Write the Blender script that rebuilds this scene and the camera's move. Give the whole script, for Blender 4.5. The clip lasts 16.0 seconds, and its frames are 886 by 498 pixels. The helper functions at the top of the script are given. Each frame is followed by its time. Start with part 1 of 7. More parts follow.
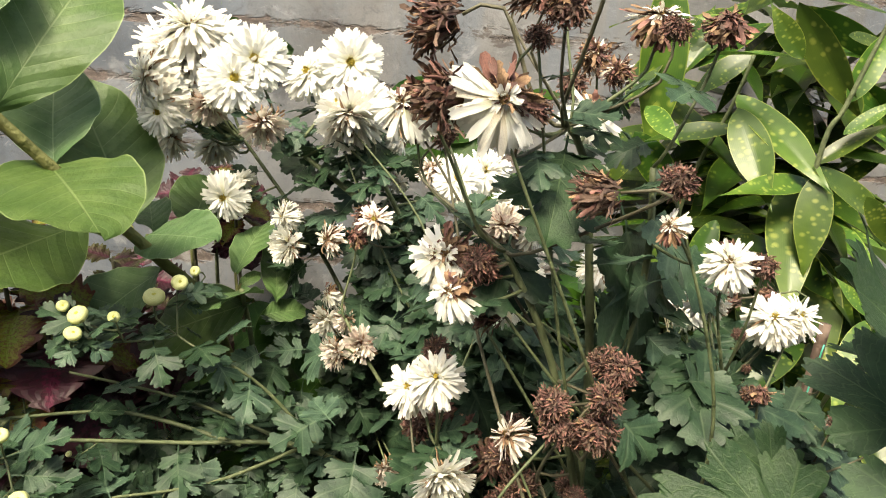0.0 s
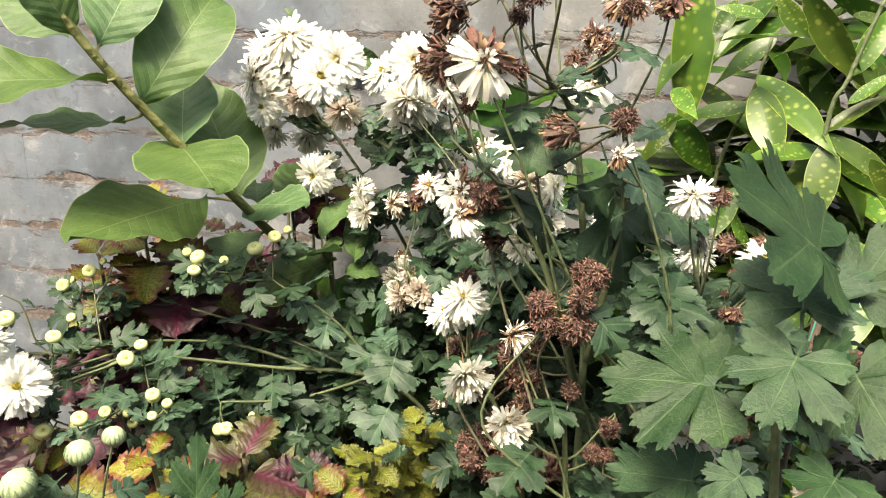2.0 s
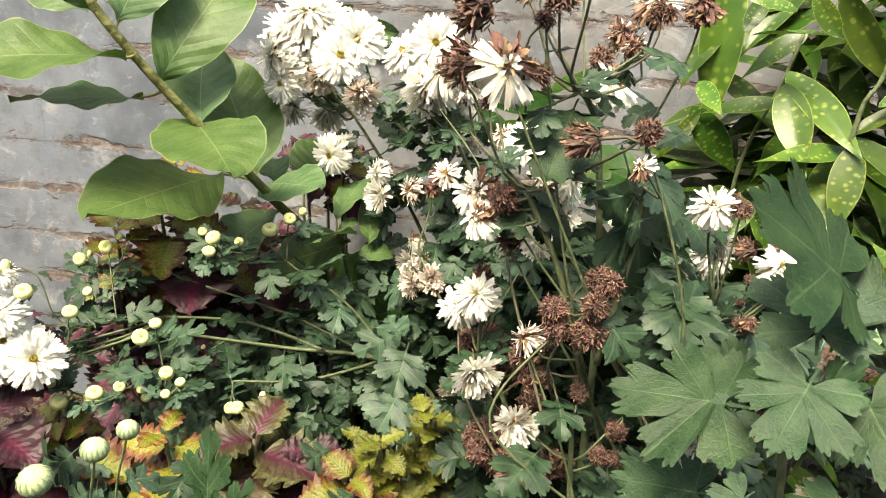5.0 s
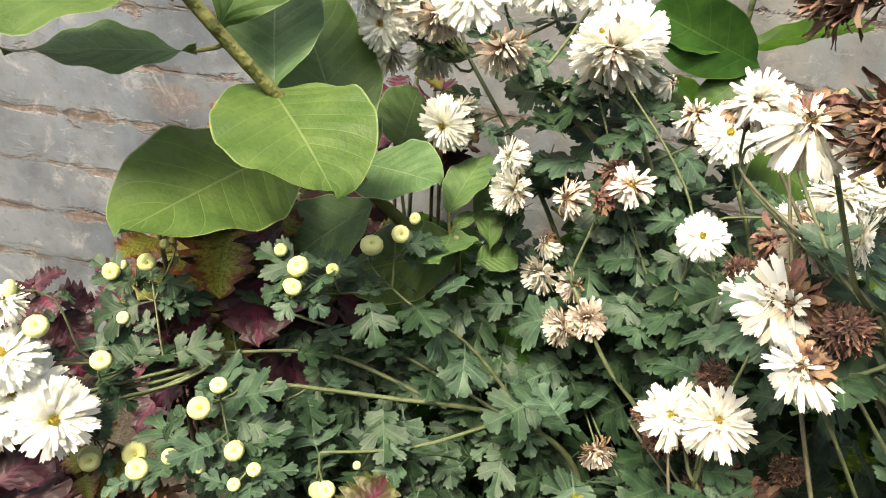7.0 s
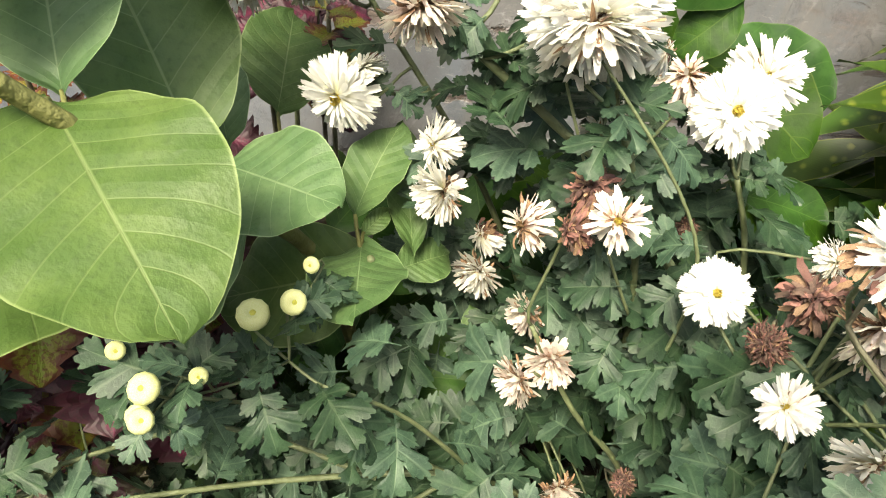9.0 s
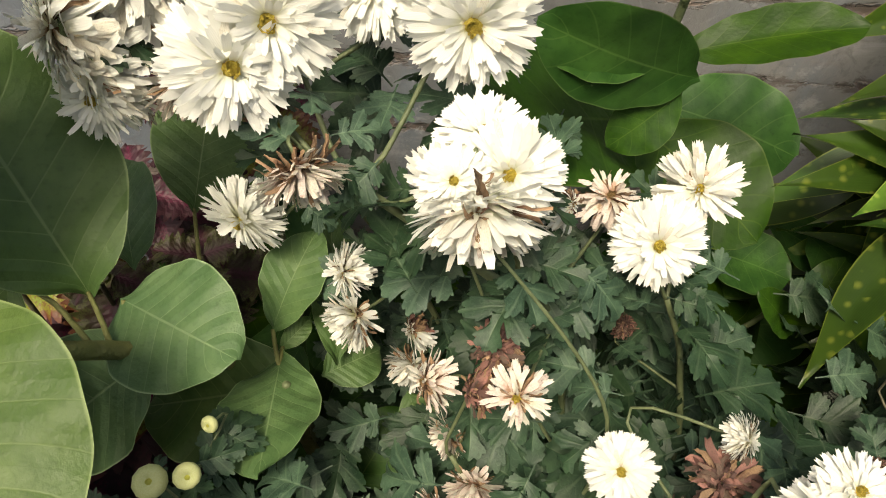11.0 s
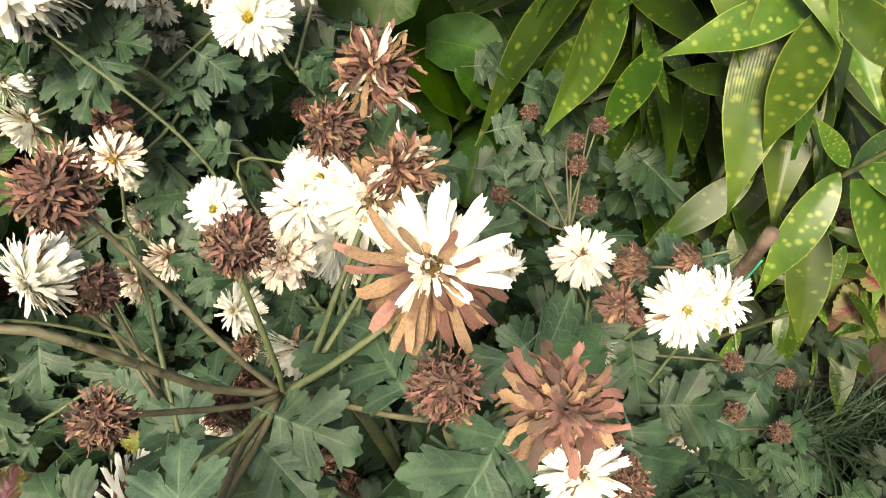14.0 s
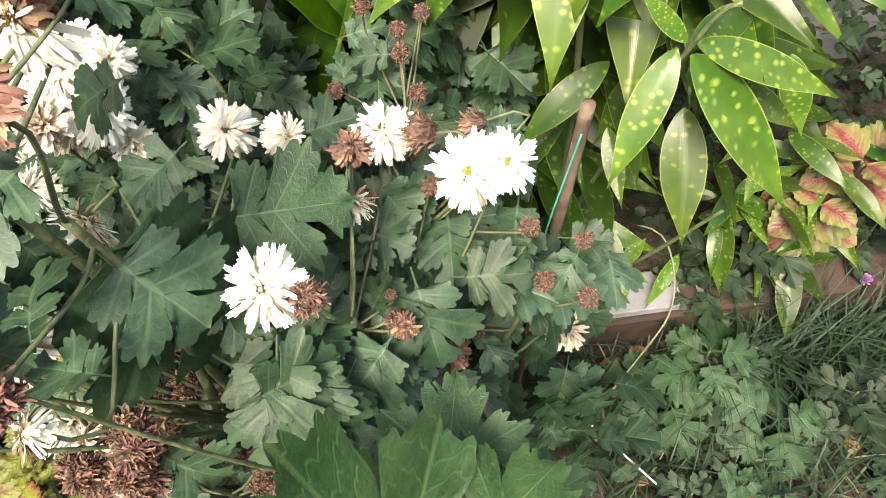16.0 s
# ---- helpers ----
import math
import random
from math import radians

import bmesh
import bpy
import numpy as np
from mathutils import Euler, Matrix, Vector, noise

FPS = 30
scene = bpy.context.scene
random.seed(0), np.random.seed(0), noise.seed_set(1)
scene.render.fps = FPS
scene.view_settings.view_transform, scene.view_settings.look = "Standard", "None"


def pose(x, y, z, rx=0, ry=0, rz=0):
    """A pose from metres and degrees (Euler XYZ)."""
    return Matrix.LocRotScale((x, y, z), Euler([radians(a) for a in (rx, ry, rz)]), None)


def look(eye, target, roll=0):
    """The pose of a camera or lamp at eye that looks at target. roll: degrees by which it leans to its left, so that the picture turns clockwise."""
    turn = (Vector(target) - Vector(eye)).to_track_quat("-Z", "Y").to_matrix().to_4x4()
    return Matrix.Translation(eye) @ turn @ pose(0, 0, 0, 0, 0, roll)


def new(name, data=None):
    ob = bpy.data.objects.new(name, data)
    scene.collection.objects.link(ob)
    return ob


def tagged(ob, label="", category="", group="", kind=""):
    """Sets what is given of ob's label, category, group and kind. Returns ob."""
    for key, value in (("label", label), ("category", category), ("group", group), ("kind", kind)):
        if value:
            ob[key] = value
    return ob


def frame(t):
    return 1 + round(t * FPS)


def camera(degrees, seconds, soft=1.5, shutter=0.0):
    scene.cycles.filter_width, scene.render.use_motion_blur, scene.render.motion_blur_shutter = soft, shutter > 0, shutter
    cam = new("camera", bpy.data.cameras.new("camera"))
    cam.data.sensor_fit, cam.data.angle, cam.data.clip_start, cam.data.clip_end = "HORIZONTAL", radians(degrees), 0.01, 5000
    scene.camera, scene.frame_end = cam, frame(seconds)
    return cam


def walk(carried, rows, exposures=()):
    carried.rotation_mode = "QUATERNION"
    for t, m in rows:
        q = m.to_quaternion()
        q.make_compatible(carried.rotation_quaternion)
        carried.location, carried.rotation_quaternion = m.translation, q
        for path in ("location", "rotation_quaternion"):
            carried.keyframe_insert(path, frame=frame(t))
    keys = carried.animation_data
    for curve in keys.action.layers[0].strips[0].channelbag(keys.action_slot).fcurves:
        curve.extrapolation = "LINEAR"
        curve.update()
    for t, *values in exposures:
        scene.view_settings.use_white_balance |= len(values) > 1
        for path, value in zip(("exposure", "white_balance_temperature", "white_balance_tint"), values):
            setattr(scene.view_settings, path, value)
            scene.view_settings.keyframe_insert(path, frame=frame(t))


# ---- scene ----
cam = camera(64.2, 16.0, 1.0)
PATH = [
    (0, (-0.058, 0.025, 0.95), (0.098, 1.939, 0.391), 3.9),
    (0.5, (-0.033, -0.01, 0.933), (0.079, 1.895, 0.333), 4.7),
    (1, (-0.005, -0.057, 0.931), (0.033, 1.864, 0.376), 3.6),
    (1.5, (0.009, -0.103, 0.927), (-0.098, 1.821, 0.39), 1.8),
    (2, (0.015, -0.128, 0.923), (-0.141, 1.798, 0.407), 1.5),
    (2.5, (0.018, -0.142, 0.923), (-0.148, 1.796, 0.456), 2.1),
    (3, (0.021, -0.141, 0.92), (-0.165, 1.798, 0.468), 2.8),
    (3.2, (0.017, -0.139, 0.921), (-0.175, 1.8, 0.47), 3.3),
    (5.3, (0.008, -0.105, 0.972), (-0.179, 1.781, 0.334), 3.5),
    (5.5, (-0.007, -0.078, 0.987), (-0.26, 1.799, 0.345), 3.2),
    (6, (-0.06, 0.034, 0.994), (-0.374, 1.909, 0.372), 5.3),
    (6.5, (-0.109, 0.093, 0.988), (-0.361, 1.933, 0.246), 6.9),
    (7, (-0.157, 0.15, 0.986), (-0.364, 1.911, 0.06), 5.9),
    (7.5, (-0.184, 0.201, 0.997), (-0.271, 1.903, -0.049), 7.4),
    (8, (-0.201, 0.263, 0.99), (-0.106, 1.89, -0.169), 11.3),
    (8.5, (-0.2, 0.339, 1.008), (-0.054, 1.864, -0.278), 9.2),
    (9, (-0.2, 0.392, 1.023), (-0.068, 1.897, -0.287), 8.2),
    (9.2, (-0.194, 0.409, 1.028), (-0.058, 1.913, -0.283), 8.1),
    (11.3, (-0.116, 0.524, 1.124), (-0.018, 1.838, -0.38), 5.5),
    (11.5, (-0.098, 0.529, 1.128), (0.005, 1.823, -0.394), 5.0),
    (12, (-0.053, 0.523, 1.137), (0.126, 1.732, -0.446), 5.6),
    (12.5, (-0.018, 0.487, 1.14), (0.224, 1.618, -0.491), 7.2),
    (13, (0.03, 0.471, 1.14), (0.302, 1.518, -0.542), 7.6),
    (13.5, (0.068, 0.438, 1.138), (0.299, 1.46, -0.566), 5.4),
    (14, (0.1, 0.4, 1.138), (0.247, 1.444, -0.562), 1.6),
    (14.5, (0.14, 0.355, 1.144), (0.197, 1.418, -0.55), -2.7),
    (15, (0.194, 0.313, 1.141), (0.23, 1.394, -0.542), -4.7),
    (15.5, (0.223, 0.315, 1.136), (0.253, 1.344, -0.578), -6.5),
    (16, (0.259, 0.311, 1.102), (0.266, 1.339, -0.614), -7.4),
]
walk(cam, [(t, look(eye, target, roll)) for t, eye, target, roll in PATH], exposures=[(0, 1.86, 8000, 5), (0.5, 2.11, 8000, 5), (1.5, 2.21, 8000, 5), (5.5, 2.18, 8000, 5), (6.5, 1.93, 8100, 5), (7.0, 2.07, 8050, 5), (8.0, 2.08, 8000, 5), (9.2, 2.16, 7800, 5), (11.3, 1.12, 8100, 5), (12.0, 1.08, 8200, 5), (12.5, 1.43, 8500, 5), (13.5, 1.63, 8600, 5), (14.5, 1.85, 8200, 5), (15, 2.10, 7900, 5), (16, 2.31, 7800, 5)])

# ---- light ----
world = bpy.data.worlds.new("overcast_sky")
scene.world = world
world.use_nodes = True
_nt = world.node_tree
_sky = _nt.nodes.new("ShaderNodeTexSky")
_sky.sky_type = "NISHITA"
_sky.sun_disc = False
_sky.sun_elevation = radians(58)
_sky.sun_rotation = radians(205)
_sky.air_density, _sky.dust_density, _sky.ozone_density = 1.0, 3.5, 0.6
_nt.links.new(_sky.outputs[0], _nt.nodes["Background"].inputs[0])
_nt.nodes["Background"].inputs[1].default_value = 0.112
sun = new("sun", bpy.data.lights.new("sun", "SUN"))
sun.data.energy, sun.data.angle, sun.data.color = 1.9, radians(20), (1.0, 0.965, 0.91)
sun.matrix_basis = look((0, 0, 5), (0.22, 0.48, 5 - 0.85))

# ---- materials ----


class Net:
    """A small builder of node trees."""

    def __init__(self, name):
        self.m = bpy.data.materials.new(name)
        self.m.use_nodes = True
        self.t = self.m.node_tree
        self.b = self.t.nodes["Principled BSDF"]
        self.out = self.t.nodes["Material Output"]

    def put(self, sock, v):
        if isinstance(v, bpy.types.NodeSocket):
            self.t.links.new(v, sock)
        elif isinstance(v, tuple) and len(v) == 3 and sock.type == "RGBA":
            sock.default_value = (*v, 1)
        else:
            sock.default_value = v

    def node(self, kind, out=0, set_=None, **ins):
        n = self.t.nodes.new(kind)
        if set_:
            n.operation = set_
        for k, v in ins.items():
            self.put(n.inputs[int(k[1:])] if k[0] == "i" and k[1:].isdigit() else n.inputs[k.replace("_", " ")], v)
        return n.outputs[out]

    def math(self, op, a, b=0.0, c=0.0):
        return self.node("ShaderNodeMath", set_=op, i0=a, i1=b, i2=c)

    def step(self, x, lo, hi):
        n = self.t.nodes.new("ShaderNodeMapRange")
        n.interpolation_type = "SMOOTHSTEP"
        self.put(n.inputs[0], x)
        self.put(n.inputs[1], lo)
        self.put(n.inputs[2], hi)
        return n.outputs[0]

    def mix(self, f, a, b, blend="MIX"):
        n = self.t.nodes.new("ShaderNodeMix")
        n.data_type, n.blend_type = "RGBA", blend
        self.put(n.inputs[0], f)
        self.put(n.inputs[6], a)
        self.put(n.inputs[7], b)
        return n.outputs[2]

    def noise(self, vec, scale, detail=4.0, rough=0.55, dist=0.0, out=0):
        return self.node("ShaderNodeTexNoise", out=out, Vector=vec, Scale=scale, Detail=detail, Roughness=rough, Distortion=dist)

    def bump(self, h, strength, dist):
        return self.node("ShaderNodeBump", Height=h, Strength=strength, Distance=dist)

    def pos(self):
        return self.node("ShaderNodeNewGeometry")

    def local(self):
        return self.node("ShaderNodeTexCoord", out=3)

    def uv(self):
        sep = self.t.nodes.new("ShaderNodeSeparateXYZ")
        self.t.links.new(self.node("ShaderNodeTexCoord", out=2), sep.inputs[0])
        return sep.outputs[0], sep.outputs[1]

    def rnd(self):
        return self.node("ShaderNodeObjectInfo", out=5)

    def island(self):
        return self.node("ShaderNodeNewGeometry", out=8)

    def done(self, color, rough=0.6, normal=None, thin=0.0, thin_color=None, spec=None, metal=0.0):
        self.put(self.b.inputs["Base Color"], color)
        self.put(self.b.inputs["Roughness"], rough)
        self.put(self.b.inputs["Metallic"], metal)
        if spec is not None:
            self.put(self.b.inputs["Specular IOR Level"], spec)
        if normal is not None:
            self.put(self.b.inputs["Normal"], normal)
        if thin:
            tr = self.t.nodes.new("ShaderNodeBsdfTranslucent")
            self.put(tr.inputs[0], thin_color if thin_color is not None else color)
            mx = self.t.nodes.new("ShaderNodeMixShader")
            mx.inputs[0].default_value = thin
            self.t.links.new(self.b.outputs[0], mx.inputs[1])
            self.t.links.new(tr.outputs[0], mx.inputs[2])
            self.t.links.new(mx.outputs[0], self.out.inputs[0])
        return self.m


def vein_masks(n, count, slope, width, mid=0.035, phase=0.0):
    """Midrib and side veins over a leaf's own u (across) and v (along)."""
    u, v = n.uv()
    a = n.math("ABSOLUTE", n.math("SUBTRACT", u, 0.5))
    midrib = n.math("SUBTRACT", 1.0, n.step(a, mid * 0.3, mid))
    k = n.math("MULTIPLY", n.math("SUBTRACT", n.math("SUBTRACT", v, phase), n.math("MULTIPLY", a, slope)), count)
    tri = n.math("PINGPONG", k, 0.5)
    side = n.math("SUBTRACT", 1.0, n.step(tri, width * 0.3, width))
    return u, v, a, midrib, side, tri


def leaf_material(name, dark, light, vein, count=9, slope=0.55, width=0.10, mid=0.035, rough=0.5, vein_mix=0.55, thin=0.22, edge=None, bumpy=0.35, spec=0.4, phase=0.0, vary=(0.68, 0.47)):
    n = Net(name)
    u, v, a, midrib, side, tri = vein_masks(n, count, slope, width, mid, phase)
    loc = n.local()
    big = n.noise(loc, 3.0, 3.0)
    fine = n.noise(loc, 34.0, 5.0)
    c = n.mix(n.step(big, 0.35, 0.68), dark, light)
    c = n.mix(n.math("MULTIPLY", n.step(fine, 0.5, 0.75), 0.35), c, tuple(x * 0.55 for x in dark))
    veins = n.math("MAXIMUM", midrib, n.math("MULTIPLY", side, n.math("MULTIPLY_ADD", a, -0.9, 0.75)))
    if slope == 0.0:
        twigs = n.math("PINGPONG", n.math("SUBTRACT", n.math("MULTIPLY", a, 9.0), n.math("MULTIPLY", tri, 5.0)), 0.5)
        veins = n.math("MAXIMUM", veins, n.math("MULTIPLY", n.math("SUBTRACT", 1.0, n.step(twigs, 0.02, 0.10)), 0.34))
    c = n.mix(n.math("MULTIPLY", veins, vein_mix), c, vein)
    if edge:
        c = n.mix(n.math("MULTIPLY", n.step(a, 0.482, 0.497), 0.6), c, edge)
    r = n.rnd()
    hsv = n.node("ShaderNodeHueSaturation", Hue=n.math("MULTIPLY_ADD", r, 0.035, 0.483), Saturation=n.math("MULTIPLY_ADD", r, -0.25, 1.1),
                 Value=n.math("MULTIPLY_ADD", r, vary[0], vary[1]), Color=c)
    h = n.math("ADD", n.math("MULTIPLY", veins, -0.6), n.math("MULTIPLY_ADD", fine, 0.35, n.math("MULTIPLY", tri, 0.6)))
    return n.done(hsv, n.math("MULTIPLY_ADD", fine, 0.25, rough - 0.1), n.bump(h, bumpy, 0.02), thin, None, spec)


M_CHRYS = leaf_material("chrysanthemum_leaf", (0.019, 0.051, 0.026), (0.055, 0.112, 0.057), (0.15, 0.22, 0.125), 3, 0.0, 0.05, 0.04, 0.48, 0.4, 0.08, None, 0.12, 0.35, 0.0)
M_CHRYS_PALE = leaf_material("large_chrysanthemum_leaf", (0.016, 0.047, 0.018), (0.034, 0.079, 0.030), (0.12, 0.19, 0.085), 3, 0.0, 0.03, 0.016, 0.5, 0.5, 0.12, None, 0.22, 0.3, 0.0, (0.36, 0.74))
M_OVAL = leaf_material("oval_leaf", (0.056, 0.118, 0.030), (0.098, 0.170, 0.050), (0.23, 0.31, 0.14), 8, 0.45, 0.035, 0.013, 0.5, 0.45, 0.2, (0.3, 0.4, 0.18), 0.2, vary=(0.26, 0.80))
M_OVAL_DARK = leaf_material("glossy_oval_leaf", (0.018, 0.062, 0.006), (0.042, 0.115, 0.011), (0.10, 0.18, 0.03), 6, 0.4, 0.04, 0.016, 0.42, 0.42, 0.18, (0.12, 0.18, 0.05), 0.08, 0.18, vary=(0.4, 0.56))
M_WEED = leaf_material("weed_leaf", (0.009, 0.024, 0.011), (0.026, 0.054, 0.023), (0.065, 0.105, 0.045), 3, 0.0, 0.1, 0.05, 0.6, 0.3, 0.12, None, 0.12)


def spotted_material(name, dark, light, spot, amount):
    n = Net(name)
    u, v, a, midrib, side, tri = vein_masks(n, 3, 0.2, 0.05, 0.03)
    loc = n.local()
    cells = n.t.nodes.new("ShaderNodeTexVoronoi")
    cells.inputs["Scale"].default_value = 19.0
    n.put(cells.inputs["Vector"], n.node("ShaderNodeVectorMath", set_="ADD", i0=loc, i1=n.node("ShaderNodeCombineXYZ", i0=n.math("MULTIPLY", n.rnd(), 17.0), i1=0.0, i2=0.0)))
    pick = n.t.nodes.new("ShaderNodeSeparateColor")
    n.t.links.new(cells.outputs["Color"], pick.inputs[0])
    radius = n.math("MULTIPLY_ADD", pick.outputs[0], 0.28, 0.10)
    on = n.math("LESS_THAN", pick.outputs[1], n.math("MULTIPLY_ADD", n.rnd(), 0.3, amount - 0.2))
    dot = n.math("MULTIPLY", on, n.math("SUBTRACT", 1.0, n.step(cells.outputs["Distance"], n.math("MULTIPLY", radius, 0.4), n.math("ADD", radius, 0.22))))
    c = n.mix(n.step(n.noise(loc, 2.2), 0.35, 0.7), dark, light)
    c = n.mix(n.math("MULTIPLY", dot, 0.55), c, spot)
    lines = n.math("PINGPONG", n.math("MULTIPLY", u, 22.0), 0.5)
    c = n.mix(n.math("MULTIPLY", n.step(lines, 0.0, 0.5), 0.10), c, light)
    c = n.mix(n.math("MULTIPLY", n.step(a, 0.462, 0.492), 0.5), c, spot)
    hsv = n.node("ShaderNodeHueSaturation", Hue=n.math("MULTIPLY_ADD", n.rnd(), 0.03, 0.485), Saturation=1.0, Value=n.math("MULTIPLY_ADD", n.rnd(), 0.55, 0.50), Color=c)
    return n.done(hsv, 0.34, n.bump(n.math("ADD", lines, n.math("MULTIPLY", midrib, -2.0)), 0.05, 0.01), 0.15, None, 0.35)


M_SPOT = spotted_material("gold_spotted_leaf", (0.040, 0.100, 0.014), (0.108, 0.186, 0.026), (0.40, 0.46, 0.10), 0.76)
# Darker copy of the spotted leaf; shade among inner leaves is in its colour.
M_SPOT_SHADED = spotted_material("dark_spotted_leaf", (0.02, 0.055, 0.007), (0.045, 0.10, 0.011), (0.26, 0.31, 0.05), 0.55)


def coleus_material(name, heart, body, rim, speckle):
    n = Net(name)
    u, v, a, midrib, side, tri = vein_masks(n, 9, 0.6, 0.10, 0.05)
    loc = n.local()
    wob = n.noise(loc, 11.0, 4.0)
    d = n.math("ADD", a, n.math("MULTIPLY", n.math("SUBTRACT", wob, 0.5), 0.5))
    c = n.mix(n.step(d, 0.05, 0.16), heart, body)
    c = n.mix(n.step(d, 0.27, 0.37), c, rim)
    c = n.mix(n.math("MULTIPLY", n.step(n.noise(loc, 30.0, 3.0), 0.50, 0.58), 0.75), c, speckle)
    veins = n.math("MAXIMUM", midrib, n.math("MULTIPLY", side, 0.12))
    c = n.mix(n.math("MULTIPLY", veins, 0.45), c, heart)
    hsv = n.node("ShaderNodeHueSaturation", Hue=0.5, Saturation=1.0, Value=n.math("MULTIPLY_ADD", n.rnd(), 0.5, 0.6), Color=c)
    h = n.math("ADD", n.math("MULTIPLY", veins, -0.8), tri)
    return n.done(hsv, 0.55, n.bump(h, 0.16, 0.02), 0.18)


M_COL_YELLOW = coleus_material("yellow_red_coleus_leaf", (0.17, 0.22, 0.018), (0.19, 0.18, 0.016), (0.125, 0.030, 0.012), (0.13, 0.05, 0.014))
M_COL_LIME = coleus_material("lime_coleus_leaf", (0.18, 0.24, 0.022), (0.16, 0.19, 0.02), (0.13, 0.16, 0.02), (0.12, 0.055, 0.02))
M_COL_PURPLE = coleus_material("purple_coleus_leaf", (0.105, 0.006, 0.034), (0.042, 0.007, 0.018), (0.050, 0.012, 0.020), (0.030, 0.012, 0.013))
M_COL_GREEN = coleus_material("green_purple_coleus_leaf", (0.07, 0.010, 0.026), (0.055, 0.040, 0.018), (0.085, 0.095, 0.026), (0.045, 0.018, 0.014))
M_COL_PINK = coleus_material("pink_cream_coleus_leaf", (0.17, 0.020, 0.040), (0.19, 0.125, 0.060), (0.17, 0.185, 0.060), (0.17, 0.14, 0.05))


def petal_material(name, base, tip, dry, dry_amount, rough=0.6, thin=0.25, value=(0.88, 0.18)):
    """Petals whose base and tips have dried to brown by an amount that differs from petal to petal."""
    n = Net(name)
    u, v = n.uv()
    r = n.island()
    loc = n.local()
    c = n.mix(n.step(v, 0.0, 0.6), base, tip)
    wob = n.math("MULTIPLY", n.math("SUBTRACT", n.noise(loc, 12.0, 4.0), 0.5), 0.8)
    low = n.math("SUBTRACT", n.math("MULTIPLY_ADD", r, 1.0, dry_amount - 0.75), n.math("ADD", v, wob))
    browned = n.step(low, -0.2, 0.25)
    tips = n.step(n.math("ADD", v, n.math("MULTIPLY_ADD", r, -0.5, n.math("MULTIPLY", wob, 0.5))), 0.98 - 0.35 * dry_amount, 1.25 - 0.35 * dry_amount)
    c = n.mix(n.math("MULTIPLY", n.math("MAXIMUM", browned, n.math("MULTIPLY", tips, min(1.0, dry_amount * 2))), 0.92), c, dry)
    fine = n.noise(loc, 60.0, 3.0)
    ribs = n.math("PINGPONG", n.math("MULTIPLY", u, 5.0), 0.5)
    streak = n.math("MULTIPLY", n.step(n.math("ADD", n.noise(loc, 24.0, 5.0, 0.7), n.math("MULTIPLY", ribs, 0.25)), 0.5, 0.78), 0.55 * min(1.0, dry_amount * 2))
    c = n.mix(streak, c, tuple(0.5 * x for x in dry))
    hsv = n.node("ShaderNodeHueSaturation", Hue=0.5, Saturation=1.0, Value=n.math("MULTIPLY_ADD", r, value[1], value[0]), Color=c)
    return n.done(hsv, rough, n.bump(n.math("ADD", ribs, fine), 0.15, 0.02), thin)


M_WHITE = petal_material("white_petal", (0.74, 0.75, 0.52), (0.85, 0.855, 0.81), (0.45, 0.30, 0.16), 0.0, 0.6, 0.36)
M_IVORY = petal_material("ivory_fading_petal", (0.58, 0.50, 0.33), (0.80, 0.77, 0.68), (0.36, 0.19, 0.09), 0.24, 0.6, 0.34)
M_BLUSH = petal_material("blush_withering_petal", (0.42, 0.25, 0.16), (0.76, 0.66, 0.60), (0.34, 0.16, 0.085), 0.40)
M_TAN = petal_material("tan_withered_petal", (0.15, 0.078, 0.042), (0.33, 0.205, 0.118), (0.10, 0.047, 0.028), 0.5, 0.7, 0.12, (0.54, 0.62))
M_RUST = petal_material("rust_brown_dried_petal", (0.085, 0.036, 0.031), (0.215, 0.102, 0.082), (0.050, 0.022, 0.020), 0.4, 0.75, 0.06, (0.3, 1.15))
M_UMBER = petal_material("umber_dried_petal", (0.06, 0.034, 0.026), (0.14, 0.088, 0.064), (0.04, 0.022, 0.017), 0.35, 0.8, 0.05, (0.55, 0.72))


def plain_material(name, a, b, scale=30.0, rough=0.6, bump=0.3, thin=0.0):
    n = Net(name)
    loc = n.local()
    f = n.noise(loc, scale, 4.0)
    c = n.mix(n.step(f, 0.3, 0.7), a, b)
    c = n.mix(n.math("MULTIPLY", n.rnd(), 0.4), c, b)
    return n.done(c, rough, n.bump(f, bump, 0.02), thin)


M_DISC = plain_material("yellow_flower_disc", (0.58, 0.38, 0.03), (0.72, 0.58, 0.10), 40, 0.7, 0.8)
M_DISC_DRY = plain_material("dried_flower_disc", (0.16, 0.09, 0.035), (0.36, 0.23, 0.08), 40, 0.8, 0.8)
M_BUD = plain_material("pale_yellow_bud", (0.52, 0.55, 0.20), (0.64, 0.67, 0.34), 14, 0.55, 0.2, 0.1)
M_BUD_EYE = plain_material("bud_centre", (0.42, 0.44, 0.05), (0.55, 0.52, 0.10), 40, 0.6, 0.5)
M_BUD_YOUNG = plain_material("greenish_young_bud", (0.33, 0.42, 0.20), (0.50, 0.56, 0.34), 9, 0.6, 0.2, 0.1)
M_SEPAL = plain_material("grey_green_sepal", (0.15, 0.22, 0.105), (0.26, 0.34, 0.19), 12, 0.65, 0.2)
M_CALYX = plain_material("green_calyx", (0.08, 0.12, 0.04), (0.15, 0.20, 0.08), 40, 0.6, 0.3)
M_STEM = plain_material("green_stem", (0.065, 0.085, 0.038), (0.115, 0.14, 0.066), 60, 0.6, 0.3)
M_STEM_BROWN = plain_material("browning_stem", (0.07, 0.062, 0.037), (0.12, 0.115, 0.07), 60, 0.65, 0.3)
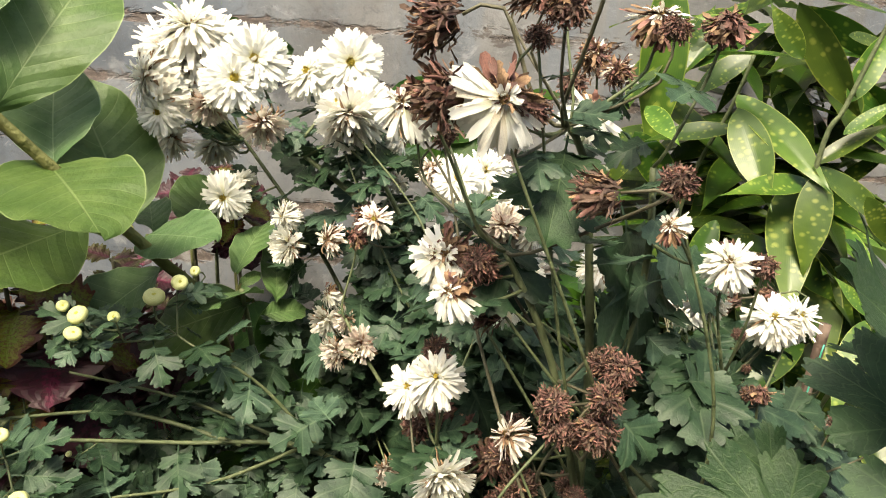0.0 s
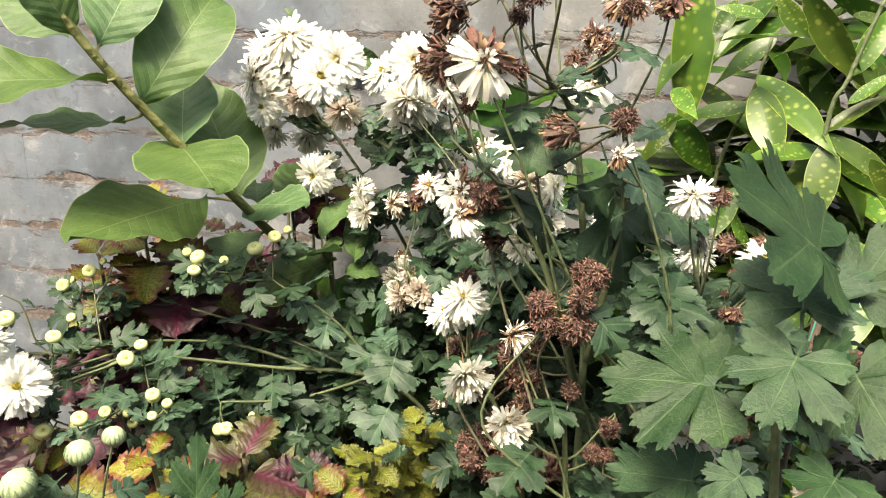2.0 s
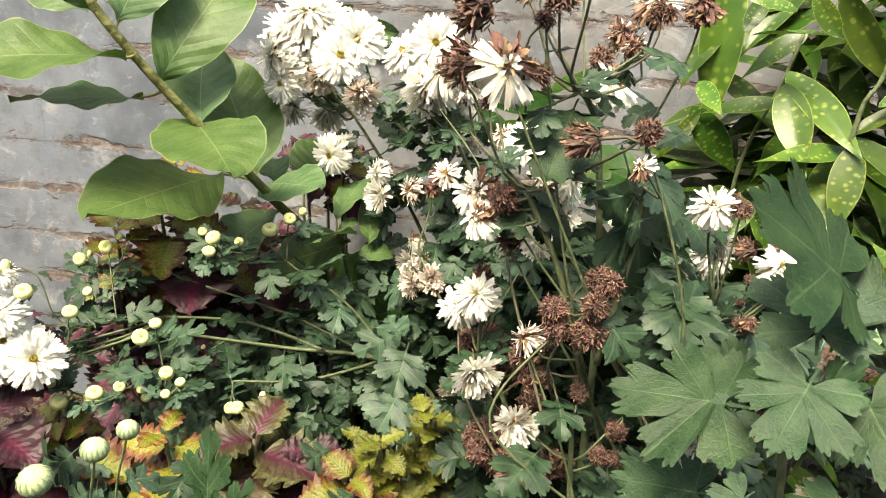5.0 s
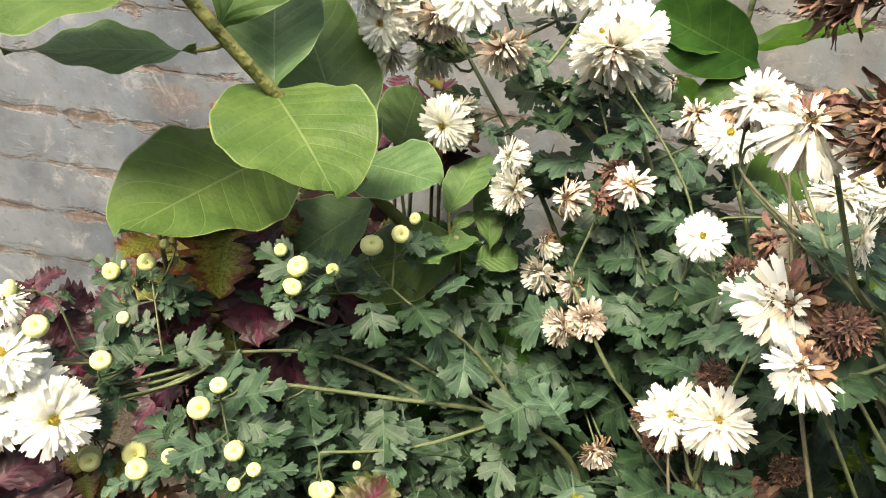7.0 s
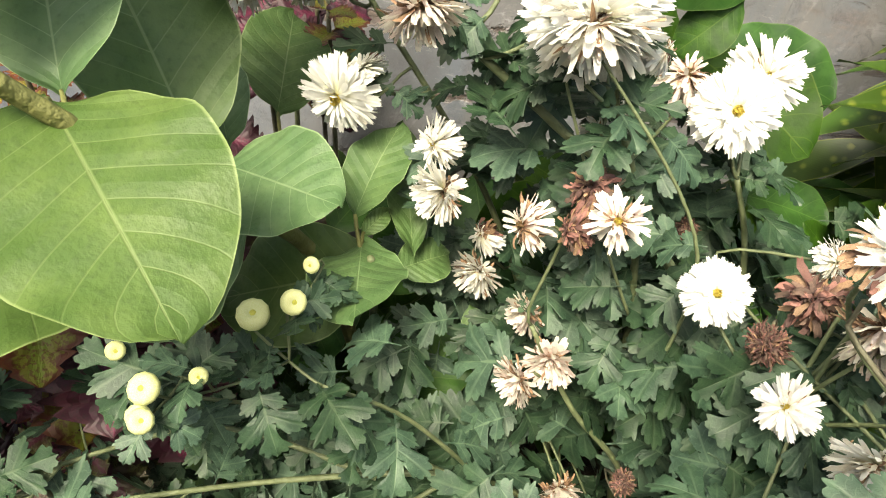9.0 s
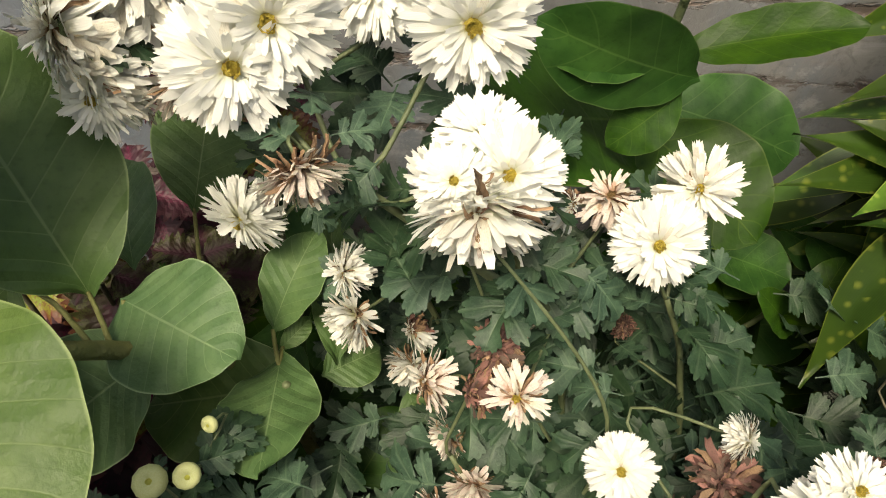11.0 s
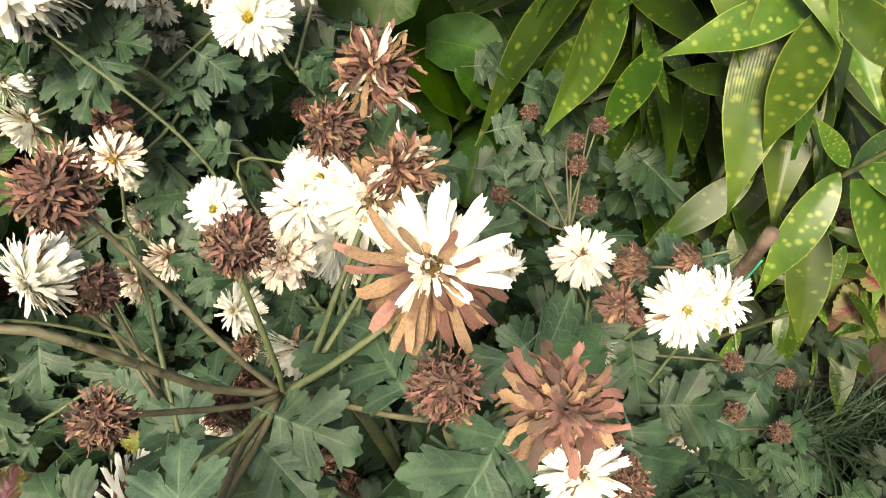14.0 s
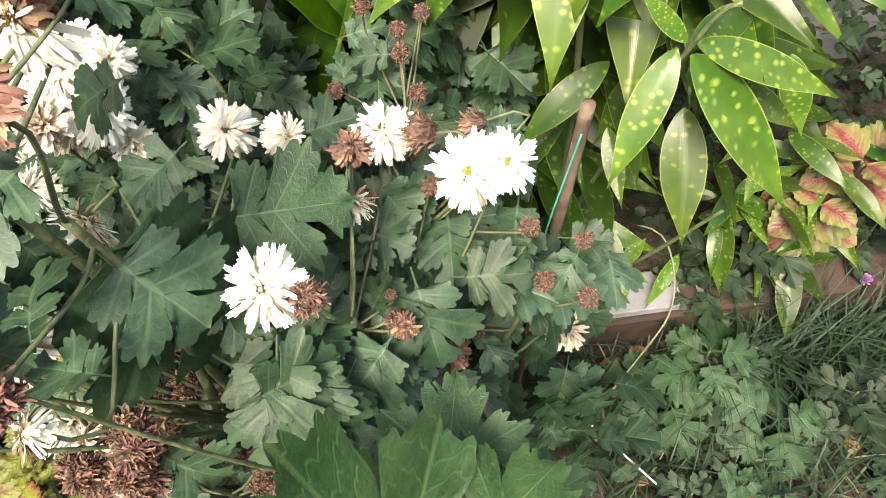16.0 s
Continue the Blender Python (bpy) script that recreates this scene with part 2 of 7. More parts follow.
M_WOODY = plain_material("woody_stem", (0.095, 0.100, 0.028), (0.145, 0.150, 0.046), 45, 0.7, 0.5)
M_CANE = plain_material("weathered_cane", (0.062, 0.038, 0.027), (0.16, 0.115, 0.088), 25, 0.8, 0.6)
M_LITTER = plain_material("dead_leaf", (0.10, 0.05, 0.025), (0.20, 0.12, 0.06), 12, 0.8, 0.5)
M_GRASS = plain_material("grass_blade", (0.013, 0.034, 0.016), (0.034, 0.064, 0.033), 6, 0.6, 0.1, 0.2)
M_STRAW = plain_material("dry_straw", (0.16, 0.16, 0.10), (0.28, 0.27, 0.18), 20, 0.7, 0.1)
M_TWINE = plain_material("green_plastic_twine", (0.02, 0.22, 0.15), (0.05, 0.35, 0.26), 20, 0.45, 0.1)
M_STRIP = plain_material("pale_blue_plastic_strip", (0.22, 0.42, 0.42), (0.36, 0.54, 0.55), 20, 0.5, 0.1)
M_MAUVE = plain_material("mauve_floret", (0.34, 0.14, 0.42), (0.48, 0.26, 0.55), 20, 0.6, 0.2, 0.2)
M_LILAC = plain_material("pale_lilac_floret", (0.55, 0.52, 0.62), (0.70, 0.68, 0.72), 20, 0.6, 0.1, 0.25)
M_SLAB = plain_material("cement_capping", (0.15, 0.15, 0.165), (0.22, 0.22, 0.24), 30, 0.85, 0.3)


def wall_material(name, mortar):
    n = Net(name)
    p = n.pos()
    sep = n.t.nodes.new("ShaderNodeSeparateXYZ")
    n.t.links.new(p, sep.inputs[0])
    stretch = n.node("ShaderNodeMapping", Vector=p, Scale=(1.0, 1.0, 2.6))
    a = n.noise(stretch, 2.3, 6.0, 0.62, 0.5)
    b = n.noise(p, 6.0, 6.0, 0.6)
    f = n.noise(p, 110.0, 4.0, 0.7)
    ragged = n.noise(stretch, 9.0, 6.0, 0.72, 0.6)
    streak = n.noise(n.node("ShaderNodeMapping", Vector=p, Scale=(7.0, 7.0, 0.7)), 2.0, 5.0, 0.6)
    wash = n.step(n.math("ADD", sep.outputs[0], n.math("MULTIPLY", n.math("SUBTRACT", n.noise(p, 3.2, 4.0), 0.5), 0.9)), -0.50, -0.10)
    blue = n.mix(n.step(b, 0.34, 0.66), (0.078, 0.092, 0.112), (0.165, 0.184, 0.212))
    drab = n.mix(n.step(b, 0.34, 0.66), (0.115, 0.118, 0.122), (0.205, 0.205, 0.205))
    grey = n.mix(wash, blue, drab)
    grey = n.mix(n.math("MULTIPLY", n.step(streak, 0.48, 0.66), 0.5), grey, (0.13, 0.16, 0.20))
    bare = n.mix(n.step(f, 0.35, 0.7), (0.105, 0.077, 0.065), (0.21, 0.166, 0.145))
    c = n.mix(n.math("MULTIPLY", n.step(a, 0.57, 0.66), 0.6), grey, bare)
    line = n.math("PINGPONG", n.math("DIVIDE", n.math("SUBTRACT", sep.outputs[2], 0.963), 0.0965), 0.5)
    worn = n.step(n.math("SUBTRACT", ragged, n.math("MULTIPLY", line, 0.9)), 0.44, 0.52)
    c = n.mix(n.math("MULTIPLY", worn, 0.9), c, bare)
    c = n.mix(n.math("MULTIPLY", n.step(n.math("SUBTRACT", n.noise(stretch, 16.0, 6.0, 0.75, 0.4), n.math("MULTIPLY", line, 1.1)), 0.44, 0.52), 0.75), c, (0.075, 0.06, 0.052))
    c = n.mix(n.math("MULTIPLY", n.step(n.noise(p, 12.0, 5.0, 0.7, 0.8), 0.56, 0.70), 0.55), c, (0.34, 0.345, 0.35))
    c = n.mix(n.math("MULTIPLY", n.step(n.noise(p, 38.0, 6.0, 0.78, 0.5), 0.52, 0.66), 0.5), c, (0.085, 0.085, 0.092))
    c = n.mix(n.math("MULTIPLY", n.step(n.noise(stretch, 30.0, 6.0, 0.78, 0.8), 0.58, 0.68), 0.5), c, (0.31, 0.32, 0.33))
    h = n.math("ADD", n.math("MULTIPLY", b, 0.8), n.math("MULTIPLY", f, 0.45))
    h = n.math("ADD", h, n.math("MULTIPLY", worn, -1.2))
    return n.done(c, 0.78, n.bump(h, 0.6, 0.005))


M_BRICK = wall_material("grey_washed_brick", False)
M_MORTAR = wall_material("weathered_mortar", True)


def red_brick_material():
    n = Net("edging_brick")
    p = n.pos()
    c = n.mix(n.step(n.noise(p, 25.0, 5.0), 0.3, 0.7), (0.028, 0.018, 0.015), (0.06, 0.034, 0.026))
    c = n.mix(n.math("MULTIPLY", n.step(n.noise(p, 8.0, 5.0), 0.5, 0.7), 0.7), c, (0.03, 0.03, 0.022))
    return n.done(c, 0.9, n.bump(n.noise(p, 60.0, 5.0), 0.6, 0.004))


M_EDGING = red_brick_material()


def soil_material():
    n = Net("dark_garden_soil")
    p = n.pos()
    a, b, f = n.noise(p, 4.0, 5.0), n.noise(p, 28.0, 6.0, 0.7), n.noise(p, 140.0, 3.0)
    c = n.mix(n.step(b, 0.3, 0.7), (0.022, 0.016, 0.012), (0.06, 0.046, 0.034))
    c = n.mix(n.math("MULTIPLY", n.step(a, 0.52, 0.66), 0.6), c, (0.035, 0.05, 0.02))
    return n.done(c, 0.95, n.bump(n.math("ADD", b, n.math("MULTIPLY", f, 0.4)), 0.8, 0.02))


M_SOIL = soil_material()

# ---- mesh builders ----


def mesh_from(name, verts, faces, uvs=None, mats=(), face_mats=None, smooth=True):
    me = bpy.data.meshes.new(name)
    me.from_pydata(verts, [], faces)
    if uvs is not None:
        layer = me.uv_layers.new(name="UVMap")
        loops = np.empty(len(me.loops), dtype=np.int32)
        me.loops.foreach_get("vertex_index", loops)
        layer.data.foreach_set("uv", np.asarray(uvs, dtype=np.float32)[loops].ravel())
    for m in mats:
        me.materials.append(m)
    if face_mats is not None:
        me.polygons.foreach_set("material_index", np.asarray(face_mats, dtype=np.int32))
    if smooth:
        me.polygons.foreach_set("use_smooth", np.ones(len(me.polygons), dtype=bool))
    me.update()
    return me


def leaf_grid(half_width, nu, nv, bend=0.2, fold=0.15, wave=0.03, forward=0.0, twist=0.0, seed=0, ripple=0.0):
    """A leaf of length 1 along +y, its upper side to +z. Returns vertices, faces and uvs."""
    rng = random.Random(seed)
    ph1, ph2 = rng.random() * 6.3, rng.random() * 6.3
    verts, uvs, faces = [], [], []
    for i in range(nu + 1):
        s = i / nu
        w = half_width(s, i)
        ang = bend * s * 1.6
        cy = math.sin(ang) / (1.6 * bend) if abs(bend) > 1e-3 else s
        cz = -(1 - math.cos(ang)) / (1.6 * bend) if abs(bend) > 1e-3 else 0.0
        for j in range(-nv, nv + 1):
            v = j / nv
            x = v * w
            lift = fold * abs(x) + wave * math.sin(7 * s + ph1 + (2.1 if v > 0 else 0)) * abs(v) + ripple * math.sin(26 * s + ph2) * v * v
            lift += twist * x * s
            y = cy + forward * abs(v) ** 1.3 * w
            verts.append((x * math.cos(0.5 * fold), y + lift * math.sin(ang), cz + lift * math.cos(ang)))
            uvs.append((0.5 + 0.5 * v, s))
    row = 2 * nv + 1
    for i in range(nu):
        for j in range(row - 1):
            a = i * row + j
            faces.append((a, a + 1, a + row + 1, a + row))
    return verts, faces, uvs


LOBE = ((0.32, -0.50), (0.50, -0.82), (0.69, -1.02), (0.72, -0.74), (0.90, -0.62), (0.88, -0.30), (1.05, 0.0), (0.88, 0.30), (0.90, 0.62), (0.72, 0.74), (0.69, 1.02), (0.50, 0.82), (0.32, 0.50))


def half_blade(plump=1.0):
    """Half of a chrysanthemum blade, from the stalk to the tip: across, along, the place on the midrib from which it fans, and its place among the lobe veins."""
    out = [(0.010, 0.0, 0.0, 0.50), (0.011, 0.10, 0.10, 0.52), (0.014, 0.18, 0.18, 0.54), (0.05, 0.225, 0.195, 0.6)]
    for k, root, turn, ln, wide, low, high in ((1, 0.265, 68, 0.31, 0.098, 0.205, 0.325), (2, 0.45, 54, 0.47, 0.122, 0.355, 0.565)):
        dx, dy = math.sin(radians(turn)), math.cos(radians(turn))
        for i, (along, across) in enumerate(LOBE):
            f = i / (len(LOBE) - 1)
            out.append((ln * along * dx - wide * plump * across * dy, root + ln * along * dy + wide * plump * across * dx, low + (high - low) * f, k - 0.40 + 0.8 * f))
        out.append(((0.055 + 0.09 * (plump - 1), 0.42, 0.342, 1.5), (0.062 + 0.10 * (plump - 1), 0.652, 0.59, 2.5))[k - 1])
    for i, (along, across) in enumerate(LOBE[:6:-1]):
        f = i / 6
        out.append((0.168 * (0.5 + 0.5 * plump) * across, 0.635 + 0.365 * along, 0.62 + 0.33 * f, 2.58 + 0.38 * f))
    return out + [(0.004, 1.0, 0.985, 3.0)]


def broad_half(rng):
    """Half of a broad, palmate chrysanthemum blade: wide lobes with rounded teeth that almost meet, and narrow bays between them."""
    out = [(0.010, 0.0, 0.0, 0.30), (0.012, 0.08, 0.08, 0.34), (0.016, 0.14, 0.14, 0.38), (0.03, 0.185, 0.17, 0.42)]
    lobes = ((1, 98 + rng.gauss(0, 5), 0.44, 148, 70, 0.185, 0.235), (2, 47 + rng.gauss(0, 3), 0.62, 70, 23, 0.235, 0.33), (3, 0.0, 0.78, 23, 0.0, 0.36, 0.985))
    for k, axis, reach, low, high, m0, m1 in lobes:
        reach *= rng.uniform(0.93, 1.07) if k < 3 else 1.0
        steps = 44 if k < 3 else 24
        shift = rng.random()
        for i in range(steps + 1):
            f = i / steps
            th = low + (high - low) * f
            d = (th - axis) / ((low - axis) if th > axis else (axis - high) or 1.0)
            q = d * 4.6 + (shift if k < 3 else 0.5)
            r = reach * (1 - 0.20 * abs(d) ** 1.7) * (1 - (0.15 + 0.03 * math.sin(5 * shift + k)) * (1 - abs(math.sin(math.pi * (1.5 * d + 0.5 + 0.12 * math.sin(7 * shift))))) ** 1.1)
            r *= (1 - 0.07 * (1 - abs(math.sin(math.pi * q))) ** 1.2) * rng.uniform(0.985, 1.015)
            edge = min(f if k > 1 else 1.0, 1 - f if k < 3 else 1.0) * abs(high - low)
            bay = max(0.0, 1 - edge / (4.2 if k < 3 else 3.2)) ** 0.7
            r *= 1 - bay * (0.34 if abs(th - 70) < 12 else 0.27)
            if k == 1:
                r *= 1 - 0.5 * max(0.0, (th - 125) / 23) ** 2
            m = m0 + (m1 - m0) * (f if k < 3 else f ** 0.8)
            a = radians(th)
            out.append((max(0.004, r * math.sin(a)), 0.22 + r * math.cos(a), m, k - 0.48 + (0.96 if k < 3 else 0.48) * f))
    return out


def chrys_leaf(seed, breadth=1.0, bend=0.3, fold=0.2, plump=1.0, rounds=0, ribs=3, broad=False):
    """A chrysanthemum leaf of length 1 along +y: a stalk and one blade with two pairs of toothed side lobes, rounded bays between them and a toothed end. plump widens the lobes."""
    rng = random.Random(seed)
    verts, uvs, faces = [], [], []
    ph, ph2 = rng.random() * 6.3, rng.random() * 6.3
    rows = None
    for side in (-1, 1):
        scale = [rng.uniform(0.82, 1.12), rng.uniform(0.88, 1.1), rng.uniform(0.9, 1.1)]
        slip = [rng.gauss(0, 0.015), rng.gauss(0, 0.018), 0.0]
        half = []
        for x, y, ym, k in broad_half(rng) if broad else half_blade(plump):
            i = 0 if k < 1.5 else 1 if k < 2.5 else 2
            if broad:
                x *= breadth
            elif k > 0.58 and k not in (1.5, 2.5):
                x *= breadth * scale[i] * rng.uniform(0.95, 1.05)
                y += slip[i] + rng.gauss(0, 0.006) * (k < 2.99)
            half.append((x, y, ym, k))
        for _ in range(rounds):
            fine = []
            for q in range(len(half) - 1):
                p0, p1, p2, p3 = half[max(0, q - 1)], half[q], half[q + 1], half[min(len(half) - 1, q + 2)]
                fine.append(p1)
                fine.append(tuple(0.5625 * (u + v) - 0.0625 * (w + z) for w, u, v, z in zip(p0, p1, p2, p3)))
            half = fine + [half[-1]]
            for q, (x, y, ym, k) in enumerate(half):
                if abs((k + 0.5) % 1.0 - 0.5) < 0.26 and 0.62 < k < 2.95:
                    far = math.hypot(x, y - ym)
                    push = rng.uniform(0.008, 0.020) if q % 2 else -0.004
                    half[q] = (x + x / far * push, y + (y - ym) / far * push, ym, k)
        start = len(verts)
        for x, y, ym, k in half:
            near = abs((k + 0.5) % 1.0 - 0.5)
            for j in range(ribs + 1):
                t = j / ribs
                px, py = side * x * t, ym + (y - ym) * t
                lobe = 0.0 if k < (0.44 if broad else 0.58) else 1.0
                z = lobe * (0.014 * near * t * (1.3 - t) - 0.005 * (1 - t)) + 0.024 * math.sin(8 * py + ph + side) * t * lobe + 0.016 * math.sin(15 * py + 11 * px + ph2) * t * lobe
                ang = bend * 1.6 * py
                cy = math.sin(ang) / (1.6 * bend) if abs(bend) > 1e-3 else py
                cz = -(1 - math.cos(ang)) / (1.6 * bend) if abs(bend) > 1e-3 else 0.0
                up = z + fold * abs(px) - (0.5 * abs(bend) + 1.1 * fold) * px * px
                verts.append((px, cy + up * math.sin(ang), cz + up * math.cos(ang)))
                uvs.append((0.5 + 0.5 * side * t, k / 3.0))
        rows = len(half)
        for q in range(rows - 1):
            for j in range(ribs):
                c = start + q * (ribs + 1) + j
                f = (c, c + 1, c + ribs + 2, c + ribs + 1)
                faces.append(f if side > 0 else f[::-1])
    return verts, faces, uvs


def chrys_set(name, mat, count, breadth, bend, fold, plump=1.0, rounds=0, ribs=3, broad=False):
    rng = random.Random(name)
    return [mesh_from(f"{name}_{k}", *chrys_leaf(rng.random(), rng.uniform(*breadth), rng.uniform(*bend), rng.uniform(*fold), plump, rounds, ribs, broad), (mat,)) for k in range(count)]


def oval(width=0.30, peak=0.5, tip=0.6):
    """Half the width of an oval leaf with a short stalk and a blunt point."""
    def f(s, i):
        if s < 0.03 or s > 0.997:
            return 0.008
        e = (s - 0.03) / 0.97
        q = e ** (math.log(0.5) / math.log(peak))
        return max(0.008, width * math.sin(math.pi * min(1, q)) ** (0.6 if e < peak else tip))
    return f


def lance(width=0.13):
    def f(s, i):
        if s > 0.995:
            return 0.002
        return max(0.006, width * (math.sin(math.pi * min(1.0, s ** 0.74)) ** 0.9) * (1 if s < 0.55 else 1 - 0.62 * ((s - 0.55) / 0.45) ** 1.5))
    return f


def scalloped(width=0.34, deep=0.30):
    def f(s, i):
        if s < 0.10:
            return 0.012
        if s > 0.995:
            return 0.01
        e = (s - 0.10) / 0.90
        tooth = (0.0, 0.15, 0.55, 1.0)[i % 4]
        return max(0.012, width * 1.15 * math.sin(math.pi * e ** 0.62) ** 0.75 * (1.04 - deep * tooth))
    return f


def leaf_set(name, mat, maker, count, nu, nv, bend, fold, wave, forward=0.0, ripple=0.0):
    out = []
    rng = random.Random(name)
    for k in range(count):
        vs, fs, uv = leaf_grid(maker(), nu, nv, rng.uniform(*bend), rng.uniform(*fold), wave, forward, rng.uniform(-0.3, 0.3), k + 3, ripple)
        out.append(mesh_from(f"{name}_{k}", vs, fs, uv, (mat,)))
    return out


LEAF = {
    "chrys": chrys_set("chrysanthemum_leaf", M_CHRYS, 14, (0.85, 1.1), (-0.15, 0.7), (-0.1, 0.35), 1.12, 1),
    "chrysbig": chrys_set("large_chrysanthemum_leaf", M_CHRYS_PALE, 6, (0.9, 1.05), (0.0, 0.45), (-0.05, 0.15), 1.0, 0, 6, True),
    "chryspale": chrys_set("pale_chrysanthemum_leaf", M_CHRYS_PALE, 5, (1.0, 1.15), (0.0, 0.4), (-0.05, 0.15), 1.3, 1, 5),
    "chrysdark": chrys_set("broad_chrysanthemum_leaf", M_CHRYS, 10, (1.0, 1.2), (-0.1, 0.6), (-0.05, 0.25), 1.34, 1, 4),
    "oval": leaf_set("oval_leaf", M_OVAL, lambda: oval(random.uniform(0.27, 0.33), random.uniform(0.47, 0.58)), 6, 24, 6, (0.05, 0.35), (0.05, 0.22), 0.045, 0.0, 0.016),
    "round": leaf_set("round_leaf", M_OVAL, lambda: oval(random.uniform(0.42, 0.46), random.uniform(0.40, 0.45)), 4, 24, 6, (0.05, 0.2), (0.0, 0.10), 0.035, 0.0, 0.014),
    "ovaldark": leaf_set("glossy_oval_leaf", M_OVAL_DARK, lambda: oval(random.uniform(0.29, 0.37), random.uniform(0.45, 0.56)), 6, 22, 5, (0.1, 0.5), (0.05, 0.3), 0.02, 0.0, 0.01),
    "spot": leaf_set("gold_spotted_leaf", M_SPOT, lambda: lance(random.uniform(0.11, 0.128)), 8, 22, 4, (0.02, 0.26), (0.08, 0.34), 0.012),
    "spotshaded": leaf_set("dark_spotted_leaf", M_SPOT_SHADED, lambda: lance(random.uniform(0.11, 0.128)), 6, 22, 4, (0.02, 0.3), (0.08, 0.34), 0.012),
    "col_yellow": leaf_set("yellow_red_coleus_leaf", M_COL_YELLOW, lambda: scalloped(random.uniform(0.3, 0.38)), 4, 36, 3, (0.1, 0.7), (0.0, 0.4), 0.03, 0.15, 0.03),
    "col_lime": leaf_set("lime_coleus_leaf", M_COL_LIME, lambda: scalloped(random.uniform(0.3, 0.38)), 4, 36, 3, (0.1, 0.7), (0.0, 0.4), 0.03, 0.15, 0.03),
    "col_purple": leaf_set("purple_coleus_leaf", M_COL_PURPLE, lambda: scalloped(random.uniform(0.34, 0.42)), 4, 36, 3, (0.2, 0.8), (0.0, 0.4), 0.04, 0.15, 0.04),
    "col_green": leaf_set("green_purple_coleus_leaf", M_COL_GREEN, lambda: scalloped(random.uniform(0.34, 0.42)), 4, 36, 3, (0.2, 0.8), (0.0, 0.4), 0.04, 0.15, 0.04),
    "col_pink": leaf_set("pink_cream_coleus_leaf", M_COL_PINK, lambda: scalloped(random.uniform(0.3, 0.36), 0.12), 3, 36, 3, (0.1, 0.6), (0.0, 0.4), 0.03, 0.15, 0.03),
    "weed": chrys_set("weed_leaf", M_WEED, 5, (0.7, 0.95), (0.0, 0.5), (0.0, 0.4), 1.15, 0, 2),
    "clover": leaf_set("small_round_leaf", M_WEED, lambda: oval(0.42, 0.55), 3, 8, 2, (0.0, 0.4), (0.0, 0.4), 0.02),
    "litter": leaf_set("dead_leaf", M_LITTER, lambda: oval(random.uniform(0.25, 0.4), 0.5), 4, 10, 2, (0.3, 1.2), (0.2, 0.8), 0.08),
}


def petal(verts, faces, uvs, fm, m, length, width, up, curl, cup, tw, mat, rng, notch=True, crumple=0.0):
    """One strap petal, from the origin out along local +y, lifted by up (radians) and curling by curl; crumple wrinkles it as it dries."""
    nu = 7
    start = len(verts)
    ang, y, z, side, swing = up, 0.0, 0.0, 0.0, 0.0
    for i in range(nu + 1):
        s = i / nu
        w = width * (0.35 + 0.65 * math.sin(math.pi * min(1.0, 0.08 + s * 0.60)))
        if crumple:
            w *= 1 + crumple * rng.uniform(-0.4, 0.3)
        if i == nu:
            w *= 0.62
        roll = tw * s
        for j in (-1, 0, 1):
            x = j * w
            dz = cup * abs(j) * w
            dy = -0.05 * length if (notch and i == nu and j == 0) else 0.0
            if crumple:
                dz += crumple * rng.gauss(0, 0.32) * width
            px, pz = x * math.cos(roll) - dz * math.sin(roll), x * math.sin(roll) + dz * math.cos(roll)
            verts.append(m @ Vector((px + side, y + dy - pz * math.sin(ang), z + pz * math.cos(ang))))
            uvs.append((0.5 + 0.5 * j, s))
        ang += curl / nu + crumple * rng.gauss(0, 0.22)
        swing += crumple * rng.gauss(0, 0.22)
        side += math.sin(swing) * length / nu
        y += math.cos(ang) * math.cos(swing) * length / nu
        z += math.sin(ang) * math.cos(swing) * length / nu
    for i in range(nu):
        for j in range(2):
            a = start + i * 3 + j
            faces.append((a, a + 1, a + 4, a + 3))
            fm.append(mat)


def dome(verts, faces, uvs, fm, m, r, h, mat, rings=5, seg=14, rough=0.0, rng=None):
    start = len(verts)
    for i in range(rings + 1):
        a = math.pi / 2 * i / rings
        for k in range(seg):
            q = 1 + (rng.uniform(-rough, rough) if rng else 0)
            verts.append(m @ Vector((r * math.cos(a) * math.cos(k * 2 * math.pi / seg) * q, r * math.cos(a) * math.sin(k * 2 * math.pi / seg) * q, h * math.sin(a) * q)))
            uvs.append((k / seg, i / rings))
    for i in range(rings):
        for k in range(seg):
            a, b = start + i * seg + k, start + i * seg + (k + 1) % seg
            faces.append((a, b, b + seg, a + seg))
            fm.append(mat)


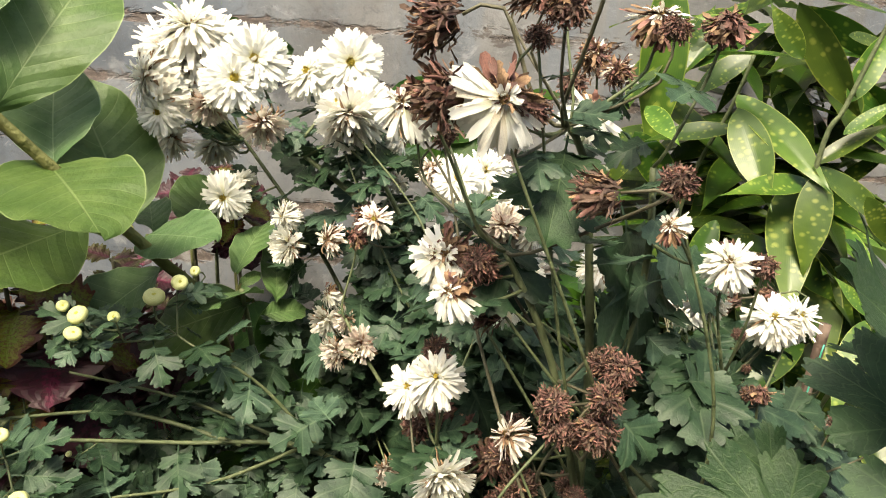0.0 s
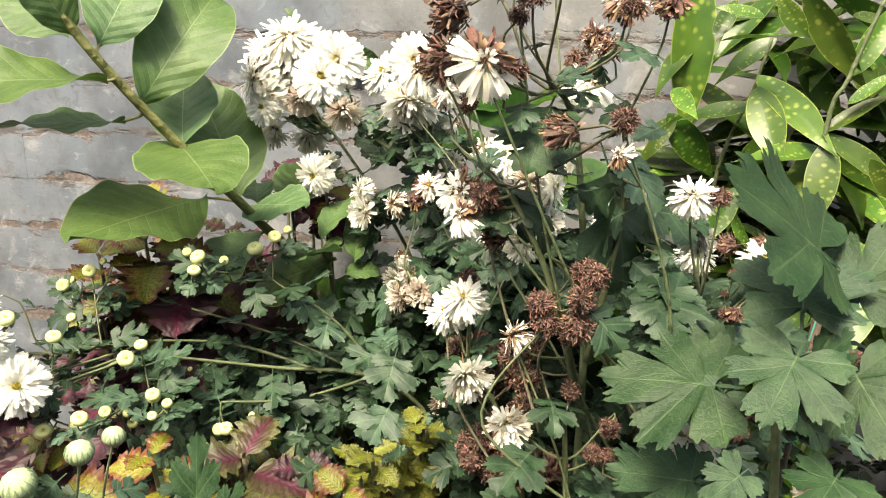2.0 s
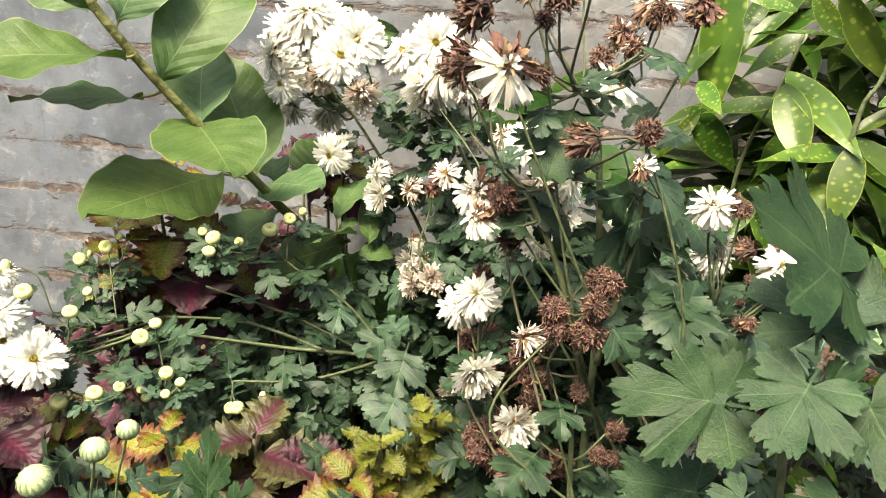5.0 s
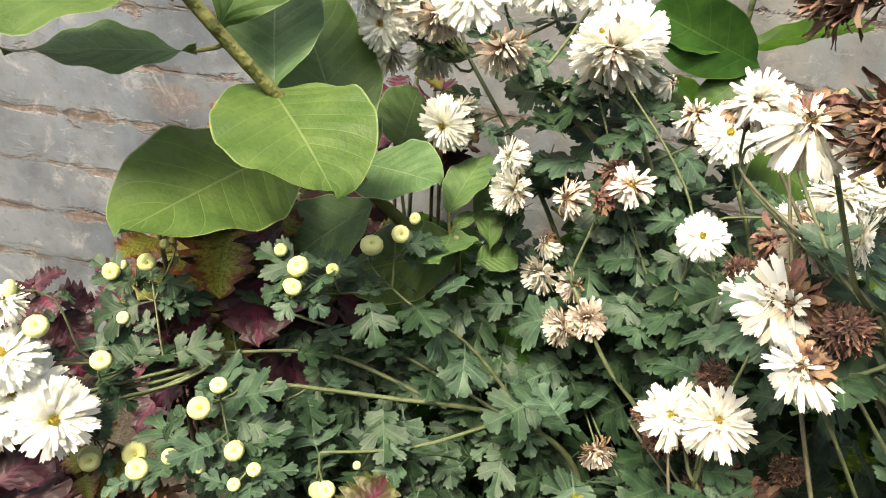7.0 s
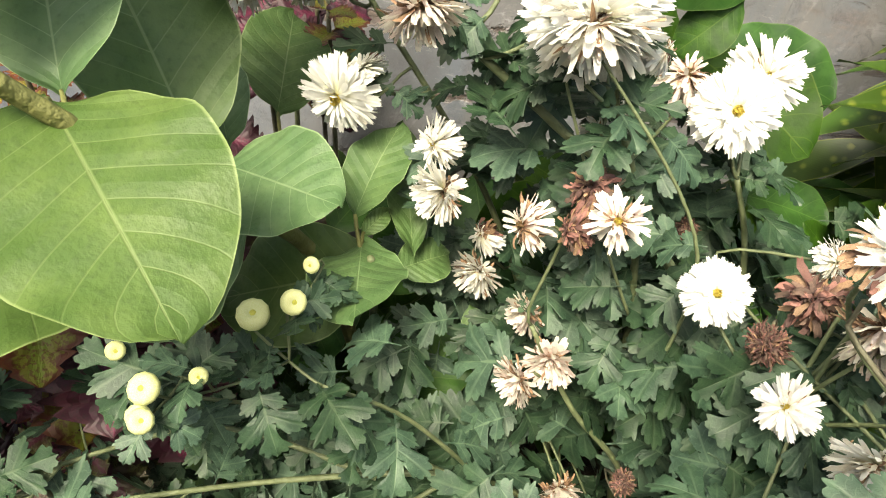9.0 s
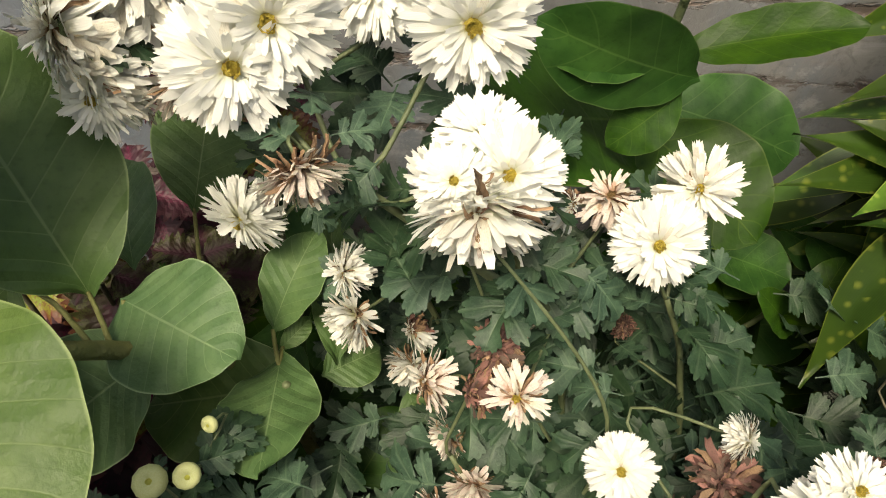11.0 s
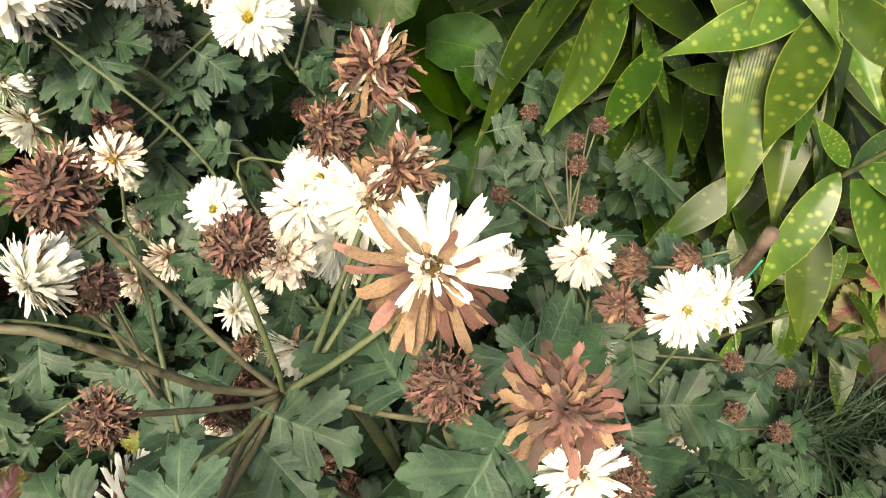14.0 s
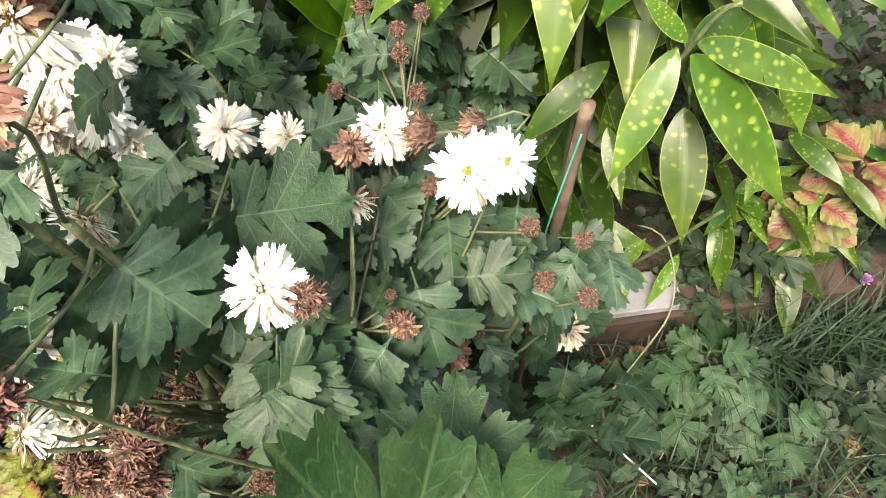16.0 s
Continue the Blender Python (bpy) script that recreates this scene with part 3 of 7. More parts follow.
def flower_mesh(name, seed, layers, mats, shares, droop=0.0, lop=0.0, sector=0, dried=9, crumple=0.05):
    """A flower head of radius about 1, facing +z. layers: rows of count, length, half width, lift, curl, height, spread of all these.
    Materials from the index dried on belong to shrunken petals, which are narrow, wrinkled and hang."""
    rng = random.Random(seed)
    v, f, uv, fm = [], [], [], []
    for row, (count, length, width, up, curl, height, spread) in enumerate(layers):
        off = rng.random() * 6.3
        for k in range(count):
            if rng.random() < lop:
                continue
            turn = off + 2 * math.pi * k / count + rng.gauss(0, 0.10 + 0.25 * spread)
            m = Matrix.Rotation(turn, 4, "Z") @ Matrix.Translation((0, 0.10 * length, height))
            x = rng.random()
            mi = 0
            for share in shares[:-1]:
                if x > share:
                    mi += 1
            if sector and row < sector:
                mi = (0 if rng.random() < 0.75 else 1) if math.cos(turn) > (0.18 if sector == 2 else -0.08) + rng.gauss(0, 0.18) else (2 if rng.random() < 0.6 else 3)
            ln = length * rng.uniform(0.95 - 0.2 * spread, 1.04)
            wd = width * rng.uniform(0.8, 1.15) * (1 - 0.25 * spread * rng.random())
            lift = up + rng.gauss(0, 0.10 + 0.3 * spread) - droop * rng.random()
            bend = curl + rng.gauss(0, 0.12 + 0.55 * spread)
            tw = rng.gauss(0, 0.10 + 0.3 * spread)
            if mi >= dried:
                if sector > 2:
                    petal(v, f, uv, fm, m, ln * rng.uniform(0.45, 0.8), wd * rng.uniform(0.7, 1.1), lift + rng.uniform(-0.3, 0.5), bend - rng.uniform(0.2, 1.4), rng.uniform(0.0, 0.6), rng.gauss(0, 0.7), mi, rng, False, 0.95)
                    continue
                if sector:
                    petal(v, f, uv, fm, m, ln * rng.uniform(0.9, 1.08), wd * rng.uniform(0.9, 1.2), lift - 0.3 * rng.random(), bend - rng.uniform(0.0, 0.7), rng.uniform(0.0, 0.6), rng.gauss(0, 0.4), mi, rng, False, 0.45)
                    continue
                wd *= rng.uniform(0.5, 0.85)
                petal(v, f, uv, fm, m, ln * rng.uniform(0.7, 1.0), wd, lift - 0.35 * rng.random(), bend - rng.uniform(0.0, 1.3), rng.uniform(0.3, 1.4), rng.gauss(0, 1.3), mi, rng, False, 0.9)
            else:
                petal(v, f, uv, fm, m, ln, wd, lift, bend, rng.uniform(-0.1, 0.3) + 0.2 * spread, tw, mi, rng, True, crumple + 0.3 * spread)
    return mesh_from(name, fitted(v, 0.95), f, uv, mats, fm)


def fitted(verts, share=0.93):
    """Scales a head so that nearly all of it lies within a radius of 1."""
    far = sorted(math.hypot(p.x, p.y, 0.8 * p.z) for p in verts)[int(share * (len(verts) - 1))]
    return [p / far for p in verts]


def dry_mesh(name, seed, mats, shares, count=60, length=0.85, lie=(0.1, 1.3), swirl=0.7, core=0.52, tassel=False, wide=(0.022, 0.06)):
    """A dried head: narrow, wrinkled petals matted over a small core; lie sets how near they lie to it."""
    rng = random.Random(seed)
    v, f, uv, fm = [], [], [], []
    dome(v, f, uv, fm, Matrix.Translation((0, 0, -0.15)), core * 0.82, core * 0.92, 1, 6, 16, 0.2, rng)
    clumps = [(rng.random() * 6.3, rng.uniform(-0.3, 1.2), rng.uniform(0.0, 0.9)) for _ in range(9)]
    for k in range(count):
        turn, el, extra = rng.choice(clumps)
        if tassel or rng.random() < 0.4:
            turn, el = turn + rng.gauss(0, 0.5), min(1.5, max(-0.7, el + rng.gauss(0, 0.35)))
        else:
            turn, el = rng.random() * 6.3, math.asin(rng.uniform(-0.5, 1.0))
        m = Matrix.Rotation(turn, 4, "Z") @ Matrix.Translation((0, core * math.cos(el), core * 1.1 * math.sin(el) - 0.12))
        m = m @ Matrix.Rotation(el, 4, "X") @ Matrix.Rotation(rng.gauss(0, swirl), 4, "Y") @ Matrix.Rotation(-el, 4, "X")
        x, mi = rng.random(), 0
        for share in shares[:-1]:
            if x > share:
                mi += 1
        up = rng.uniform(0.95, 1.6) if tassel else el - rng.uniform(*lie) + 0.12 * extra
        petal(v, f, uv, fm, m, length * rng.uniform(0.45, 1.1), rng.uniform(*wide), up, rng.gauss(0.15, 0.5) if tassel else rng.gauss(-0.5, 1.0), rng.uniform(0.0, 0.7),
              rng.gauss(0, 0.8), mi, rng, False, 0.85 if tassel else 0.9)
    return mesh_from(name, fitted(v, 0.97), f, uv, mats, fm)


FRESH = [flower_mesh(f"white_petals_{k}", 20 + k, ((34, 0.96, 0.074, -0.42, -0.1, 0.0, 0.10), (38, 1.0, 0.076, -0.18, -0.1, 0.02, 0.12), (38, 0.98, 0.076, 0.0, -0.1, 0.05, 0.12), (36, 0.88, 0.072, 0.2, -0.15, 0.07, 0.16), (34, 0.72, 0.066, 0.42, -0.25, 0.09, 0.2), (30, 0.52, 0.056, 0.7, -0.3, 0.10, 0.22)),
                     (M_WHITE, M_IVORY), (0.97, 1.0), 0.06) for k in range(6)]
FADING = [flower_mesh(f"fading_petals_{k}", 50 + k, ((36, 1.02, 0.076, -0.6, -0.2, 0.0, 0.25), (40, 1.0, 0.076, -0.25, -0.3, 0.04, 0.28), (40, 0.93, 0.072, 0.08, -0.4, 0.08, 0.35), (38, 0.78, 0.066, 0.42, -0.5, 0.1, 0.5), (34, 0.55, 0.056, 0.75, -0.6, 0.1, 0.6), (28, 0.36, 0.045, 1.1, -0.6, 0.1, 0.7)),
                      (M_WHITE, M_IVORY, M_TAN), (0.66, 0.92, 1.0), 0.3, 0.02, 0, 2, 0.15) for k in range(6)]
DROOPING = [flower_mesh(f"drooping_petals_{k}", 80 + k, ((42, 1.05, 0.088, -0.75, -0.2, 0.0, 0.2), (46, 1.05, 0.09, -0.4, -0.3, 0.04, 0.2), (46, 0.95, 0.088, -0.05, -0.4, 0.1, 0.28), (40, 0.5, 0.05, 0.25, -0.9, 0.12, 0.7), (36, 0.34, 0.042, 0.6, -0.9, 0.12, 0.8), (26, 0.24, 0.036, 1.0, -0.8, 0.12, 0.9)),
                        (M_WHITE, M_IVORY, M_TAN, M_RUST), (0.25, 0.6, 0.85, 1.0), 0.25, 0.02, 3, 2, 0.12) for k in range(6)]
BLUSH = [flower_mesh(f"blush_petals_{k}", 110 + k, ((34, 1.02, 0.084, -0.5, -0.1, 0.0, 0.3), (36, 1.0, 0.082, -0.1, -0.2, 0.04, 0.4), (34, 0.86, 0.074, 0.3, -0.4, 0.08, 0.6), (30, 0.62, 0.062, 0.7, -0.5, 0.1, 0.8)),
                     (M_IVORY, M_BLUSH, M_TAN), (0.36, 0.66, 1.0), 0.3, 0.04, 0, 2, 0.25) for k in range(6)]
HALF = [flower_mesh(f"half_dried_petals_{k}", 140 + k, ((46, 1.0, 0.078, -0.34, -0.2, 0.0, 0.16), (44, 1.0, 0.076, -0.06, -0.1, 0.05, 0.18), (30, 0.60, 0.07, 0.25, -0.5, 0.09, 0.6), (40, 0.36, 0.05, 0.75, -0.7, 0.1, 0.9)),
                    (M_WHITE, M_IVORY, M_TAN, M_RUST), (0.2, 0.5, 0.85, 1.0), 0.2, 0.02, 2, 2, 0.12) for k in range(5)]
MIXED = [dry_mesh(f"browning_petals_{k}", 300 + k, (M_TAN, M_RUST, M_IVORY), (0.52, 0.84, 1.0), 250, 0.85, (0.25, 1.4), 0.5, 0.42, False, (0.036, 0.075)) for k in range(4)]
SKIRT = ((40, 0.9, 0.085, -1.25, 0.1, 0.0, 0.4), (44, 1.05, 0.095, -0.95, 0.1, 0.0, 0.35), (44, 1.0, 0.095, -0.6, -0.3, 0.05, 0.4), (40, 0.66, 0.08, 0.1, -1.2, 0.10, 0.7), (36, 0.42, 0.06, 0.8, -1.2, 0.10, 0.9))
STAR = [flower_mesh(f"rust_petals_{k}", 170 + k, SKIRT, (M_RUST, M_TAN, M_UMBER), (0.55, 0.82, 1.0), 0.3, 0.06, 0, 9, 0.85) for k in range(5)]
BELL = ((26, 0.72, 0.08, -0.2, 0.9, -0.04, 0.5), (34, 1.05, 0.088, 0.25, 0.2, 0.0, 0.25), (38, 1.08, 0.088, 0.5, 0.25, 0.02, 0.3), (36, 1.0, 0.082, 0.75, 0.2, 0.04, 0.35), (30, 0.85, 0.074, 1.0, 0.1, 0.06, 0.45), (22, 0.6, 0.06, 1.25, 0.0, 0.06, 0.5))
HANGING = [flower_mesh(f"hanging_petals_{k}", 330 + k, BELL, (M_WHITE, M_IVORY, M_TAN), (0.6, 0.86, 1.0), 0.2, 0.03, 0, 2, 0.15) for k in range(5)]
HANGBLUSH = [flower_mesh(f"hanging_blush_petals_{k}", 350 + k, BELL, (M_IVORY, M_BLUSH, M_TAN), (0.42, 0.76, 1.0), 0.2, 0.03, 0, 2, 0.25) for k in range(5)]
DRY = [dry_mesh(f"dried_petals_{k}", 200 + k, (M_RUST, M_UMBER, M_TAN), (0.5, 0.92, 1.0), 440, 0.58, (0.85, 1.6), 0.8, 0.62, False, (0.03, 0.062)) for k in range(6)]
DRYLONG = [dry_mesh(f"hanging_dried_petals_{k}", 230 + k, (M_UMBER, M_TAN, M_RUST), (0.5, 0.72, 1.0), 260, 1.15, (0.7, 1.7), 0.25, 0.5, True, (0.04, 0.085)) for k in range(5)]


def bud_mesh(name):
    v, f, uv, fm = [], [], [], []
    seg, rings = 22, 9
    for i in range(rings + 1):
        a = -math.pi / 2 + math.pi * i / rings
        for k in range(seg):
            r = math.cos(a) * (1 + (0.05 if k % 2 else -0.03) * math.sin(max(0.0, a + 0.4)))
            z = 0.72 * math.sin(a)
            if a > 0.80:
                z -= 0.58 * (a - 0.80)
            v.append(Vector((r * math.cos(k * 2 * math.pi / seg), r * math.sin(k * 2 * math.pi / seg), z)))
            uv.append((k / seg, i / rings))
    for i in range(rings):
        for k in range(seg):
            a, b = i * seg + k, i * seg + (k + 1) % seg
            f.append((a, b, b + seg, a + seg))
            fm.append(0)
    return mesh_from(name, v, f, uv, (M_BUD,), fm)


def small_mesh(name, kind, mat, seed=1):
    rng = random.Random(seed)
    v, f, uv, fm = [], [], [], []
    if kind == "disc":
        dome(v, f, uv, fm, Matrix.Translation((0, 0, 0.10)), 0.145, 0.15, 0, 5, 16, 0.10, rng)
        for k in range(26):
            a, r = rng.random() * 6.3, 0.12 * math.sqrt(rng.random())
            petal(v, f, uv, fm, Matrix.Translation((r * math.cos(a), r * math.sin(a), 0.20)) @ Matrix.Rotation(a - 1.57, 4, "Z"), 0.10, 0.022, 1.2, 0.2, 0.3, 0.0, 0, rng)
    elif kind == "eye":
        dome(v, f, uv, fm, Matrix.Translation((0, 0, 0.33)), 0.22, 0.07, 0, 3, 14, 0.08, rng)
    else:
        dome(v, f, uv, fm, Matrix.Rotation(math.pi, 4, "X") @ Matrix.Translation((0, 0, -0.02)), 0.30, 0.26, 0, 4, 14)
        cup = len(v)
        for k in range(14):
            root = len(v)
            petal(v, f, uv, fm, Matrix.Rotation(k * 0.449, 4, "Z") @ Matrix.Translation((0, 0.2, -0.14)), 0.22, 0.06, 0.5, 0.4, 0.3, 0.0, 0, rng, False)
            near = min(range(cup), key=lambda i: (v[i] - v[root + 1]).length)
            f.append((near, root + 1, root))
            f.append((near, root + 2, root + 1))
            fm += [0, 0]
    return mesh_from(name, v, f, uv, (mat,), fm)


def sepals_mesh():
    """Narrow sepals closing over a young bud of radius 1."""
    v, f, uv = [], [], []
    for k in range(15):
        turn, reach = k * 2 * math.pi / 15, (0.95, 0.62, 0.78)[k % 3]
        start = len(v)
        for i in range(9):
            a = -1.45 + (1.45 + reach) * i / 8
            wide = 0.19 * math.cos(min(1.45, abs(a + 0.1))) ** 0.4 * (1 - (i / 8) ** 3) + 0.012
            for side in (-1, 0, 1):
                r = 1.02 + 0.03 * (side == 0)
                v.append((r * math.cos(a) * math.cos(turn + side * wide), r * math.cos(a) * math.sin(turn + side * wide), 0.86 * r * math.sin(a)))
                uv.append((0.5 + side * 0.5, i / 8))
        for i in range(8):
            for j in range(2):
                c = start + i * 3 + j
                f.append((c, c + 1, c + 4, c + 3))
    foot = len(v)
    v.append((0, 0, -0.9))
    uv.append((0.5, 0))
    f += [(foot, k * 27 + j + 1, k * 27 + j) for k in range(15) for j in range(2)]
    return mesh_from("sepals", v, f, uv, (M_SEPAL,))


def closed_bud_mesh(seg=26, rings=12):
    """A young bud: pale ribs that run together at the top."""
    v, f, uv = [], [], []
    for i in range(rings + 1):
        a = -math.pi / 2 + math.pi * i / rings
        for k in range(seg):
            r = math.cos(a) * (1.0 if k % 2 else 0.95)
            v.append((r * math.cos(k * 2 * math.pi / seg), r * math.sin(k * 2 * math.pi / seg), 0.86 * math.sin(a)))
            uv.append((k / seg, i / rings))
    for i in range(rings):
        for k in range(seg):
            a, b = i * seg + k, i * seg + (k + 1) % seg
            f.append((a, b, b + seg, a + seg))
    return mesh_from("closed_bud", v, f, uv, (M_BUD_YOUNG,))


SEPALS, CLOSED = sepals_mesh(), closed_bud_mesh()
BUDS = [bud_mesh(f"bud_{k}") for k in range(3)]
DISC = small_mesh("flower_disc", "disc", M_DISC, 3)
DISC_DRY = small_mesh("dried_flower_disc", "disc", M_DISC_DRY, 4)
EYE = small_mesh("bud_eye", "eye", M_BUD_EYE, 5)
CALYX = small_mesh("calyx", "calyx", M_CALYX, 6)
CALYX_DRY = small_mesh("dried_calyx", "calyx", M_STEM_BROWN, 7)
HEADS = {"fresh": FRESH, "fading": FADING, "drooping": DROOPING, "blush": BLUSH, "half": HALF, "mixed": MIXED, "hanging": HANGING, "hangblush": HANGBLUSH, "star": STAR, "dry": DRY, "drylong": DRYLONG, "bud": BUDS}


def tube_mesh(name, pts, r0, r1, mat, seg=7):
    """A tapered stem through smoothed points."""
    pts = [Vector(p) for p in pts]
    path = []
    for i in range(len(pts) - 1):
        a, b, c, d = pts[max(i - 1, 0)], pts[i], pts[i + 1], pts[min(i + 2, len(pts) - 1)]
        n = max(2, min(10, int((c - b).length / 0.012)))
        for k in range(n):
            t = k / n
            path.append(0.5 * ((2 * b) + (c - a) * t + (2 * a - 5 * b + 4 * c - d) * t * t + (3 * b - a - 3 * c + d) * t ** 3))
    path.append(pts[-1])
    v, f, uv = [], [], []
    last = len(path) - 1
    side = Vector((1, 0.3, 0))
    for i, p in enumerate(path):
        tan = (path[min(i + 1, last)] - path[max(i - 1, 0)]).normalized()
        side = (side - tan * side.dot(tan)).normalized()
        up = tan.cross(side)
        r = r0 + (r1 - r0) * i / last
        for k in range(seg):
            a = 2 * math.pi * k / seg
            v.append(p + (side * math.cos(a) + up * math.sin(a)) * r)
            uv.append((k / seg, i / last))
    for i in range(last):
        for k in range(seg):
            a, b = i * seg + k, i * seg + (k + 1) % seg
            f.append((a, b, b + seg, a + seg))
    f.append(tuple(range(seg - 1, -1, -1)))
    f.append(tuple(last * seg + k for k in range(seg)))
    return mesh_from(name, v, f, uv, (mat,)), path


# ---- plants ----


class Plant:
    """An Empty at the foot of a plant, with its stems, leaves and heads as parts."""

    def __init__(self, name, base, label, category, group=""):
        self.base = Vector(base)
        self.ob = new(name)
        self.ob.empty_display_size = 0.02
        self.ob.matrix_basis = Matrix.Translation(base)
        tagged(self.ob, label, category, group)
        self.nodes = []
        self.rng = random.Random(name + str(base))

    def part(self, name, me, m, label="", parent=None):
        ob = new(name, me)
        ob.parent = parent or self.ob
        ob.matrix_basis = m if parent else Matrix.Translation(-self.base) @ m
        if label:
            ob["label"] = label
        return ob

    def stem(self, pts, r0=0.004, r1=0.002, mat=None, join=True):
        me, path = tube_mesh("stem", pts, r0, r1, mat or M_STEM)
        self.part("stem", me, Matrix())
        if join:
            self.nodes += path[2:]
        return path

    def leaf(self, kind, base, tip, face=(0, 0, 1), name="leaf", width=1.0, pick=None):
        """A leaf from base to tip, its upper side towards face."""
        base, tip = Vector(base), Vector(tip)
        y = (tip - base)
        ln = y.length
        y = y.normalized()
        z = Vector(face)
        z = (z - y * z.dot(y))
        z = z.normalized() if z.length > 1e-3 else y.orthogonal().normalized()
        x = y.cross(z)
        m = Matrix((x, y, z)).transposed().to_4x4()
        me = LEAF[kind][self.rng.randrange(len(LEAF[kind])) if pick is None else pick]
        return self.part(name, me, Matrix.Translation(base) @ m @ Matrix.Diagonal((ln * width, ln, ln, 1)))

    def head(self, kind, at, face, size, stem=True, leaves=2, link=None, mat=None):
        """A flower head or bud of that diameter, on a stalk that joins the nearest branch below."""
        at, z = Vector(at), Vector(face).normalized()
        if kind == "drylong":
            z = Vector((-0.85 + self.rng.gauss(0, 0.25), self.rng.gauss(0, 0.25), -0.45 + self.rng.gauss(0, 0.2))).normalized()
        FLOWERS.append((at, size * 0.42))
        x = z.orthogonal().normalized()
        if kind in ("half", "drooping"):
            y = Vector((0.25, 0, 1)) if kind == "half" else Vector((-0.8, 0, -0.8))
            y = (y - z * y.dot(z)).normalized()
            x = y.cross(z)
        m = Matrix((x, z.cross(x), z)).transposed().to_4x4() @ Matrix.Rotation(self.rng.gauss(0, 0.3) if kind in ("half", "drooping") else self.rng.random() * 6.3, 4, "Z")
        full = Matrix.Translation(at) @ m @ Matrix.Scale(size * (0.45 if kind == "dry" else 0.5), 4)
        if kind == "closed":
            ob = self.part("bud", CLOSED, full, "young greenish bud still closed")
            self.part("calyx", SEPALS, Matrix(), "", ob)
        elif kind == "bud":
            ob = self.part("bud", self.rng.choice(BUDS), full)
            self.part("bud_centre", EYE, Matrix(), "", ob)
            self.part("calyx", CALYX, Matrix.Translation((0, 0, -0.5)) @ Matrix.Scale(1.9, 4), "", ob)
        else:
            ob = self.part("flower_head", self.rng.choice(HEADS[kind]), full, {"fresh": "fresh white double flower head", "fading": "fading ivory flower head", "drooping": "drooping browning flower head", "blush": "withering blush flower head",
                                                                               "half": "half dried brown and ivory head", "mixed": "tan and ivory withering head", "hanging": "hanging ivory flower head", "hangblush": "hanging blush withering head", "star": "rust brown withered head", "dry": "dried brown flower head", "drylong": "dried brown hanging head"}[kind])
            if kind in ("fresh", "fading", "blush", "half", "drooping"):
                self.part("flower_disc", DISC if kind == "fresh" else self.rng.choice((DISC, DISC_DRY)) if kind in ("fading", "blush") else DISC_DRY, Matrix(), "", ob)
            green = kind in ("fresh", "fading", "blush")
            self.part("calyx", CALYX if green else CALYX_DRY, Matrix.Scale(1.0 if green else 0.55, 4), "", ob)
        if not stem:
            return ob
        start = at - z * size * (0.16 if kind not in ("bud", "closed") else 0.40)
        best, cost = None, 1e9
        if link is not None:
            best = Vector(link)
        else:
            for q in self.nodes:
                d = (q - at)
                c = d.length + (0.6 * max(0.0, d.z + 0.03))
                if c < cost and d.length > 0.02:
                    best, cost = q, c
        if best is None:
            best = Vector((at.x, at.y, at.z - 0.15))
        gap = (best - start).length
        a = start - z * gap * 0.28
        a.z -= gap * 0.06
        b = start.lerp(best, 0.72)
        b.z -= gap * 0.10
        r = 0.0007 + min(0.0008, size * 0.011)
        brown = kind in ("dry", "drylong", "star") and self.rng.random() < 0.6
        me, path = tube_mesh("stalk", (start, a, b, best), r, r * 1.25, mat or (M_STEM_BROWN if brown else M_STEM), 6)
        self.part("stalk", me, Matrix())
        if kind == "bud":
            self.nodes += path[len(path) // 2:]
            leaves += 2
        for k in range(leaves):
            q = path[int((0.25 + 0.65 * self.rng.random()) * (len(path) - 1))]
            self.spray("chrys", q, self.rng.uniform(0.030, 0.056) if kind != "bud" else self.rng.uniform(0.020, 0.042))
        return ob

    def spray(self, kind, q, ln, out=None, name="leaf", flat=0.6):
        a = self.rng.random() * 6.3
        d = Vector((math.cos(a), math.sin(a), self.rng.uniform(-0.35, 0.6)))
        if out is not None:
            d = (d + Vector(out) * 1.2)
        d = d.normalized() * ln
        face = Vector((self.rng.gauss(0, 0.35), self.rng.gauss(-0.25, 0.35), flat + 0.4))
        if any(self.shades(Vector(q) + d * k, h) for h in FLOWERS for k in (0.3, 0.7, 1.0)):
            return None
        return self.leaf(kind, q, Vector(q) + d, face, name)

    def tuft(self, at, ln, count=7, spread=0.04, kind="chrys", deep=0.06, first=True):
        """A leaf at that place and others about and below it; none covers a flower from the camera's side."""
        at = Vector(at)
        for k in range(count if count < 3 else int(count * 0.6)):
            c = at if (k == 0 and first) else at + Vector((self.rng.gauss(0, spread), self.rng.gauss(0, spread), -abs(self.rng.gauss(0, deep)) - 0.008))
            away = c - (self.base + Vector((0, 0, c.z)))
            away.z = 0
            away = away.normalized() if away.length > 0.01 else Vector((0, -1, 0))
            a = self.rng.gauss(0, 0.9)
            d = Matrix.Rotation(a, 3, "Z") @ (away * 0.8 + Vector((0, -0.4, 0)))
            d.z = self.rng.uniform(-0.5, 0.25) if c.z > 0.52 else self.rng.uniform(-1.1, -0.2)
            d = d.normalized() * ln * (self.rng.uniform(0.9, 1.45) if ln < 0.06 else self.rng.uniform(0.75, 1.15))
            if c.x < -0.19 and c.y > 0.735 and c.z > 0.52:
                continue
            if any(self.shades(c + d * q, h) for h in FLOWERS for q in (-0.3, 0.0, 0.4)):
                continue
            face = Vector((self.rng.gauss(0, 0.3), self.rng.gauss(-0.35 if c.z > 0.52 else -0.9, 0.3), 1.0 if c.z > 0.52 else 0.55))
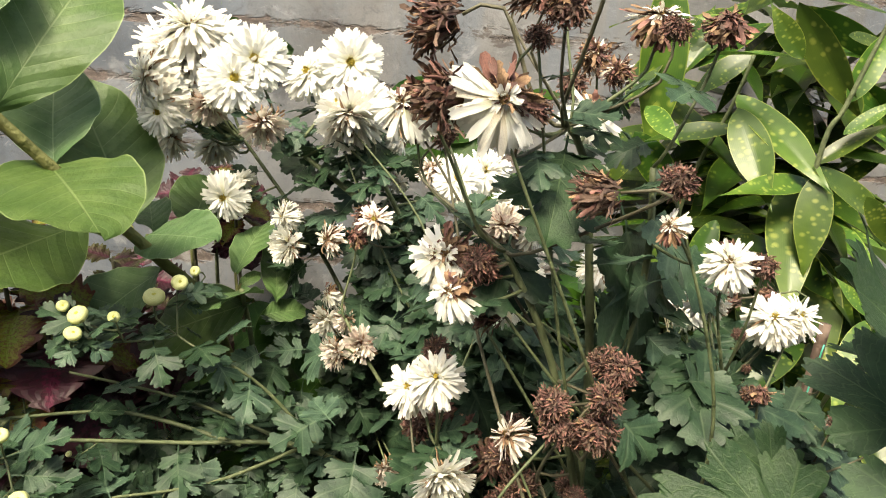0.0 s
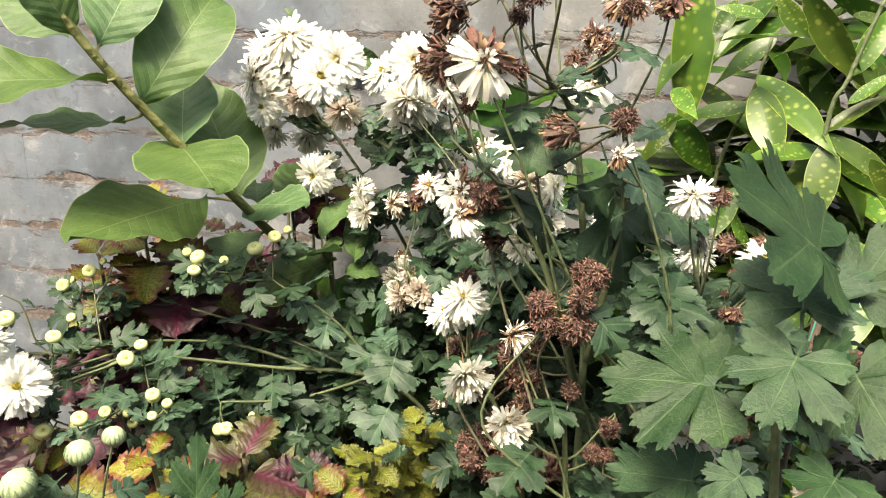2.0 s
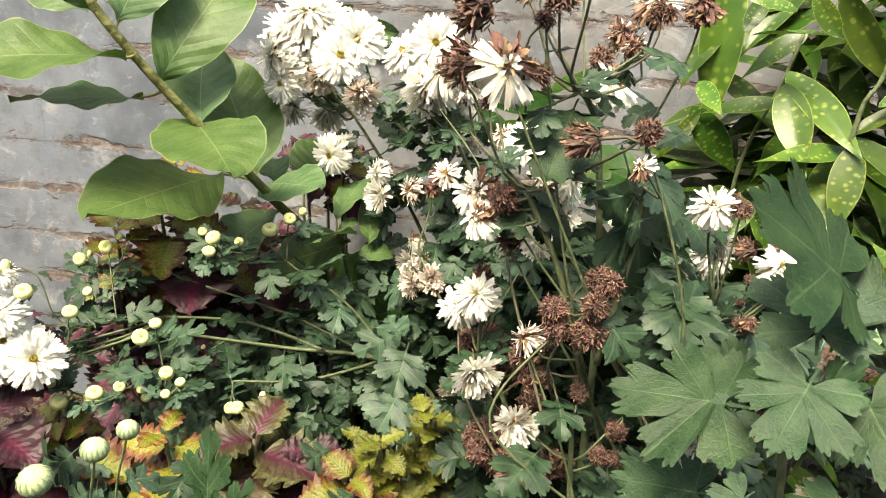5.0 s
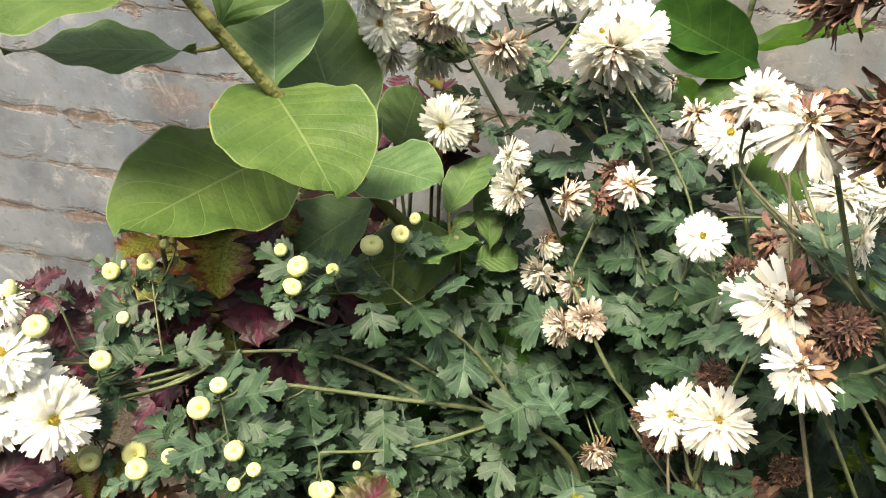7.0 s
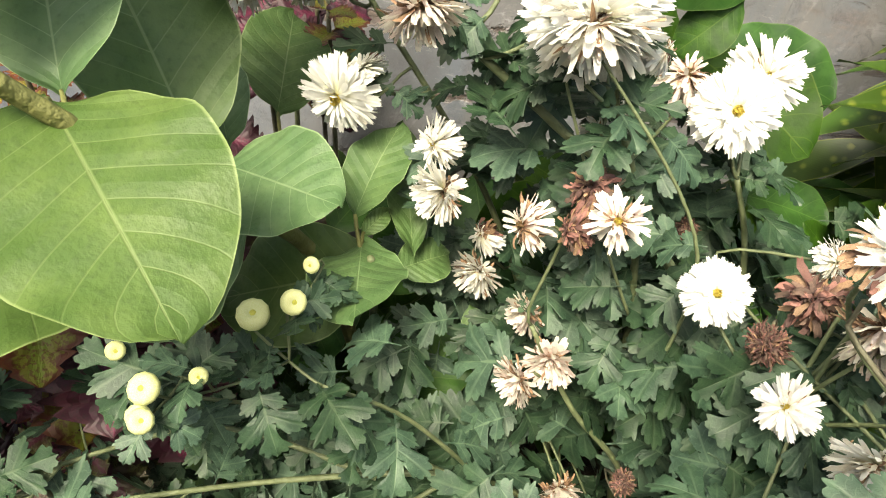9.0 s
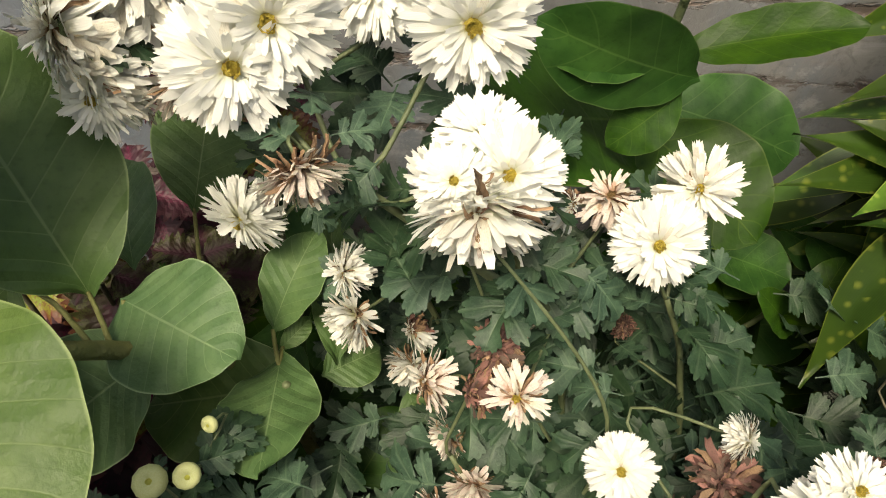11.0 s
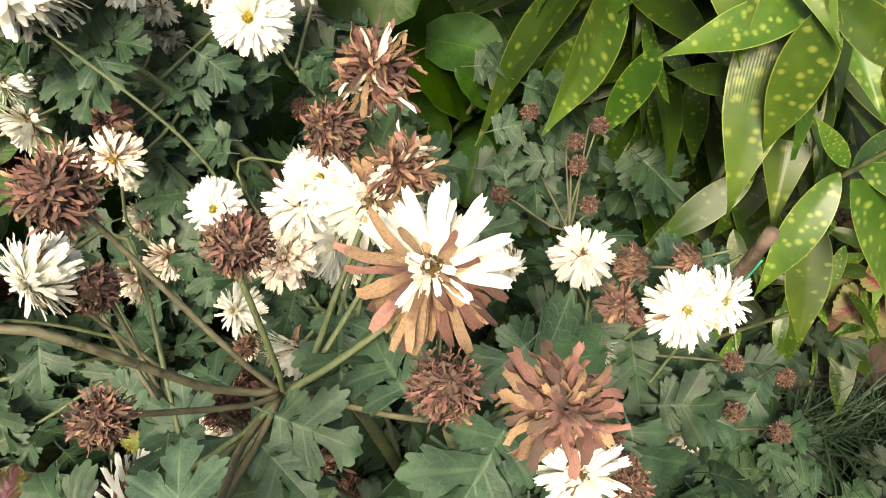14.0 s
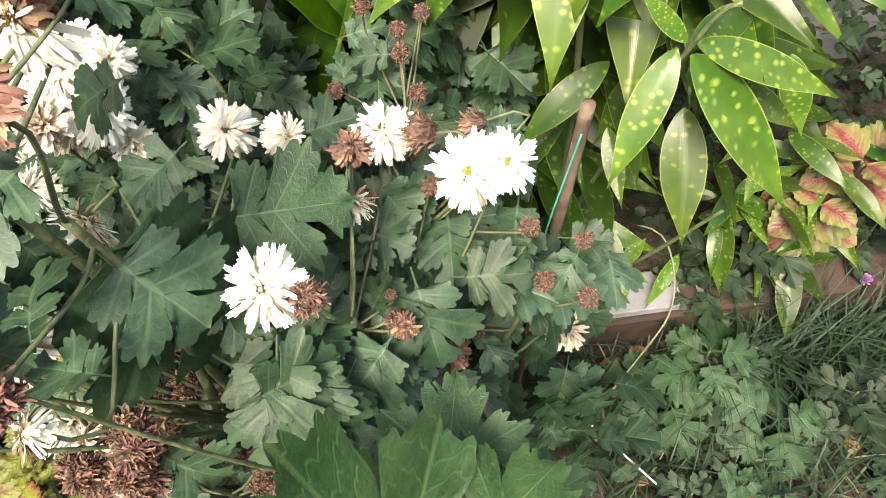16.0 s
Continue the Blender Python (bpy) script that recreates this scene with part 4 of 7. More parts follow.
            self.leaf(kind, c - d * 0.5, c + d * 0.5, face)

    # True where a leaf at c would cover head h in the camera's view.
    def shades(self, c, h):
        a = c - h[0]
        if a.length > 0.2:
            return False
        for n in VIEW_SIDES:
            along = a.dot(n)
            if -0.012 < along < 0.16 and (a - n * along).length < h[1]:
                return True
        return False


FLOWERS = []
# Directions from a head towards the camera, kept clear of filler leaves.
VIEW_SIDES = [Vector(q).normalized() for q in ((0, -0.6, 0.8), (-0.45, -0.65, 0.6), (0.15, -0.45, 0.9), (-0.1, -0.9, 0.35))]


# ---- the setting ----


def box_mesh(name, x0, x1, y0, y1, z0, z1, mat, bevel=0.0, jitter=0.0, rng=None):
    bm = bmesh.new()
    bmesh.ops.create_cube(bm, size=1.0)
    for v in bm.verts:
        v.co = Vector(((x0 + x1) / 2 + v.co.x * (x1 - x0), (y0 + y1) / 2 + v.co.y * (y1 - y0), (z0 + z1) / 2 + v.co.z * (z1 - z0)))
        if rng:
            v.co += Vector([rng.uniform(-jitter, jitter) for _ in range(3)])
    if bevel:
        bmesh.ops.bevel(bm, geom=bm.edges[:], offset=bevel, segments=1, affect="EDGES")
    me = bpy.data.meshes.new(name)
    bm.to_mesh(me)
    bm.free()
    me.materials.append(mat)
    return me


def ground_mesh():
    ticks = [-60, -25, -10, -4, -2.2] + [-1.6 + 0.05 * k for k in range(65)] + [2.2, 4, 10, 25, 60]
    v, f = [], []
    n = len(ticks)
    for y in ticks:
        for x in ticks:
            near = max(0.0, 1 - max(abs(x), abs(y - 0.5)) / 1.7)
            z = near * (0.035 * noise.noise(Vector((x * 3, y * 3, 0))) + 0.018 * noise.noise(Vector((x * 11, y * 11, 4))))
            bank = min(1.0, max(0.0, (y - 0.755) / 0.03)) * (1.0 if y < 1.4 else 0.0) * max(0.0, min(1.0, (2.1 - abs(x)) / 0.3))
            v.append((x, y, z + 0.105 * bank))
    for j in range(n - 1):
        for i in range(n - 1):
            a = j * n + i
            f.append((a, a + 1, a + n + 1, a + n))
    return mesh_from("ground", v, f, None, (M_SOIL,))


ground = tagged(new("ground", ground_mesh()), "dark garden soil with sparse weeds", "ground", "", "structure")

WALL_Y, COURSE, TOP_JOINT = 1.2, 0.0965, 0.963
wall = new("wall_north", box_mesh("wall_core", -6, 6, WALL_Y + 0.0018, WALL_Y + 0.23, -0.1, 2.03, M_MORTAR))
tagged(wall, "old brick garden wall, grey washed and flaking", "wall", "", "structure")
wall_cap = new("trim", box_mesh("wall_capping", -6, 6, WALL_Y - 0.03, WALL_Y + 0.26, 2.034, 2.09, M_SLAB, 0.008))
tagged(wall_cap, "cement capping along the wall top", "trim", "", "structure")
# Unseen wall, added behind the camera to keep low sky light off the bed.
tagged(new("wall_south", box_mesh("wall_south", -6, 6, -1.9, -1.7, 0.0, 2.3, M_MORTAR)), "unseen wall added to cut low sky light", "wall", "", "structure")


def coleus(top, kind, count, ln, label):
    """A coleus stem with pairs of scalloped leaves, each pair turned across the one below."""
    foot = (top[0] + 0.02, top[1] + 0.05, 0.0)
    p = Plant("coleus", foot, label, "coleus", "coleus in the bed")
    p.stem((foot, (top[0] + 0.012, top[1] + 0.02, top[2] * 0.6), top), 0.004, 0.0022, M_STEM_BROWN)
    turn = p.rng.random() * 3
    for k in range(count):
        pair = k // 2
        a = turn + pair * 1.57 + (k % 2) * 3.14 + p.rng.gauss(0, 0.2)
        q = Vector(top) - Vector((-0.003 * pair, -0.008 * pair, 0.022 * pair))
        size = ln * (0.55 + 0.16 * min(pair, 3)) * p.rng.uniform(0.85, 1.15)
        d = Vector((math.cos(a), math.sin(a) * 0.8 - 0.15, 0.45 - 0.22 * pair)).normalized() * size
        p.leaf(kind, q, q + d, (0, -0.35, 1))
    return p


# ---- the plants ----
white = Plant("chrysanthemum", (0.06, 0.740, 0), "bushy white chrysanthemum in mixed bloom before the wall", "chrysanthemum", "chrysanthemums in the bed")
budding = Plant("chrysanthemum", (-0.02, 0.72, 0), "sprawling chrysanthemum with pale yellow buds and dark lobed leaves", "chrysanthemum", "chrysanthemums in the bed")
tall = Plant("chrysanthemum", (0.09, 0.50, 0), "tall chrysanthemum with browned, withered flower heads", "chrysanthemum", "chrysanthemums in the bed")
low = Plant("chrysanthemum", (0.24, 0.56, 0), "low chrysanthemum with a few white and many dried heads", "chrysanthemum", "chrysanthemums in the bed")
broad = Plant("chrysanthemum", (0.25, 0.34, 0), "young chrysanthemum with large pale green lobed leaves", "chrysanthemum", "chrysanthemums in the bed")
white.stem(((0.06, 0.74, 0), (0.07, 0.735, 0.3), (0.06, 0.735, 0.58), (-0.03, 0.785, 0.73), (-0.10, 0.81, 0.78), (-0.17, 0.82, 0.83)), 0.0062, 0.0028)
white.stem(((0.06, 0.74, 0.25), (0.0, 0.76, 0.55), (-0.03, 0.785, 0.72), (-0.07, 0.775, 0.81)), 0.004, 0.0025)
white.stem(((0.06, 0.74, 0.3), (0.09, 0.77, 0.55), (0.07, 0.80, 0.68), (0.04, 0.81, 0.75)), 0.0035, 0.0022)
white.stem(((0.04, 0.73, 0.1), (-0.04, 0.83, 0.45), (-0.12, 0.88, 0.65), (-0.24, 0.91, 0.82)), 0.004, 0.0022)
white.stem(((0.05, 0.735, 0.3), (0.0, 0.70, 0.52), (-0.06, 0.71, 0.60), (-0.10, 0.735, 0.66)), 0.003, 0.0018)
white.stem(((0.06, 0.73, 0.3), (0.05, 0.66, 0.58), (0.03, 0.65, 0.70)), 0.0035, 0.002)
budding.stem(((-0.02, 0.72, 0), (-0.03, 0.71, 0.25), (-0.06, 0.70, 0.46), (-0.14, 0.69, 0.53), (-0.26, 0.67, 0.545), (-0.38, 0.63, 0.57)), 0.0042, 0.0018)
budding.stem(((-0.10, 0.695, 0.50), (-0.18, 0.69, 0.60), (-0.24, 0.68, 0.645)), 0.0022, 0.0013)
budding.stem(((-0.14, 0.69, 0.53), (-0.22, 0.64, 0.52), (-0.30, 0.60, 0.53)), 0.0022, 0.0013)
budding.stem(((-0.14, 0.69, 0.53), (-0.26, 0.71, 0.57), (-0.37, 0.69, 0.61)), 0.0022, 0.0013)
budding.stem(((-0.20, 0.68, 0.538), (-0.32, 0.70, 0.56), (-0.41, 0.65, 0.58)), 0.0026, 0.0016)
tall.stem(((0.09, 0.50, 0), (0.10, 0.495, 0.35), (0.10, 0.50, 0.66), (0.085, 0.502, 0.82), (0.073, 0.501, 0.882), (0.058, 0.493, 0.902)), 0.0048, 0.0026)
tall.stem(((0.10, 0.48, 0.60), (0.06, 0.47, 0.74), (0.02, 0.47, 0.82)), 0.0035, 0.0022)
tall.stem(((0.10, 0.48, 0.66), (0.12, 0.48, 0.80), (0.115, 0.48, 0.88)), 0.0035, 0.0022)
tall.stem(((0.09, 0.50, 0.3), (0.06, 0.52, 0.45), (0.03, 0.53, 0.56), (-0.01, 0.54, 0.63)), 0.0035, 0.0022)
tall.stem(((0.10, 0.49, 0.35), (0.09, 0.45, 0.50), (0.08, 0.44, 0.62)), 0.0035, 0.0022)
low.stem(((0.24, 0.56, 0), (0.23, 0.56, 0.35), (0.24, 0.58, 0.58), (0.25, 0.60, 0.66)), 0.0055, 0.003, M_STEM_BROWN)
low.stem(((0.235, 0.565, 0.4), (0.21, 0.53, 0.58), (0.20, 0.50, 0.72)), 0.0035, 0.0022)
low.stem(((0.235, 0.565, 0.3), (0.29, 0.55, 0.50), (0.32, 0.55, 0.60)), 0.0035, 0.0022)
low.stem(((0.24, 0.58, 0.55), (0.245, 0.66, 0.62), (0.245, 0.70, 0.66)), 0.003, 0.0018)
low.stem(((0.235, 0.565, 0.2), (0.19, 0.47, 0.45), (0.17, 0.43, 0.56)), 0.0035, 0.0022)
broad.stem(((0.25, 0.34, 0), (0.24, 0.35, 0.35), (0.23, 0.36, 0.62), (0.22, 0.37, 0.70)), 0.0045, 0.003)
white.head("fresh", (-0.214, 0.844, 0.920), (0.106, -0.981, 0.165), 0.0731, leaves=2)
white.head("fresh", (-0.235, 0.834, 0.897), (0.319, -0.905, 0.282), 0.0731, leaves=2)
white.head("fading", (-0.296, 0.899, 0.947), (0.028, -0.363, 0.932), 0.0934, leaves=2)
white.head("fading", (-0.320, 0.902, 0.919), (0.343, -0.708, 0.617), 0.0857, leaves=2)
white.head("fading", (-0.337, 0.868, 0.891), (-0.870, -0.469, 0.152), 0.0751, leaves=2)
white.head("fresh", (-0.323, 0.857, 0.853), (-0.317, -0.934, 0.163), 0.0538, leaves=2)
white.head("hanging", (-0.333, 0.926, 0.816), (-0.411, -0.784, -0.466), 0.0570, leaves=2)
white.head("hangblush", (-0.269, 0.859, 0.867), (0.306, -0.788, -0.534), 0.0479, leaves=2)
white.head("fading", (-0.323, 0.863, 0.870), (-0.759, -0.642, -0.106), 0.0707, leaves=2)
white.head("fresh", (-0.272, 0.916, 0.941), (0.168, -0.756, 0.633), 0.0667, leaves=2)
white.head("fading", (-0.299, 0.900, 0.906), (-0.051, -0.308, 0.950), 0.0722, leaves=2)
white.head("fresh", (-0.109, 0.850, 0.922), (0.063, -0.986, 0.152), 0.0724, leaves=2)
white.head("fresh", (-0.164, 0.925, 0.903), (-0.441, -0.625, 0.644), 0.0711, leaves=2)
white.head("fresh", (-0.088, 0.774, 0.886), (-0.252, -0.877, 0.410), 0.0517, leaves=2)
white.head("fresh", (-0.119, 0.784, 0.865), (-0.571, -0.804, 0.167), 0.0464, leaves=2)
white.head("hanging", (-0.102, 0.766, 0.873), (0.087, -0.725, -0.683), 0.0729, leaves=2)
white.head("fresh", (-0.101, 0.800, 0.887), (-0.006, -0.434, 0.901), 0.0488, leaves=2)
white.head("fresh", (-0.116, 0.767, 0.884), (-0.093, -0.637, 0.765), 0.0366, leaves=2)
white.head("fresh", (-0.091, 0.775, 0.880), (-0.046, -0.613, 0.789), 0.0349, leaves=2)
white.head("blush", (-0.106, 0.753, 0.873), (0.088, -0.349, 0.933), 0.0329, leaves=2)
white.head("hangblush", (-0.198, 0.803, 0.855), (0.346, -0.734, -0.585), 0.0490, leaves=2)
white.head("hanging", (-0.291, 0.978, 0.804), (0.261, -0.739, -0.622), 0.0596, leaves=2)
white.head("fresh", (-0.251, 0.855, 0.760), (-0.434, -0.887, -0.158), 0.0588, leaves=2)
white.head("fresh", (-0.236, 0.867, 0.776), (-0.641, 0.434, 0.634), 0.0373, leaves=2)
white.head("hanging", (-0.170, 0.806, 0.719), (-0.644, -0.765, 0.018), 0.0443, leaves=2)
white.head("fading", (-0.178, 0.823, 0.747), (-0.857, -0.502, 0.114), 0.0373, leaves=2)
white.head("hanging", (-0.127, 0.836, 0.615), (-0.645, -0.725, -0.241), 0.0444, leaves=2)
white.head("drooping", (-0.128, 0.850, 0.645), (-0.929, -0.316, 0.191), 0.0344, leaves=2)
white.head("blush", (-0.120, 0.740, 0.746), (-0.944, -0.288, 0.161), 0.0364, leaves=2)
white.head("star", (-0.083, 0.746, 0.776), (-0.180, -0.493, 0.851), 0.0326, leaves=2)
white.head("star", (-0.094, 0.730, 0.754), (-0.938, -0.229, 0.259), 0.0289, leaves=2)
white.head("blush", (-0.072, 0.714, 0.776), (-0.351, -0.759, 0.549), 0.0357, leaves=2)
white.head("hangblush", (-0.099, 0.755, 0.652), (-0.849, -0.516, -0.112), 0.0335, leaves=2)
white.head("hangblush", (-0.106, 0.705, 0.635), (-0.812, -0.580, -0.065), 0.0363, leaves=2)
white.head("hangblush", (-0.082, 0.725, 0.636), (-0.260, -0.956, 0.134), 0.0396, leaves=2)
white.head("fresh", (-0.013, 0.685, 0.752), (-0.229, -0.706, 0.670), 0.0394, leaves=2)
white.head("fresh", (0.018, 0.809, 0.804), (-0.232, -0.832, 0.503), 0.0567, leaves=2)
white.head("fading", (0.056, 0.861, 0.806), (-0.339, -0.821, 0.459), 0.0565, leaves=2)
white.head("blush", (-0.008, 0.843, 0.809), (-0.163, -0.335, 0.928), 0.0425, leaves=2)
white.head("hanging", (-0.051, 0.841, 0.791), (-0.076, -0.986, -0.148), 0.0274, leaves=2)
white.head("drooping", (-0.049, 0.795, 0.847), (0.796, -0.411, 0.445), 0.0298, leaves=2)
white.head("hanging", (-0.056, 0.851, 0.755), (-0.279, -0.903, -0.328), 0.0291, leaves=2)
white.head("dry", (0.034, 0.838, 0.679), (-0.003, -0.136, 0.991), 0.0227, leaves=2)
white.head("star", (0.037, 0.674, 0.764), (-0.485, -0.506, 0.713), 0.0386, leaves=2)
white.head("dry", (0.015, 0.661, 0.739), (-0.413, -0.745, -0.524), 0.0268, leaves=2)
white.head("fading", (0.054, 0.633, 0.819), (0.136, -0.331, 0.934), 0.0411, leaves=2)
white.head("fresh", (0.065, 0.642, 0.827), (0.040, -0.214, 0.976), 0.0372, leaves=2)
white.head("hangblush", (0.041, 0.608, 0.805), (0.195, -0.397, 0.897), 0.0353, leaves=2)
white.head("fading", (0.086, 0.632, 0.824), (0.590, -0.424, 0.687), 0.0296, leaves=2)
white.head("dry", (0.014, 0.659, 0.739), (-0.676, -0.239, 0.697), 0.0272, leaves=2)
white.head("hangblush", (0.044, 0.628, 0.791), (-0.028, -0.922, -0.385), 0.0503, leaves=2)
white.head("fresh", (0.069, 0.622, 0.797), (0.930, -0.332, 0.157), 0.0466, leaves=2)
white.head("hanging", (0.040, 0.581, 0.744), (-0.595, -0.773, -0.221), 0.0413, leaves=2)
WHITE_HEADS = len(FLOWERS)
budding.head("fresh", (-0.556, 0.564, 0.569), (0.436, -0.605, 0.666), 0.0774, leaves=1)
budding.head("fresh", (-0.517, 0.555, 0.557), (0.560, -0.711, 0.426), 0.0669, leaves=1)
budding.head("fresh", (-0.562, 0.565, 0.604), (0.196, -0.287, 0.938), 0.0637, leaves=1)
budding.head("fading", (-0.573, 0.547, 0.555), (0.429, -0.462, 0.776), 0.0696, leaves=1)
budding.head("fading", (-0.569, 0.586, 0.644), (0.072, -0.107, 0.992), 0.0370, leaves=1)
budding.head("bud", (-0.285, 0.695, 0.692), (0.077, -0.391, 0.917), 0.0211, leaves=1)
budding.head("bud", (-0.330, 0.630, 0.697), (-0.217, -0.542, 0.812), 0.0184, leaves=1)
budding.head("bud", (-0.259, 0.692, 0.709), (0.347, -0.659, 0.667), 0.0164, leaves=1)
budding.head("bud", (-0.384, 0.553, 0.600), (0.548, -0.616, 0.565), 0.0187, leaves=1)
budding.head("bud", (-0.359, 0.557, 0.557), (0.285, -0.410, 0.866), 0.0162, leaves=1)
budding.head("bud", (-0.541, 0.584, 0.626), (0.330, -0.443, 0.834), 0.0206, leaves=1)
budding.head("bud", (-0.471, 0.642, 0.669), (0.444, -0.834, 0.328), 0.0161, leaves=1)
budding.head("bud", (-0.516, 0.656, 0.644), (0.126, -0.931, 0.343), 0.0166, leaves=1)
budding.head("bud", (-0.518, 0.589, 0.481), (0.348, -0.385, 0.855), 0.0218, leaves=1)
budding.head("bud", (-0.423, 0.567, 0.526), (0.538, -0.618, 0.573), 0.0142, leaves=1)
budding.head("bud", (-0.478, 0.573, 0.612), (0.380, -0.291, 0.878), 0.0176, leaves=1)
budding.head("bud", (-0.496, 0.635, 0.611), (-0.014, -0.731, 0.682), 0.0122, leaves=1)
budding.head("bud", (-0.480, 0.641, 0.572), (0.331, -0.651, 0.683), 0.0116, leaves=1)
budding.head("bud", (-0.411, 0.668, 0.545), (0.041, -0.701, 0.712), 0.0099, leaves=1)
budding.head("bud", (-0.361, 0.563, 0.552), (-0.233, -0.696, 0.679), 0.0169, leaves=1)
budding.head("bud", (-0.337, 0.545, 0.554), (0.202, -0.382, 0.902), 0.0118, leaves=1)
budding.head("bud", (-0.440, 0.545, 0.528), (0.314, -0.373, 0.873), 0.0188, leaves=1)
budding.head("bud", (-0.418, 0.612, 0.487), (0.183, -0.386, 0.904), 0.0127, leaves=1)
budding.head("bud", (-0.306, 0.647, 0.689), (0.190, -0.804, 0.564), 0.0113, leaves=1)
budding.head("bud", (-0.355, 0.657, 0.694), (0.416, -0.677, 0.607), 0.0116, leaves=1)
budding.head("bud", (-0.253, 0.725, 0.710), (-0.372, -0.804, 0.464), 0.0113, leaves=1)
budding.head("bud", (-0.443, 0.732, 0.587), (0.363, -0.817, 0.448), 0.0081, leaves=1)
budding.head("bud", (-0.470, 0.671, 0.673), (-0.089, -0.844, 0.529), 0.0091, leaves=1)
budding.head("bud", (-0.295, 0.738, 0.512), (-0.267, -0.688, 0.674), 0.0108, leaves=1)
budding.head("bud", (-0.350, 0.632, 0.554), (-0.126, -0.704, 0.699), 0.0062, leaves=1)
budding.head("bud", (-0.270, 0.616, 0.507), (-0.316, -0.642, 0.698), 0.0082, leaves=1)
budding.head("bud", (-0.296, 0.580, 0.506), (0.329, -0.705, 0.628), 0.0148, leaves=1)
budding.head("bud", (-0.330, 0.618, 0.684), (0.362, -0.426, 0.829), 0.0147, leaves=1)
budding.head("bud", (-0.377, 0.574, 0.608), (0.147, -0.329, 0.933), 0.0146, leaves=1)
budding.head("bud", (-0.500, 0.633, 0.563), (-0.684, -0.610, 0.401), 0.0147, leaves=1)
budding.head("bud", (-0.477, 0.597, 0.488), (0.458, -0.719, 0.522), 0.0232, leaves=1)
budding.head("bud", (-0.333, 0.622, 0.683), (0.205, -0.229, 0.952), 0.0138, leaves=1)
budding.head("bud", (-0.288, 0.581, 0.507), (0.111, -0.467, 0.877), 0.0167, leaves=1)
budding.head("bud", (-0.389, 0.554, 0.534), (0.283, -0.585, 0.760), 0.0104, leaves=1)
budding.head("bud", (-0.506, 0.661, 0.650), (-0.834, -0.499, 0.233), 0.0092, leaves=1)
budding.head("bud", (-0.568, 0.594, 0.651), (-0.691, -0.642, 0.333), 0.0169, leaves=1)
budding.head("bud", (-0.508, 0.576, 0.490), (0.334, -0.389, 0.859), 0.0184, leaves=1)
budding.head("bud", (-0.351, 0.537, 0.542), (0.330, -0.564, 0.757), 0.0109, leaves=1)
budding.head("bud", (-0.529, 0.594, 0.502), (0.156, -0.280, 0.947), 0.0109, leaves=1)
budding.head("closed", (-0.233, 0.235, 0.687), (0.196, -0.129, 0.972), 0.0168, leaves=1, link=(-0.24, 0.30, 0.45))
budding.head("closed", (-0.241, 0.285, 0.669), (0.238, -0.014, 0.971), 0.0152, leaves=1, link=(-0.24, 0.30, 0.45))
budding.head("closed", (-0.255, 0.209, 0.680), (0.049, -0.346, 0.937), 0.0200, leaves=1, link=(-0.24, 0.30, 0.45))
tall.head("drylong", (-0.027, 0.415, 0.924), (-0.534, -0.775, -0.339), 0.0427, leaves=1)
tall.head("drooping", (-0.001, 0.403, 0.924), (0.039, -0.995, 0.093), 0.0520, leaves=1)
tall.head("drooping", (-0.052, 0.436, 0.916), (-0.574, -0.756, 0.315), 0.0394, leaves=1)
tall.head("fading", (-0.040, 0.552, 0.895), (-0.621, -0.722, 0.304), 0.0335, leaves=1)
tall.head("drylong", (-0.025, 0.494, 0.965), (0.030, -0.767, -0.640), 0.0505, leaves=1)
tall.head("dry", (0.031, 0.414, 0.972), (-0.112, -0.422, 0.900), 0.0290, leaves=1)
tall.head("drylong", (0.015, 0.416, 0.986), (-0.018, -0.332, 0.943), 0.0366, leaves=1)
tall.head("half", (0.110, 0.494, 0.975), (0.010, -0.340, 0.940), 0.0430, leaves=1)
tall.head("star", (0.138, 0.453, 0.974), (0.018, -0.506, 0.862), 0.0302, leaves=1)
tall.head("dry", (0.111, 0.464, 0.968), (0.181, -0.081, 0.980), 0.0226, leaves=1)
tall.head("mixed", (0.101, 0.598, 0.947), (-0.193, -0.341, 0.920), 0.0355, leaves=1)
tall.head("dry", (0.081, 0.589, 0.925), (-0.613, -0.396, 0.683), 0.0293, leaves=1)
tall.head("mixed", (0.107, 0.560, 0.938), (-0.427, -0.524, 0.737), 0.0276, leaves=1)
tall.head("drooping", (0.094, 0.569, 0.907), (-0.150, -0.780, 0.600), 0.0459, leaves=1)
tall.head("drylong", (0.064, 0.405, 0.875), (-0.646, -0.707, -0.288), 0.0373, leaves=1)
tall.head("dry", (0.103, 0.407, 0.884), (-0.139, -0.948, 0.285), 0.0253, leaves=1)
tall.head("dry", (0.024, 0.507, 1.005), (0.170, -0.431, 0.886), 0.0230, leaves=1)
tall.head("dry", (0.065, 0.492, 0.998), (0.367, -0.719, 0.591), 0.0190, leaves=1)
tall.head("dry", (0.029, 0.462, 0.976), (0.159, -0.415, 0.896), 0.0169, leaves=1)
tall.head("dry", (0.023, 0.439, 0.957), (0.551, -0.223, 0.805), 0.0188, leaves=1)
tall.head("dry", (0.020, 0.429, 0.917), (0.241, -0.215, 0.946), 0.0268, leaves=1)
tall.head("half", (-0.042, 0.562, 0.891), (-0.280, -0.192, 0.940), 0.0296, leaves=1)
tall.head("dry", (-0.020, 0.551, 0.886), (0.462, -0.421, 0.781), 0.0249, leaves=1)
tall.head("drooping", (-0.017, 0.443, 0.800), (-0.644, -0.650, 0.404), 0.0364, leaves=1)
tall.head("drooping", (-0.025, 0.483, 0.812), (-0.532, -0.700, 0.477), 0.0380, leaves=1)
